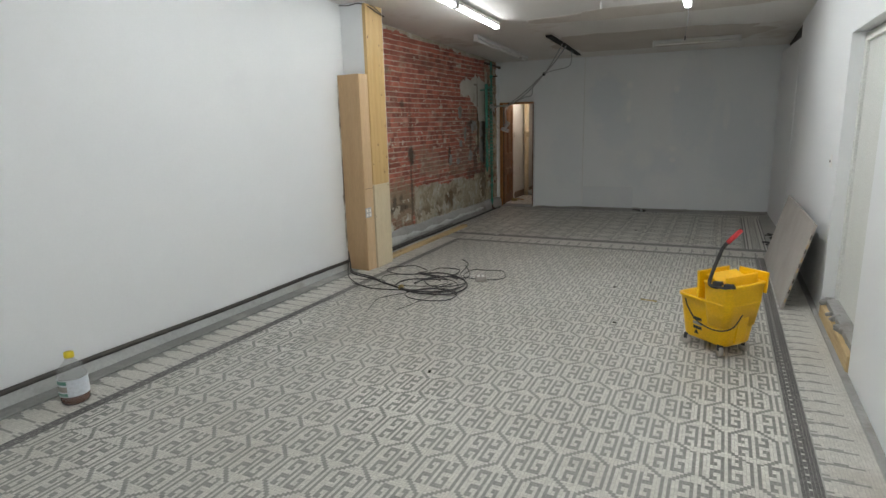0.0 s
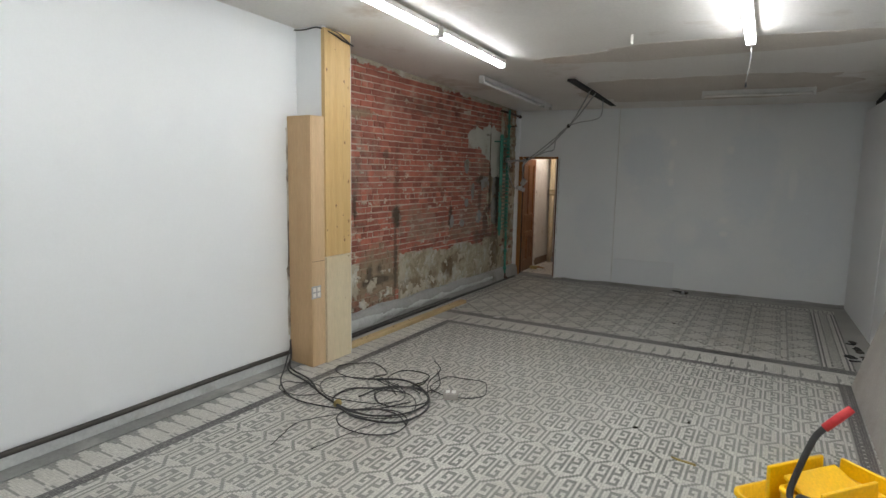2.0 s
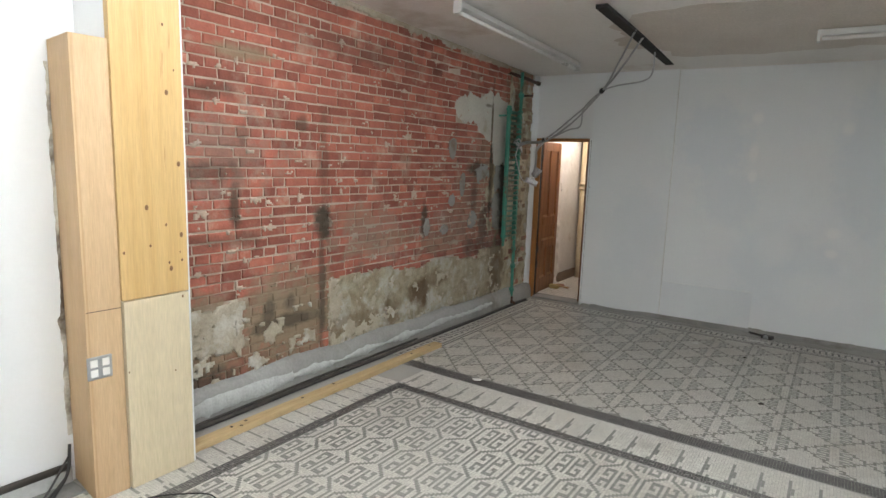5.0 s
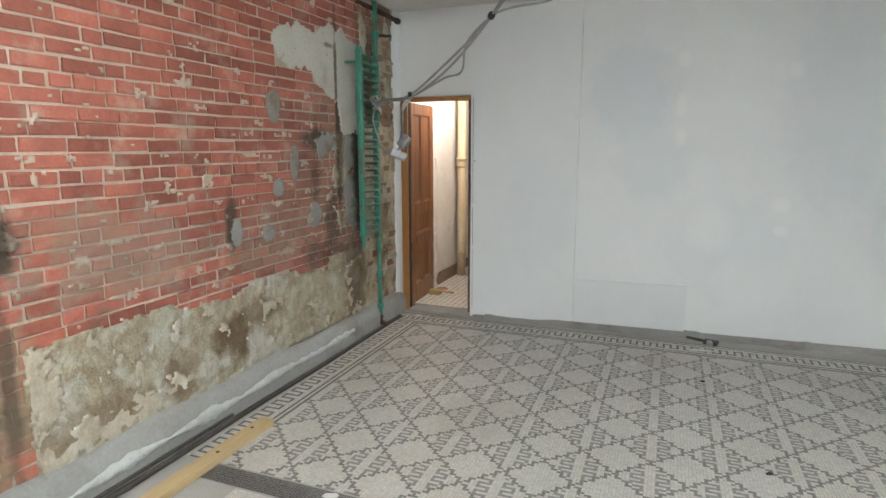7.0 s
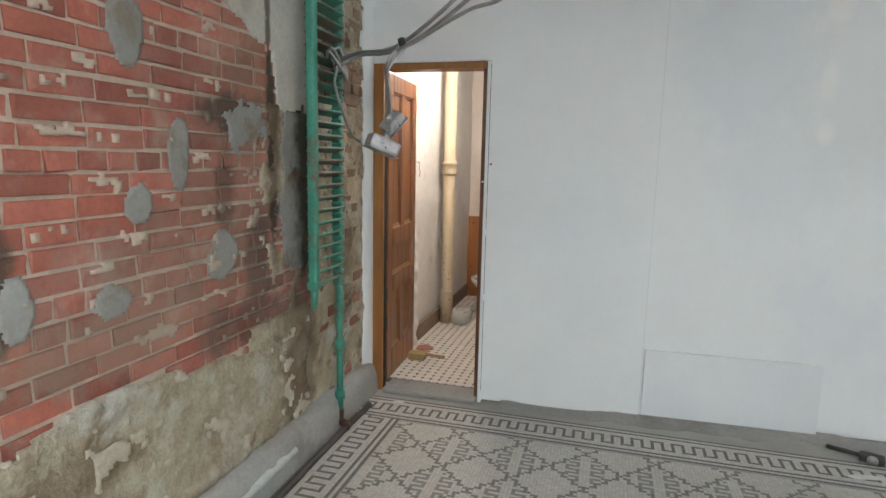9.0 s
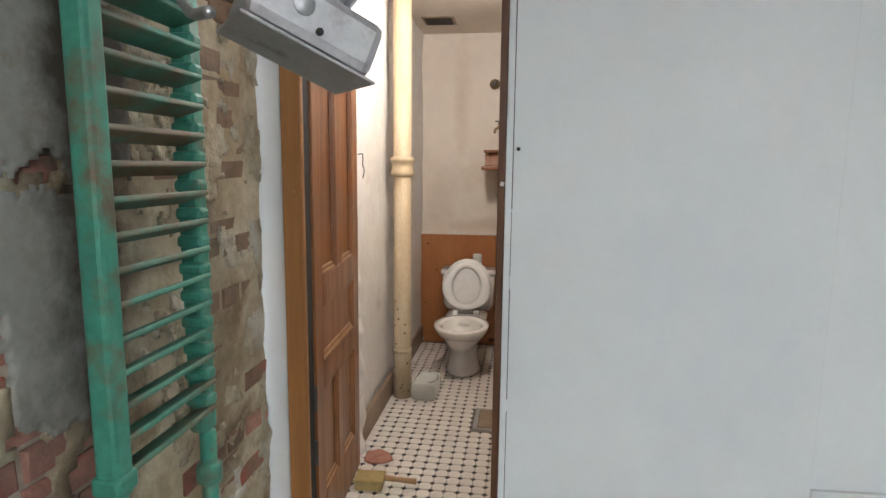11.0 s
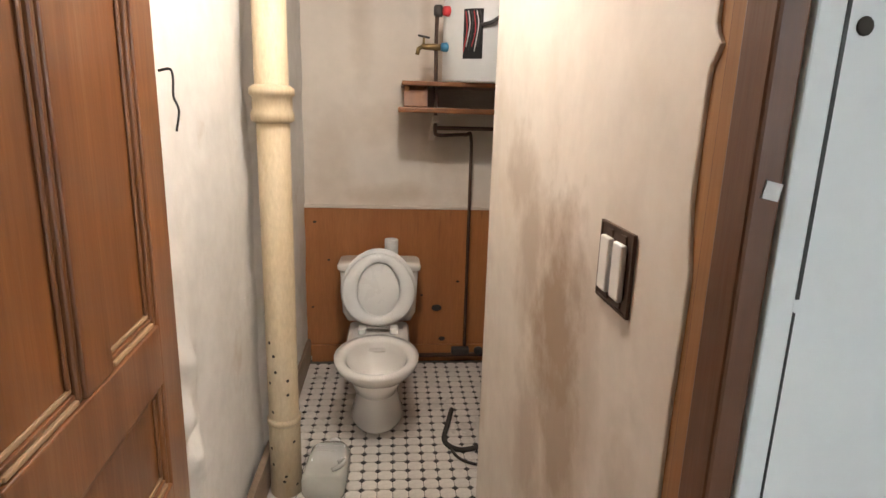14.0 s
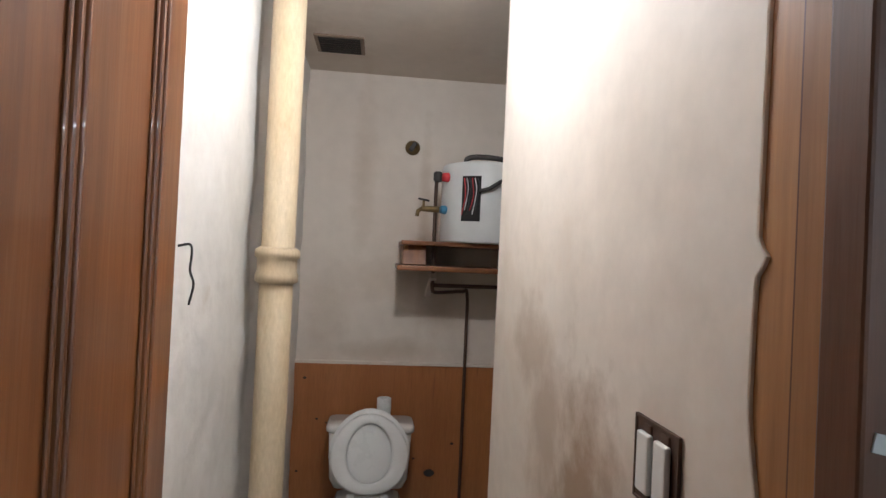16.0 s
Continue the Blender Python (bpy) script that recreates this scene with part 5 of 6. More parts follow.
for k, z in enumerate((0.235, 0.20, 0.165)):
    part("label_bar", box_bm(-0.038, 0.038, -0.0015, 0.0015, -0.012, 0.012, bevel=0.001, m=pose(-0.045, -0.1575 + 0.0035 * k, z, 6.0, 0, 0)), M["black_rubber"] if k != 1 else M["board"], mop)
wt = bmesh.new()
tri = [wt.verts.new(p) for p in ((-0.075, -0.1450, 0.115), (-0.035, -0.1450, 0.115), (-0.055, -0.1485, 0.15))]
wt.faces.new(tri)
ex = bmesh.ops.extrude_face_region(wt, geom=list(wt.faces))["geom"]
bmesh.ops.translate(wt, vec=(0, -0.003, 0), verts=[g for g in ex if isinstance(g, bmesh.types.BMVert)])
part("warning_mark", wt, M["black_rubber"], mop)


def caster(u, v, a):
    c = part("caster", box_bm(-0.014, 0.014, -0.018, 0.018, 0.045, 0.09, bevel=0.005, m=pose(u, v, 0, 0, 0, a)), M["black_rubber"], mop)
    part("wheel", lathe([(0.034, -0.014), (0.040, -0.010), (0.040, 0.010), (0.034, 0.014)], 18, pose(u, v, 0.0402, 90, 0, a)), M["board"], c, "grey caster wheel")


for u, v, a in ((-0.155, -0.135, 15), (0.150, -0.135, -20), (0.155, 0.11, 10), (-0.155, 0.12, 0)):
    caster(u, v, a)

lean = thing("leaning_board", "scuffed grey-brown board leaning on the wall", "board")
lean.matrix_basis = pose(1.462, 6.68, 0.002, 0, 14.0, 0.6)
part("board_face", box_bm(-0.012, 0.012, 0.0, 2.10, 0.0, 0.80, bevel=0.004), M["board"], lean)
for k in range(10):
    part("edge_chip", box_bm(-0.006, 0.006, -0.006, 0.006, -0.02, 0.02, bevel=0.003, m=pose(0.002, 0.003, 0.1 + 0.065 * k + rng.uniform(-0.02, 0.02))), M["chipped"] if k % 2 else M["stud"], lean)
sw = thing("wall_switch", "small white switch plate on the wall", "switch", (1.75, 6.95, 1.30))
part("plate", box_bm(-0.006, 0.0, -0.035, 0.035, -0.055, 0.055, bevel=0.002), M["white_plastic"], sw)
part("toggle", box_bm(-0.016, -0.006, -0.006, 0.006, -0.012, 0.012, bevel=0.002), M["board"], sw)

junk = thing("loose_fitting", "small dark metal fitting lying by the wall foot", "fitting", (-0.40, 12.22, 0.0016), -18)
part("fitting_body", box_bm(-0.055, 0.055, -0.035, 0.035, 0.0, 0.035, bevel=0.008), M["black_pipe"], junk)
part("fitting_stem", sweep([(-0.05, 0.0, 0.02), (-0.20, 0.03, 0.014)], 0.012, 8), M["black_pipe"], junk)
part("fitting_disc", lathe([(0.026, 0), (0.026, 0.006)], 14, pose(0.0, -0.036, 0.02, 90, 0, 0)), M["steel"], junk)


def litter(name, label, cat, x, y, rz, size, m):
    L = thing(name, label, cat, (x, y, 0.0022), rz)
    a, b = size
    bm = bmesh.new()
    vs = []
    for k in range(9):
        t = 2 * math.pi * k / 9
        r = 1 + rng.uniform(-0.3, 0.3)
        vs.append((a * r * math.cos(t), b * r * math.sin(t)))
    lo = [bm.verts.new((x_, y_, 0)) for x_, y_ in vs]
    hi = [bm.verts.new((x_ * 0.9, y_ * 0.9, 0.004 + rng.uniform(0, 0.006))) for x_, y_ in vs]
    bm.faces.new(hi)
    for k in range(9):
        bm.faces.new((lo[k], lo[(k + 1) % 9], hi[(k + 1) % 9], hi[k]))
    part("scrap", bm, M[m], L)


litter("paper_scrap", "torn white paper scrap on the floor", "paper", -0.50, 12.02, 10, (0.10, 0.015), "paper")
litter("plaster_flake", "pale plaster flake on the mosaic floor", "plaster flake", -0.98, 11.52, 30, (0.035, 0.02), "paper")
litter("plaster_flake", "pale plaster flake on the mosaic floor", "plaster flake", -2.2, 9.25, 30, (0.035, 0.02), "paper")
litter("plaster_flake", "pale plaster flake on the mosaic floor", "plaster flake", -3.0, 12.12, 0, (0.04, 0.02), "paper")
for x, y in ((0.16, 5.8), (0.30, 7.2), (-0.02, 6.9), (-0.86, 4.3), (-0.5, 11.35), (-0.25, 10.2)):
    litter("dirt_crumb", "dark crumb of dirt on the mosaic floor", "dirt", x, y, rng.uniform(0, 180), (0.018, 0.010), "chipped")
litter("wood_chip", "thin wood splinter on the mosaic floor", "splinter", 0.36, 6.55, -12, (0.08, 0.012), "brush")
for k in range(12):
    litter("rubble", "broken plaster rubble by the wall foot", "rubble", 1.60 + rng.uniform(-0.1, 0.06), rng.uniform(9.6, 10.5), rng.uniform(0, 180), (0.05, 0.04), rng.choice(("cement", "gap_shade_rubble", "chipped")))

# ---- the toilet doorway ----
# frame wood with shade put into its colour, for the stop and jamb back
M["wood_shaded"] = mat("shaded_varnish_wood", (0.155, 0.060, 0.024), (0.10, 0.038, 0.016), 0.42, scale=3, fine=30, stretch=(7, 7, 0.5), bump=0.1)
M["worn_edge"] = mat("worn_bare_wood", (0.45, 0.30, 0.17), (0.30, 0.16, 0.075), 0.55, scale=9, fine=30, bump=0.1)
M["jamb_pale"] = mat("worn_orange_jamb", (0.37, 0.165, 0.046), (0.27, 0.112, 0.031), 0.45, scale=4, fine=26, stretch=(7, 7, 0.4), bump=0.1)
JY = 12.304
frame1 = thing("door_frame", "worn brown wooden door frame", "door frame", (0, 0, 0), kind="structure")
# the rebate is filled solid; its shade is painted near-black
part("rebate", box_bm(-3.26, -3.172, JY + 0.002, 12.366, 0.0, 2.04), M["gap_shade_rubble"], frame1, "dark strip standing in for the shaded rebate behind the jamb")
part("jamb", box_bm(-3.234, -3.165, 12.284, JY, 0.0, 2.078, bevel=0.004), M["jamb_pale"], frame1, "yellow-brown jamb board")
part("jamb", box_bm(-2.467, -2.40, 12.392, 12.579, 0.0, 2.06, bevel=0.004), M["jamb_wood"], frame1)
part("liner", box_bm(-2.5318, -2.5290, 12.3365, 12.3850, 0.033, 2.038), M["jamb_wood"], frame1)
part("stop", box_bm(-2.552, -2.530, 12.298, 12.336, 0.033, 2.038, bevel=0.003), M["wood_shaded"], frame1, "brown stop board with its shade put into the colour")
part("knot", lathe([(0.007, 0), (0.006, 0.0014)], 10, pose(-2.4678, 12.465, 1.126, 0, -90, 0)), M["chipped"], frame1)
part("tape_flake", box_bm(-0.006, 0.006, -0.0012, 0.0, -0.006, 0.006, m=pose(-2.538, 12.2978, 1.385, 0, 12, 0)), M["paper"], frame1, "scrap of pale tape")
part("jamb_back", box_bm(-2.529, -2.44, 12.3855, 12.3905, 0.033, 2.04), M["wood_shaded"], frame1)
struct("doorway_margin", box_bm(-2.5285, -2.5085, 12.296, 12.384, 0.0, 2.08, bevel=0.002), "back_wall", "narrow painted margin beside the door frame", "trim")
part("head", box_bm(-3.153, -2.533, 12.285, 12.42, 2.040, 2.078, bevel=0.004), M["jamb_wood"], frame1)
for z0, z1, w in ((0.08, 0.66, 0.0022), (0.70, 1.06, 0.0026), (1.10, 1.30, 0.0016), (1.31, 2.06, 0.0030)):
    part("caulk_gap", box_bm(-2.5080 - 0.0006, -2.5080 + w * 0.7, 12.2963, 12.2994, z0, z1), M["black_rubber"], frame1, "dark open crack beside the frame")
struct("threshold", box_bm(-3.15, -2.535, 12.24, 12.44, 0.0, 0.032, bevel=0.01), "cement", "worn grey threshold", "threshold")
part("knot", lathe([(0.006, 0), (0.005, 0.0012)], 10, pose(-3.195, 12.2832, 1.35, 90, 0, 0)), M["jamb_wood"], frame1)
hole = thing("screw_hole", "small dark screw hole in the white wall", "hole", (-2.492, back_y(-2.492) - 0.0005, 1.49), kind="structure")
part("rim", lathe([(0.0062, 0), (0.0045, 0.0012)], 12, pose(0, 0, 0, 90, 0, 0)), M["chipped"], hole)

# leaf, standing open along the toilet's west wall
leaf = thing("door_1", "old brown panelled wooden door, standing open", "door", (-3.165, 12.375, 0.035), 3.1, kind="structure")
LW, LH, LT = 0.655, 2.005, 0.038
st = 0.095
part("stile", box_bm(-LT, 0, 0.0, st, 0.0, LH, bevel=0.003), M["wood_brown"], leaf)
part("stile", box_bm(-LT, 0, LW - st, LW, 0.0, LH, bevel=0.003), M["wood_brown"], leaf)
for z0, z1 in ((1.016, LH - 0.11), (0.19, 0.595)):
    part("muntin", box_bm(-LT, 0, LW / 2 - 0.042, LW / 2 + 0.042, z0, z1, bevel=0.003), M["wood_brown"], leaf)
for z0, z1 in ((0.0, 0.19), (0.596, 0.70), (0.905, 1.015), (LH - 0.11, LH)):
    part("rail", box_bm(-LT - 0.0015, 0.0015, st + 0.001, LW - st - 0.001, z0, z1, bevel=0.003), M["wood_brown"], leaf)
half = LW / 2
for y0, y1, z0, z1 in ((st, half - 0.042, 0.19, 0.595), (half + 0.042, LW - st, 0.19, 0.595), (st, LW - st, 0.70, 0.905), (st, half - 0.042, 1.015, LH - 0.11), (half + 0.042, LW - st, 1.015, LH - 0.11)):
    part("panel", box_bm(-LT * 0.70, -LT * 0.42, y0 + 0.001, y1 - 0.001, z0 + 0.001, z1 - 0.001), M["wood_brown"], leaf)
    for a, b, c, d in ((y0, y0 + 0.013, z0, z1), (y1 - 0.013, y1, z0, z1), (y0 + 0.013, y1 - 0.013, z1 - 0.013, z1)):
        part("moulding", box_bm(-LT * 0.42, -0.004, a + 0.001, b - 0.001, c + 0.001, d - 0.001, bevel=0.004), M["wood_brown"], leaf)
    for a, b in ((y0 + 0.014, y0 + 0.024), (y1 - 0.024, y1 - 0.014)):
        part("moulding", box_bm(-LT * 0.42, -0.010, a + 0.001, b - 0.001, z0 + 0.024, z1 - 0.024, bevel=0.003), M["wood_brown"], leaf)
    for s in range(3):
        part("sill_moulding", box_bm(-LT * 0.42, -0.003 - 0.004 * s, y0 + 0.014, y1 - 0.014, z0 + 0.001 + 0.008 * s, z0 + 0.0085 + 0.008 * s, bevel=0.002), M["worn_edge"] if s != 1 else M["wood_brown"], leaf, "bare pale wood worn edge")
part("lock_plate", box_bm(-0.026, -0.012, -0.002, 0.001, 0.90, 1.03, bevel=0.001), M["black_pipe"], leaf, "dark iron lock plate")
for z in (0.35, 0.55, 1.75):
    part("hinge", lathe([(0.008, 0), (0.008, 0.09)], 10, pose(-0.005, -0.008, z)), M["black_pipe"], leaf, "dark iron hinge")

# ---- the toilet room ----
TZ = 0.03
M["partition"] = mat("hand_stained_plaster", (0.78, 0.715, 0.64), (0.70, 0.625, 0.54), 0.7, scale=2.5, fine=16, bump=0.14, bump_dist=0.003, third=(0.52, 0.41, 0.30), third_scale=2.0, third_lo=0.56, third_hi=0.80, grain_k=0.5)
rough_slab("toilet_wall_east", -2.47, -2.36, 12.58, 13.80, 0.0, 2.46, "partition", "grubby cream plaster wall with hand stains", "wall")
wall_spots(M["partition"], [(13.00, 1.02, 0.16, 0.22, 0.9), (12.92, 0.82, 0.12, 0.16, 0.75), (13.22, 1.12, 0.12, 0.16, 0.55), (13.12, 0.70, 0.12, 0.20, 0.5), (12.80, 0.95, 0.06, 0.20, 0.35), (13.35, 1.28, 0.14, 0.10, 0.5), (12.62, 0.75, 0.05, 0.30, 0.3)], (0.27, 0.175, 0.10), edge=0.5)
wall_spots(M["partition"], [(13.2, 0.75, 0.75, 0.55, 0.30), (12.85, 0.55, 0.35, 0.65, 0.28), (12.7, 1.22, 0.10, 0.09, 0.35)], (0.42, 0.32, 0.23), edge=0.75)
lip = bmesh.new()
rows = []
for k in range(200):
    z = 0.03 + k * 0.01015
    e = 12.517 + 0.006 * min(1.0, max(-1.0, (1.62 - z) / 0.28)) if z > 1.34 else 12.510
    e += 0.016 * max(0.0, min(1.0, (1.20 - z) / 1.0)) + 0.0025 * noise.noise((z * 6, 1.0, 2.0)) + 0.0015 * noise.noise((z * 25, 1.0, 2.0))
    if 1.27 < z <= 1.34:
        e += 0.013 * (z - 1.27) / 0.07
    e -= 0.016 * math.exp(-((z - 1.50) / 0.012) ** 2)
    rows.append([lip.verts.new(p) for p in ((-2.466, e, z), (-2.4705, e + 0.0005, z), (-2.4716, e + 0.003, z), (-2.4716, 12.60, z), (-2.4706, 12.64, z), (-2.465, 12.642, z))])
for a, b in zip(rows, rows[1:]):
    for k in range(5):
        lip.faces.new((a[k], a[k + 1], b[k + 1], b[k]))
part("plaster_lip", lip, M["partition"], bpy.data.objects["toilet_wall_east"], "ragged plaster edge lapping the door frame")
rough_slab("toilet_wall_north", -3.6, -1.5, 15.055, 15.2, 0.0, 2.5, "plaster", "cream plaster wall with brown drips", "wall")
wall_spots(M["plaster"], [(-2.62, 1.62, 0.03, 0.45, 0.5), (-2.95, 1.95, 0.05, 0.35, 0.35), (-2.78, 1.35, 0.25, 0.10, 0.3), (-2.50, 1.20, 0.10, 0.14, 0.4), (-3.12, 1.1, 0.10, 0.25, 0.3), (-2.75, 0.98, 0.3, 0.05, 0.45)], (0.45, 0.33, 0.22), edge=0.6, along_x=True, ragged_by=1.6)
rough_slab("toilet_wall_far_east", -1.6, -1.5, 12.5, 15.05, 0.0, 2.5, "plaster", "plain cream wall", "wall")
rough_slab("toilet_wall_south", -2.36, -1.6, 12.6, 12.66, 0.0, 2.5, "plaster", "plain cream wall", "wall")
rough_slab("toilet_ceiling", -3.6, -1.5, 12.45, 15.2, 2.43, 2.52, "plaster", "dull cream ceiling", "ceiling")
M["west_plaster"] = mat("flaking_white_plaster", (0.75, 0.725, 0.69), (0.67, 0.635, 0.585), 0.75, scale=3.2, fine=18, bump=0.4, bump_dist=0.006, third=(0.50, 0.42, 0.33), third_scale=2.2, third_lo=0.60, third_hi=0.76, grain_k=0.5)
bm = bmesh.new()
ny, nz = 150, 130
gridv = []
for i in range(ny + 1):
    y = 12.44 + (15.06 - 12.44) * i / ny
    row = []
    for k in range(nz + 1):
        z = 2.46 * k / nz
        b = 0.012 * noise.noise((y * 3, z * 3, 1)) + 0.004 * noise.noise((y * 9, z * 9, 2)) + 0.0022 * noise.noise((y * 26, z * 24, 6))
        bulge = 0.05 * math.exp(-((y - 13.17) / 0.10) ** 2) * (0.5 + 0.5 * math.tanh((0.95 - z) * 5)) * (1 + 0.8 * noise.noise((y * 12, z * 12, 3)))
        row.append(bm.verts.new((-3.275 + b * (1 if y > 13.1 else 0.2) + bulge + (0.022 if y > 14.0 else 0.0), y, z)))
    gridv.append(row)
for a, b in zip(gridv, gridv[1:]):
    for k in range(nz):
        f = bm.faces.new((a[k], b[k], b[k + 1], a[k + 1]))
        f.smooth = True
backv = [[bm.verts.new((-3.6, y, z)) for z in (0.0, 2.46)] for y in (12.44, 15.06)]
bm.faces.new((backv[0][0], backv[0][1], backv[1][1], backv[1][0]))
struct("toilet_wall_west", bm, "west_plaster", "lumpy white plaster wall, flaking", "wall")
tfloor = struct("toilet_floor", box_bm(-3.6, -1.55, 12.43, 15.06, -0.1, TZ - 0.002), "toilet_grout", "white octagon tiles with black dots", "floor")
for nm, bb in (("skirting_west", (-3.262, -3.236, 13.10, 15.03, TZ, 0.165)), ):
    struct(nm, box_bm(*bb, bevel=0.004), "base_brown", "dirty brown skirting board", "skirting")
struct("dado_panel", box_bm(-3.30, -1.6, 15.036, 15.053, 0.06, 0.905, bevel=0.002), "dado", "orange stained plywood dado with knots", "dado")
struct("dado_trim", box_bm(-3.30, -1.6, 15.034, 15.054, 0.906, 0.922, bevel=0.003), "plaster", "thin cream trim over the dado", "trim")
struct("skirting_north", box_bm(-3.23, -1.6, 15.02, 15.034, TZ, 0.13, bevel=0.003), "dado", "stained skirting board", "skirting")
for x, z, r in ((-2.535, 0.345, 0.030), (-2.50, 0.16, 0.02), (-3.2, 0.83, 0.010), (-2.62, 0.42, 0.008), (-3.13, 0.62, 0.008), (-3.08, 0.60, 0.006), (-2.42, 0.5, 0.01), (-3.22, 0.35, 0.008)):
    part("knot", lathe([(r, 0), (r * 0.8, 0.0012)], 10, pose(x, 15.0362, z, 90, 0, 0) @ Matrix.Diagonal((1.0, 0.7, 1.0, 1.0))), M["chipped"], bpy.data.objects["dado_panel"])

soil = thing("soil_pipe", "cream painted cast-iron soil pipe, chipped at the foot", "pipe", (-3.172, 13.885, TZ))
part("pipe_body", lathe([(0.056, 0.0), (0.056, 0.30), (0.053, 0.31), (0.053, 2.40)], 24), M["soil_pipe"], soil)
part("collar", lathe([(0.056, 1.345), (0.068, 1.352), (0.068, 1.375), (0.063, 1.385), (0.063, 1.425), (0.071, 1.432), (0.071, 1.452), (0.056, 1.462)], 24), M["soil_pipe"], soil)
part("foot_band", lathe([(0.056, 0.285), (0.060, 0.29), (0.060, 0.305), (0.054, 0.31)], 24), M["soil_pipe"], soil)
for k in range(16):
    a, z = rng.uniform(-2.6, 0.2), rng.choice((rng.uniform(0.02, 0.25), rng.uniform(0.3, 0.7)))
    r = 0.0562 if z < 0.3 else 0.0532
    part("paint_chip", lathe([(0.006, 0), (0.004, 0.0012)], 7, Matrix.Translation((r * math.cos(a), r * math.sin(a), z)) @ Euler((0, radians(90), a)).to_matrix().to_4x4()), M["chipped"], soil)

# toilet
wc = thing("toilet", "white china toilet with raised seat and cistern", "toilet", (-2.850, 14.255, TZ))
wc.scale = (1.0, 1.0, 0.93)


def oval(a, b, z, dy=0.0, n=32, egg=0.0):
    return [(a * math.cos(2 * math.pi * k / n) * (1 - egg * math.sin(2 * math.pi * k / n)), dy + b * math.sin(2 * math.pi * k / n), z) for k in range(n)]


bm = bmesh.new()
add_ring_solid(bm, [oval(0.118, 0.20, 0.0, 0.20), oval(0.122, 0.205, 0.012, 0.20), oval(0.105, 0.185, 0.06, 0.20), oval(0.092, 0.165, 0.17, 0.19), oval(0.105, 0.175, 0.235, 0.16), oval(0.150, 0.205, 0.30, 0.08), oval(0.176, 0.225, 0.35, 0.04), oval(0.182, 0.232, 0.375, 0.03),
                    oval(0.182, 0.232, 0.392, 0.03), oval(0.150, 0.200, 0.394, 0.03), oval(0.128, 0.175, 0.375, 0.03), oval(0.135, 0.18, 0.33, 0.03), oval(0.09, 0.12, 0.22, 0.04), oval(0.03, 0.04, 0.19, 0.05)])
part("bowl", bm, M["china"], wc)
part("bowl_neck", box_bm(-0.15, 0.15, 0.20, 0.50, 0.30, 0.378, bevel=0.03), M["china"], wc)
bm = bmesh.new()
add_ring_solid(bm, [rrect(0.165, 0.075, 0.03, 0.376, dv=0.56), rrect(0.185, 0.088, 0.035, 0.42, dv=0.565), rrect(0.195, 0.093, 0.035, 0.655, dv=0.57)])
part("cistern", bm, M["china"], wc)
bm = bmesh.new()
add_ring_solid(bm, [rrect(0.20, 0.097, 0.035, 0.656, dv=0.57), rrect(0.208, 0.103, 0.04, 0.663, dv=0.57), rrect(0.208, 0.103, 0.04, 0.683, dv=0.57), rrect(0.20, 0.095, 0.04, 0.695, dv=0.57)])
part("cistern_lid", bm, M["china"], wc)
bm = bmesh.new()
add_ring_solid(bm, [oval(0.172, 0.186, 0.0, 0.195, egg=0.10), oval(0.182, 0.194, 0.006, 0.195, egg=0.10), oval(0.182, 0.194, 0.014, 0.195, egg=0.10), oval(0.17, 0.182, 0.020, 0.195, egg=0.10)])
bm.transform(pose(0, 0.36, 0.415, 78, 0, 0))
part("lid", bm, M["white_plastic"], wc)
bm = bmesh.new()
rings = [oval(0.172, 0.182, 0.0, 0.19, egg=0.10), oval(0.178, 0.188, 0.008, 0.19, egg=0.10), oval(0.166, 0.178, 0.020, 0.19, egg=0.10), oval(0.112, 0.148, 0.020, 0.19, egg=0.06), oval(0.100, 0.136, 0.008, 0.19, egg=0.06), oval(0.106, 0.140, 0.0, 0.19, egg=0.06)]
rows = [[bm.verts.new(p) for p in r] for r in rings]
for a, b in zip(rows, rows[1:] + rows[:1]):
    for k in range(32):
        f = bm.faces.new((a[k], a[(k + 1) % 32], b[(k + 1) % 32], b[k]))
        f.smooth = True
bm.transform(pose(0, 0.325, 0.41, 76, 0, 0))
part("seat", bm, M["white_plastic"], wc)
for sx in (-0.075, 0.075):
    part("hinge", box_bm(sx - 0.018, sx + 0.018, 0.285, 0.345, 0.378, 0.412, bevel=0.006), M["white_plastic"], wc)
part("hinge_bar", box_bm(-0.06, 0.06, 0.315, 0.33, 0.395, 0.41, bevel=0.004), M["board"], wc)
for sx in (-0.13, 0.13):
    part("bolt_cap", lathe([(0.014, 0), (0.013, 0.012), (0.005, 0.018)], 12, pose(sx * 0.8, 0.24, 0.012)), M["chipped"], wc)
roll = thing("paper_roll", "small white paper roll on the cistern lid", "paper roll", (-2.791, 14.820, TZ + 0.6465))
part("roll_body", lathe([(0.033, 0.0), (0.034, 0.003), (0.034, 0.108), (0.033, 0.111), (0.014, 0.111), (0.014, 0.04)], 20), M["paper"], roll)

jug = thing("plastic_jug", "translucent plastic jug with a pale label", "jug", (-3.035, 13.885, TZ + 0.003), 8)
jug.matrix_basis = pose(-3.030, 13.79, TZ + 0.064, -87, 0, -4)
bm = bmesh.new()
add_ring_solid(bm, [rrect(0.070, 0.050, 0.035, 0.0), rrect(0.078, 0.056, 0.035, 0.012), rrect(0.079, 0.057, 0.035, 0.12), rrect(0.076, 0.055, 0.035, 0.19), rrect(0.055, 0.042, 0.03, 0.235, dv=0.004), rrect(0.030, 0.028, 0.02, 0.255, dv=0.008), rrect(0.022, 0.022, 0.018, 0.275, dv=0.01)])
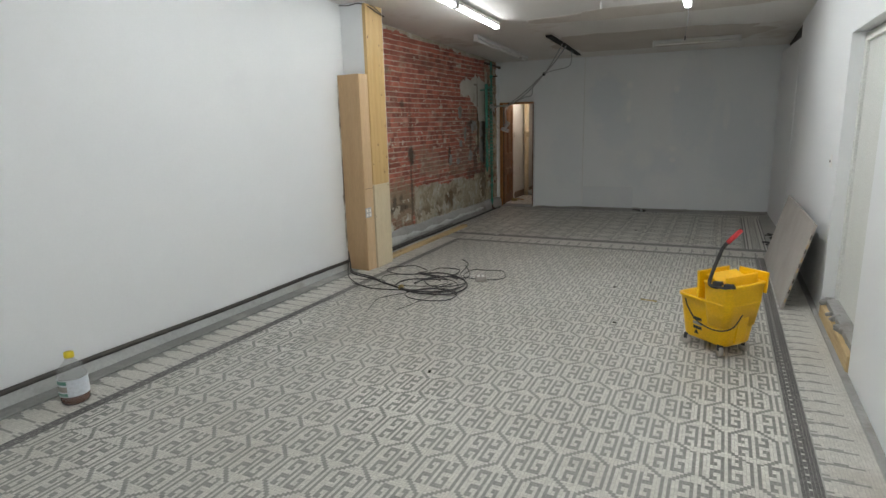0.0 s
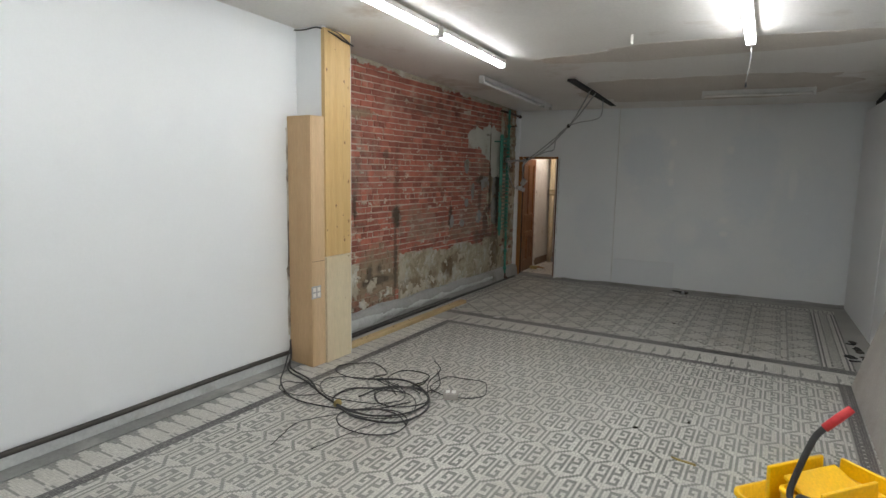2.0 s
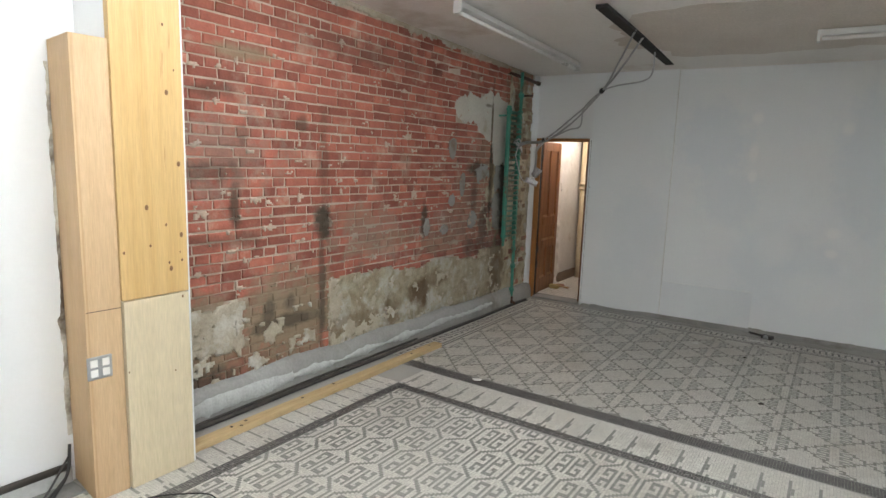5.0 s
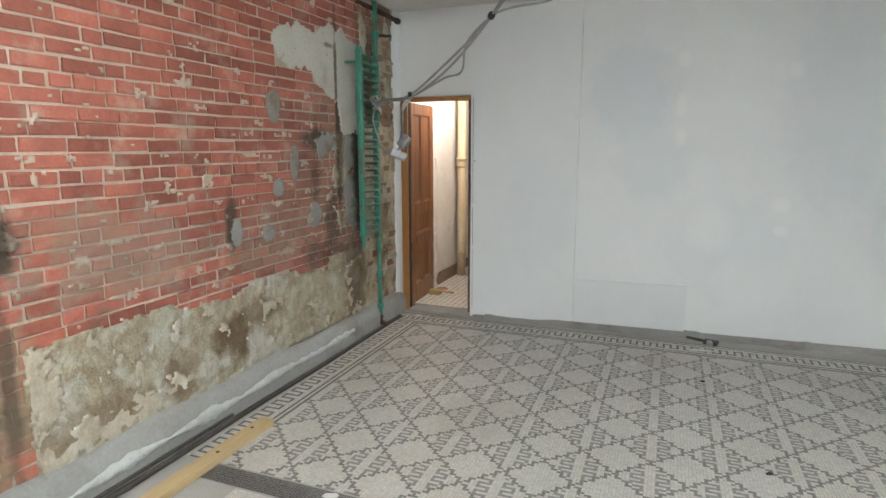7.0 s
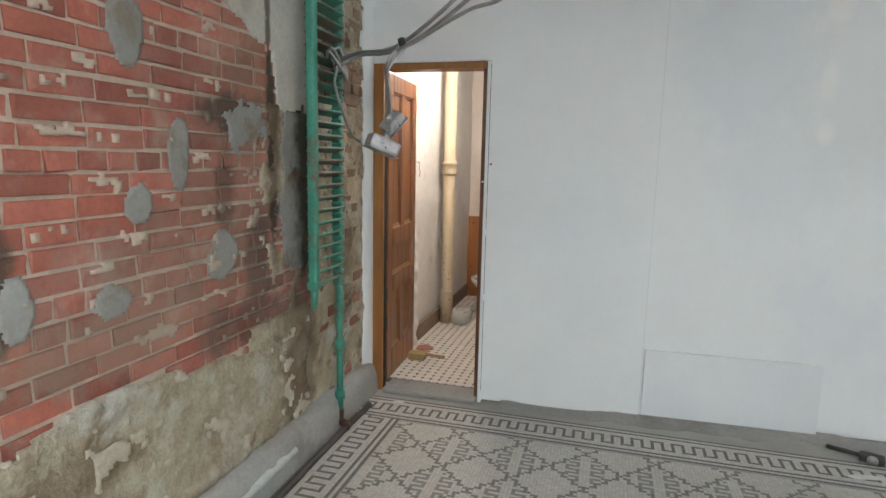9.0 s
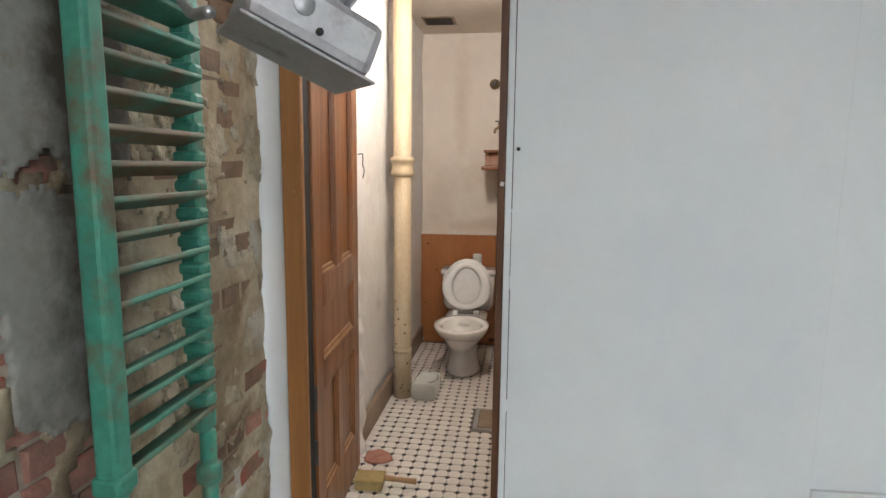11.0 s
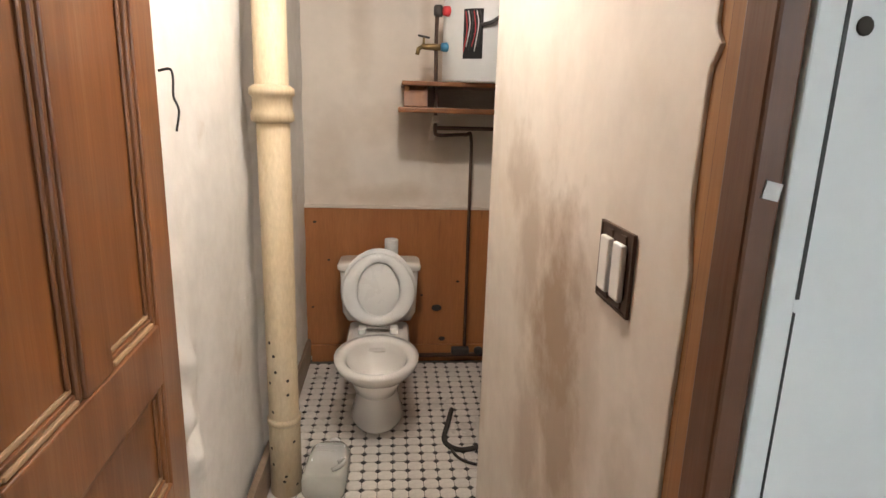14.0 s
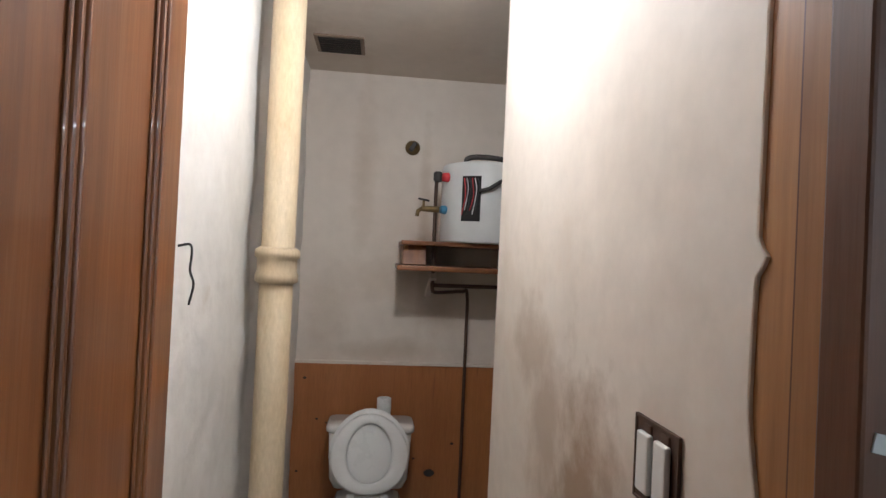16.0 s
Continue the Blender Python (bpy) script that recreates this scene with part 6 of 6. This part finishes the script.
part("jug_body", bm, M["milky"], jug)
part("jug_label", box_bm(-0.055, 0.055, -0.003, 0.0, 0.085, 0.195, bevel=0.001, m=pose(0, -0.056, 0.0, -2, 0, 0)), M["label_white"], jug, "pale blue-white label")
for a, b, z in ((-0.045, -0.02, 0.18), (0.01, 0.045, 0.18), (-0.04, 0.03, 0.15), (-0.04, 0.01, 0.14)):
    part("label_bar", box_bm(a, b, -0.0012, 0.0, z - 0.003, z + 0.003, m=pose(0, -0.0605, 0, -2, 0, 0)), M["board"], jug)
part("jug_handle", sweep(spline([(0.03, -0.058, 0.03), (0.062, -0.066, 0.05), (0.070, -0.062, 0.085), (0.045, -0.058, 0.075)], 6), 0.009, 8), M["milky"], jug)
part("jug_cap", lathe([(0.024, 0.270), (0.025, 0.274), (0.025, 0.292), (0.022, 0.296)], 16, pose(0, 0.01, 0)), M["white_plastic"], jug)

hatch = thing("floor_hatch", "worn wooden hatch set into the tile floor", "floor hatch", (-2.59, 13.625, TZ), kind="structure")
part("hatch_board", box_bm(-0.088, 0.088, -0.115, 0.115, -0.004, 0.006, bevel=0.003), M["pan_wood"], hatch)
for a, b, c, d in ((-0.115, -0.091, -0.14, 0.14), (-0.09, 0.115, 0.118, 0.14), (-0.09, 0.115, -0.14, -0.118)):
    part("hatch_edge", box_bm(a, b, c, d, -0.004, 0.003, bevel=0.002), M["cement"], hatch)
hose = thing("loose_hose", "short dark hose end on the tile floor", "hose", (0, 0, TZ + 0.004))
part("hose_run", sweep(spline([(-2.50, 14.42, 0.02), (-2.53, 14.30, 0.012), (-2.555, 14.17, 0.010), (-2.50, 14.10, 0.010), (-2.40, 14.12, 0.010)], 8), 0.011, 8), M["chipped"], hose)
part("hose_run", sweep(spline([(-2.545, 14.16, 0.008), (-2.51, 14.05, 0.008), (-2.45, 14.0, 0.008), (-2.38, 14.0, 0.008)], 8), 0.006, 8), M["chipped"], hose)
brush = thing("hand_brush", "tan hand brush with a wooden handle on the tile floor", "brush", (-3.09, 12.85, TZ + 0.004), 3)
part("bristles", box_bm(-0.075, 0.045, -0.045, 0.045, 0.0, 0.035, bevel=0.006), M["brush"], brush)
part("block", box_bm(-0.08, 0.05, -0.048, 0.048, 0.035, 0.05, bevel=0.004), M["brush"], brush)
part("handle", sweep([(0.045, 0.0, 0.042), (0.10, 0.003, 0.036), (0.19, 0.006, 0.028)], [0.014, 0.011, 0.013], 10), M["brush_wood"], brush)
litter("brick_dust", "patch of red brick dust on the tile floor", "dust", -3.13, 13.10, 20, (0.09, 0.07), "brick_dust")
bpy.data.objects["brick_dust"].location.z = TZ + 0.004

# water heater on its shelf
shelf = thing("wall_shelf", "dark stained wooden shelf with a sloping front", "shelf", (0, 0, 0))
part("top_board", box_bm(-2.75, -2.0, 14.66, 15.054, 1.535, 1.555, bevel=0.004), M["wood_brown"], shelf)
part("lower_board", box_bm(-2.765, -2.0, 14.66, 15.054, 1.415, 1.44, bevel=0.006), M["wood_brown"], shelf)
part("fascia", box_bm(-2.74, -2.63, -0.008, 0.008, -0.052, 0.052, bevel=0.003, m=pose(0, 14.70, 1.488, -24, 0, 0)), M["wood_brown"], shelf, "sloping stained front board")
part("end_board", box_bm(-2.735, -2.715, 14.70, 15.054, 1.441, 1.534, bevel=0.003), M["jamb_wood"], shelf)
part("bracket", box_bm(-2.60, -2.57, 14.74, 15.054, 1.27, 1.30, bevel=0.003, m=Matrix.Translation((-2.585, 15.05, 1.29)) @ pose(0, 0, 0, -20, 0, 0) @ Matrix.Translation((2.585, -15.05, -1.29))), M["plaster"], shelf)
heater = thing("water_heater", "small white enamel water heater with an open wiring hatch", "water heater", (-2.345, 14.82, 1.556))
part("tank", lathe([(0.205, 0.0), (0.212, 0.01), (0.212, 0.365), (0.205, 0.378), (0.15, 0.39)], 36), M["white_metal"], heater)
hb = bmesh.new()
for z0, z1, a0, a1 in ((0.10, 0.31, -2.25, -1.82),):
    n = 10
    ring = [[hb.verts.new((r * math.cos(a), r * math.sin(a), z)) for a in np.linspace(a0, a1, n)] for z in (z0, z1) for r in (0.2145,)]
    for k in range(n - 1):
        hb.faces.new((ring[0][k], ring[0][k + 1], ring[1][k + 1], ring[1][k]))
# near-black sheet on the tank paints the shade inside the hatch
part("wiring_hatch", hb, M["gap_shade_rubble"], heater, "dark sheet standing in for the shade in the open wiring hatch")
for k in range(6):
    a = -2.2 + 0.06 * k
    part("wire", sweep(spline([(0.217 * math.cos(a), 0.217 * math.sin(a), 0.30), (0.222 * math.cos(a + 0.05), 0.222 * math.sin(a + 0.05), 0.22 + 0.02 * (k % 3)), (0.218 * math.cos(a - 0.03), 0.218 * math.sin(a - 0.03), 0.13 + 0.02 * (k % 2))], 6), 0.0025, 6), M[("red_grip", "white_plastic", "black_rubber")[k % 3]], heater)
part("top_pipe", sweep(spline([(-0.10, 0.0, 0.38), (-0.09, -0.02, 0.42), (0.0, -0.02, 0.43), (0.12, -0.02, 0.42)], 6), 0.014, 8), M["black_pipe"], heater)
part("control_arm", sweep([(-0.06, -0.215, 0.24), (-0.02, -0.235, 0.25), (0.04, -0.23, 0.29)], 0.009, 8), M["black_pipe"], heater)
part("red_port", lathe([(0.020, 0), (0.024, 0.006), (0.020, 0.03)], 12, pose(-0.19, -0.08, 0.31, 0, -90, 20)), M["red_grip"], heater, "red hot-water port")
M["blue_port"] = mat("blue_plastic", (0.05, 0.22, 0.36), rough=0.4, bump=0.0)
part("blue_port", lathe([(0.018, 0), (0.022, 0.006), (0.018, 0.03)], 12, pose(-0.195, -0.07, 0.155, 0, -90, 20)), M["blue_port"], heater, "blue cold-water port")
wp = thing("water_pipes", "rusty water pipes with a brass tap", "pipes", (0, 0, 0))
part("pipe_drop", sweep(spline([(-2.52, 14.76, 1.87), (-2.575, 14.76, 1.875), (-2.59, 14.77, 1.84), (-2.59, 14.77, 1.6), (-2.585, 14.78, 1.40), (-2.585, 14.80, 1.33), (-2.56, 14.82, 1.31), (-2.42, 14.95, 1.31), (-2.385, 14.97, 1.29), (-2.38, 14.98, 1.0), (-2.375, 14.99, 0.09)], 8), 0.009, 8), M["rust_pipe"], wp)
part("pipe_branch", sweep([(-2.58, 14.80, 1.345), (-2.30, 14.84, 1.345), (-2.0, 14.86, 1.345)], 0.010, 8), M["rust_pipe"], wp)
part("elbow", lathe([(0.016, -0.02), (0.022, -0.01), (0.022, 0.02), (0.016, 0.03)], 10, pose(-2.585, 14.765, 1.865)), M["black_pipe"], wp)
part("tap_body", sweep([(-2.52, 14.78, 1.712), (-2.60, 14.76, 1.712), (-2.66, 14.75, 1.712)], [0.012, 0.016, 0.012], 10), M["brass"], wp)
part("tap_spout", sweep([(-2.655, 14.75, 1.712), (-2.675, 14.745, 1.70), (-2.68, 14.742, 1.675)], 0.010, 8), M["brass"], wp)
part("tap_stem", sweep([(-2.65, 14.75, 1.715), (-2.65, 14.745, 1.75)], 0.006, 8), M["brass"], wp)
part("tap_handle", box_bm(-0.028, 0.028, -0.006, 0.006, -0.004, 0.005, bevel=0.003, m=pose(-2.65, 14.744, 1.754, 0, 8, 15)), M["black_pipe"], wp)
part("pipe_low", sweep([(-2.70, 15.0, 0.075), (-2.38, 14.995, 0.08), (-2.0, 14.99, 0.08)], 0.012, 8), M["rust_pipe"], wp)
part("low_valve", box_bm(-0.05, 0.05, -0.02, 0.02, -0.02, 0.025, bevel=0.01, m=pose(-2.40, 14.975, 0.11)), M["black_pipe"], wp)
part("low_valve_wheel", lathe([(0.025, 0), (0.025, 0.01)], 12, pose(-2.30, 14.96, 0.12, 90, 0, 0)), M["black_pipe"], wp)
valve = thing("wall_valve", "round corroded valve on the plaster wall", "valve", (-2.70, 15.054, 2.055))
part("rose", lathe([(0.040, 0), (0.038, 0.008), (0.024, 0.014), (0.020, 0.03)], 18, pose(0, 0, 0, 90, 0, 0)), M["brass"], valve)
part("spindle", box_bm(-0.012, 0.012, -0.05, -0.03, -0.026, 0.026, bevel=0.005, m=pose(0, 0, 0, 0, 30, 0)), M["black_pipe"], valve)
vent = thing("ceiling_vent", "small brown slotted vent in the toilet ceiling", "vent", (-3.07, 14.64, 2.43))
part("vent_frame", box_bm(-0.11, 0.11, -0.11, 0.11, -0.008, 0.0, bevel=0.003), M["base_brown"], vent)
for k in range(7):
    part("vent_slat", box_bm(-0.092, 0.092, -0.008, 0.008, -0.013, -0.0085, bevel=0.001, m=pose(0, -0.084 + 0.028 * k, 0)), M["chipped"], vent)
hook = thing("wire_hook", "short black wire on a nail in the plaster", "wire", (-3.232, 13.085, 1.505))
hook.matrix_basis = pose(-3.192, 13.045, 1.478) @ Matrix.Diagonal((0.5, 0.5, 0.62, 1.0))
part("wire", sweep(spline([(-0.02, 0, 0.01), (0.02, 0.0, 0.015), (0.025, 0.01, -0.01), (0.02, 0.015, -0.06), (0.03, 0.03, -0.10), (0.015, 0.035, -0.16)], 6), 0.0042, 6), M["black_rubber"], hook)
swt = thing("light_switch", "open steel box with two white rocker switches", "switch", (-2.471, 12.706, 1.222))
part("back_box", box_bm(-0.003, 0.0, -0.057, 0.057, -0.055, 0.055, bevel=0.001), M["rust_pipe"], swt, "open dark wall box")
for e in ((-0.005, 0.0, -0.060, -0.056, -0.058, 0.058), (-0.005, 0.0, 0.056, 0.060, -0.058, 0.058), (-0.005, 0.0, -0.0555, 0.0555, 0.054, 0.058), (-0.005, 0.0, -0.0555, 0.0555, -0.058, -0.054)):
    part("box_rim", box_bm(*e), M["rust_pipe"], swt)
for sy in (-0.026, 0.022):
    part("strap", box_bm(-0.0055, -0.003, sy - 0.010, sy + 0.010, -0.051, 0.051, bevel=0.001), M["rust_pipe"], swt, "corroded steel strap")
    rk = part("rocker", box_bm(-0.013, -0.004, sy - 0.0170, sy + 0.0170, -0.040, 0.040, bevel=0.003), M["white_plastic"], swt, "white rocker")
bulb = thing("ceiling_bulb", "bare glowing bulb in a ceiling holder", "lamp", (-2.79, 13.27, 2.43))
part("holder", lathe([(0.05, -0.012), (0.05, 0.0)], 16), M["white_plastic"], bulb)
part("socket", lathe([(0.020, -0.045), (0.022, -0.04), (0.022, -0.012)], 14), M["black_rubber"], bulb)
part("glass", lathe([(0.004, -0.135), (0.022, -0.128), (0.031, -0.105), (0.028, -0.08), (0.016, -0.055), (0.014, -0.046)], 18), M["bulb"], bulb, "glowing glass bulb")

# ---- pieces: toilet tiles and bricks, the last in the file ----
P = 0.0592
octo = []
h, c = P / 2 - 0.0011, 0.0130
for x, y in ((-h + c, -h), (h - c, -h), (h, -h + c), (h, h - c), (h - c, h), (-h + c, h), (-h, h - c), (-h, -h + c)):
    octo.append((x, y))


def tile_data(pts, m, top):
    n = len(pts)
    v = [(x, y, 0.0) for x, y in pts] + [(x * 0.985, y * 0.985, top) for x, y in pts]
    f = [tuple(range(n, 2 * n))] + [(k, (k + 1) % n, n + (k + 1) % n, n + k) for k in range(n)]
    me = bpy.data.meshes.new("tile")
    me.from_pydata(v, [], f)
    me.materials.append(m)
    return me, v, f


d = c - 0.0015
om, ov, of = tile_data(octo, M["tile_white"], 0.003)
dm, dv_, df = tile_data([(0, -d), (d, 0), (0, d), (-d, 0)], M["tile_black"], 0.0032)
rest = {"w": ([], []), "b": ([], [])}
count = {"w": 0, "b": 0}
M["tile_white_rest"] = mat("white_tile_far", (0.72, 0.68, 0.63), (0.64, 0.59, 0.53), 0.3, scale=3, fine=60, bump=0.04, island=0.06)
M["tile_black_rest"] = mat("black_tile_far", (0.02, 0.02, 0.02), (0.05, 0.045, 0.04), 0.3, scale=8, bump=0.05, island=0.3)


def lay(kind, x, y):
    if -2.708 < x < -2.47 and 13.48 < y < 13.77:
        return
    if kind == "b" and rng.random() < 0.02:
        return
    me, v, f = (om, ov, of) if kind == "w" else (dm, dv_, df)
    if 12.75 < y < 14.25 and x < -2.45 and count[kind] < 300:
        count[kind] += 1
        o = new("octagon_tile" if kind == "w" else "dot_tile", me)
        o.parent = tfloor
        o.location = (x, y, TZ - 0.002 + rng.uniform(-0.0003, 0.0003))
    else:
        V, F = rest[kind]
        b = len(V)
        V += [(p[0] + x, p[1] + y, p[2] + TZ - 0.002) for p in v]
        F += [tuple(i + b for i in q) for q in f]


for i in range(28):
    for k in range(43):
        x, y = -3.221 + P * i, 12.475 + P * k
        lay("w", x, y)
        lay("b", x + P / 2, y + P / 2)
for kind, nm, m in (("w", "octagon_tiles", "tile_white_rest"), ("b", "dot_tiles", "tile_black_rest")):
    tagged(raw_part(nm, rest[kind][0], rest[kind][1], M[m], tfloor), kind="stuff")

meshes = {l: [brick_mesh(l, 10 * int(l * 1000) + s) for s in range(6)] for l in (0.203, 0.098, 0.15)}
M["brick_rest"] = mat("red_brick_far", (0.43, 0.135, 0.088), (0.27, 0.088, 0.062), 0.9, scale=6, fine=60, bump=0.7, bump_dist=0.004, island=0.30, third=(0.46, 0.31, 0.24), third_scale=5.0, third_lo=0.54, third_hi=0.78, object_space=False)
wall_spots(M["brick_rest"], FILM, (0.25, 0.225, 0.185), edge=0.35, ragged_by=6.0)
wall_spots(M["brick_rest"], TAN, (0.27, 0.205, 0.135))
wall_spots(M["brick_rest"], DIRT_AND_DARK, (0.055, 0.042, 0.028))
made = 0
RV, RF = [], []
row = 0
z = 0.03
while z < ceil_z(9.5) + 0.05:
    header = row % 6 == 3
    y = 7.03 - (0.107 if row % 2 else 0.0) + rng.uniform(-0.012, 0.012)
    while y < 12.27:
        l = 0.098 if header or rng.random() < 0.07 else (0.15 if rng.random() < 0.05 else 0.203)
        cy = y + l / 2
        y += l + 0.0115
        if y > 12.30 or cy < 7.16:
            continue
        sag = 0.008 * noise.noise((cy * 0.7, row * 0.2, 0.0))
        cz = z + sag + rng.uniform(-0.002, 0.002)
        if cz > ceil_z(cy) - 0.035:
            continue
        if in_upper_patch(cy, cz) or (in_render(cy, cz) and in_render(cy - l / 2, cz)) or in_white_patch(cy, cz) or cz < 0.19:
            continue
        depth = BX - 0.0105 + rng.uniform(-0.003, 0.003) - (0.005 if rng.random() < 0.05 else 0.0)
        if cy > 11.70:
            depth += rng.uniform(0.0, 0.008)
        me = rng.choice(meshes[l])
        if 8.9 < cy < 10.9 and 0.7 < cz < 2.2 and made < 300:
            made += 1
            o = new("brick", me)
            o.parent = brick_wall
            o.location = (depth, cy, cz)
        else:
            b = len(RV)
            RV += [(v.co.x + depth, v.co.y + cy, v.co.z + cz) for v in me.vertices]
            RF += [tuple(i + b for i in p.vertices) for p in me.polygons]
    z += COURSE
    row += 1
tagged(raw_part("bricks", RV, RF, M["brick_rest"], brick_wall), kind="stuff")
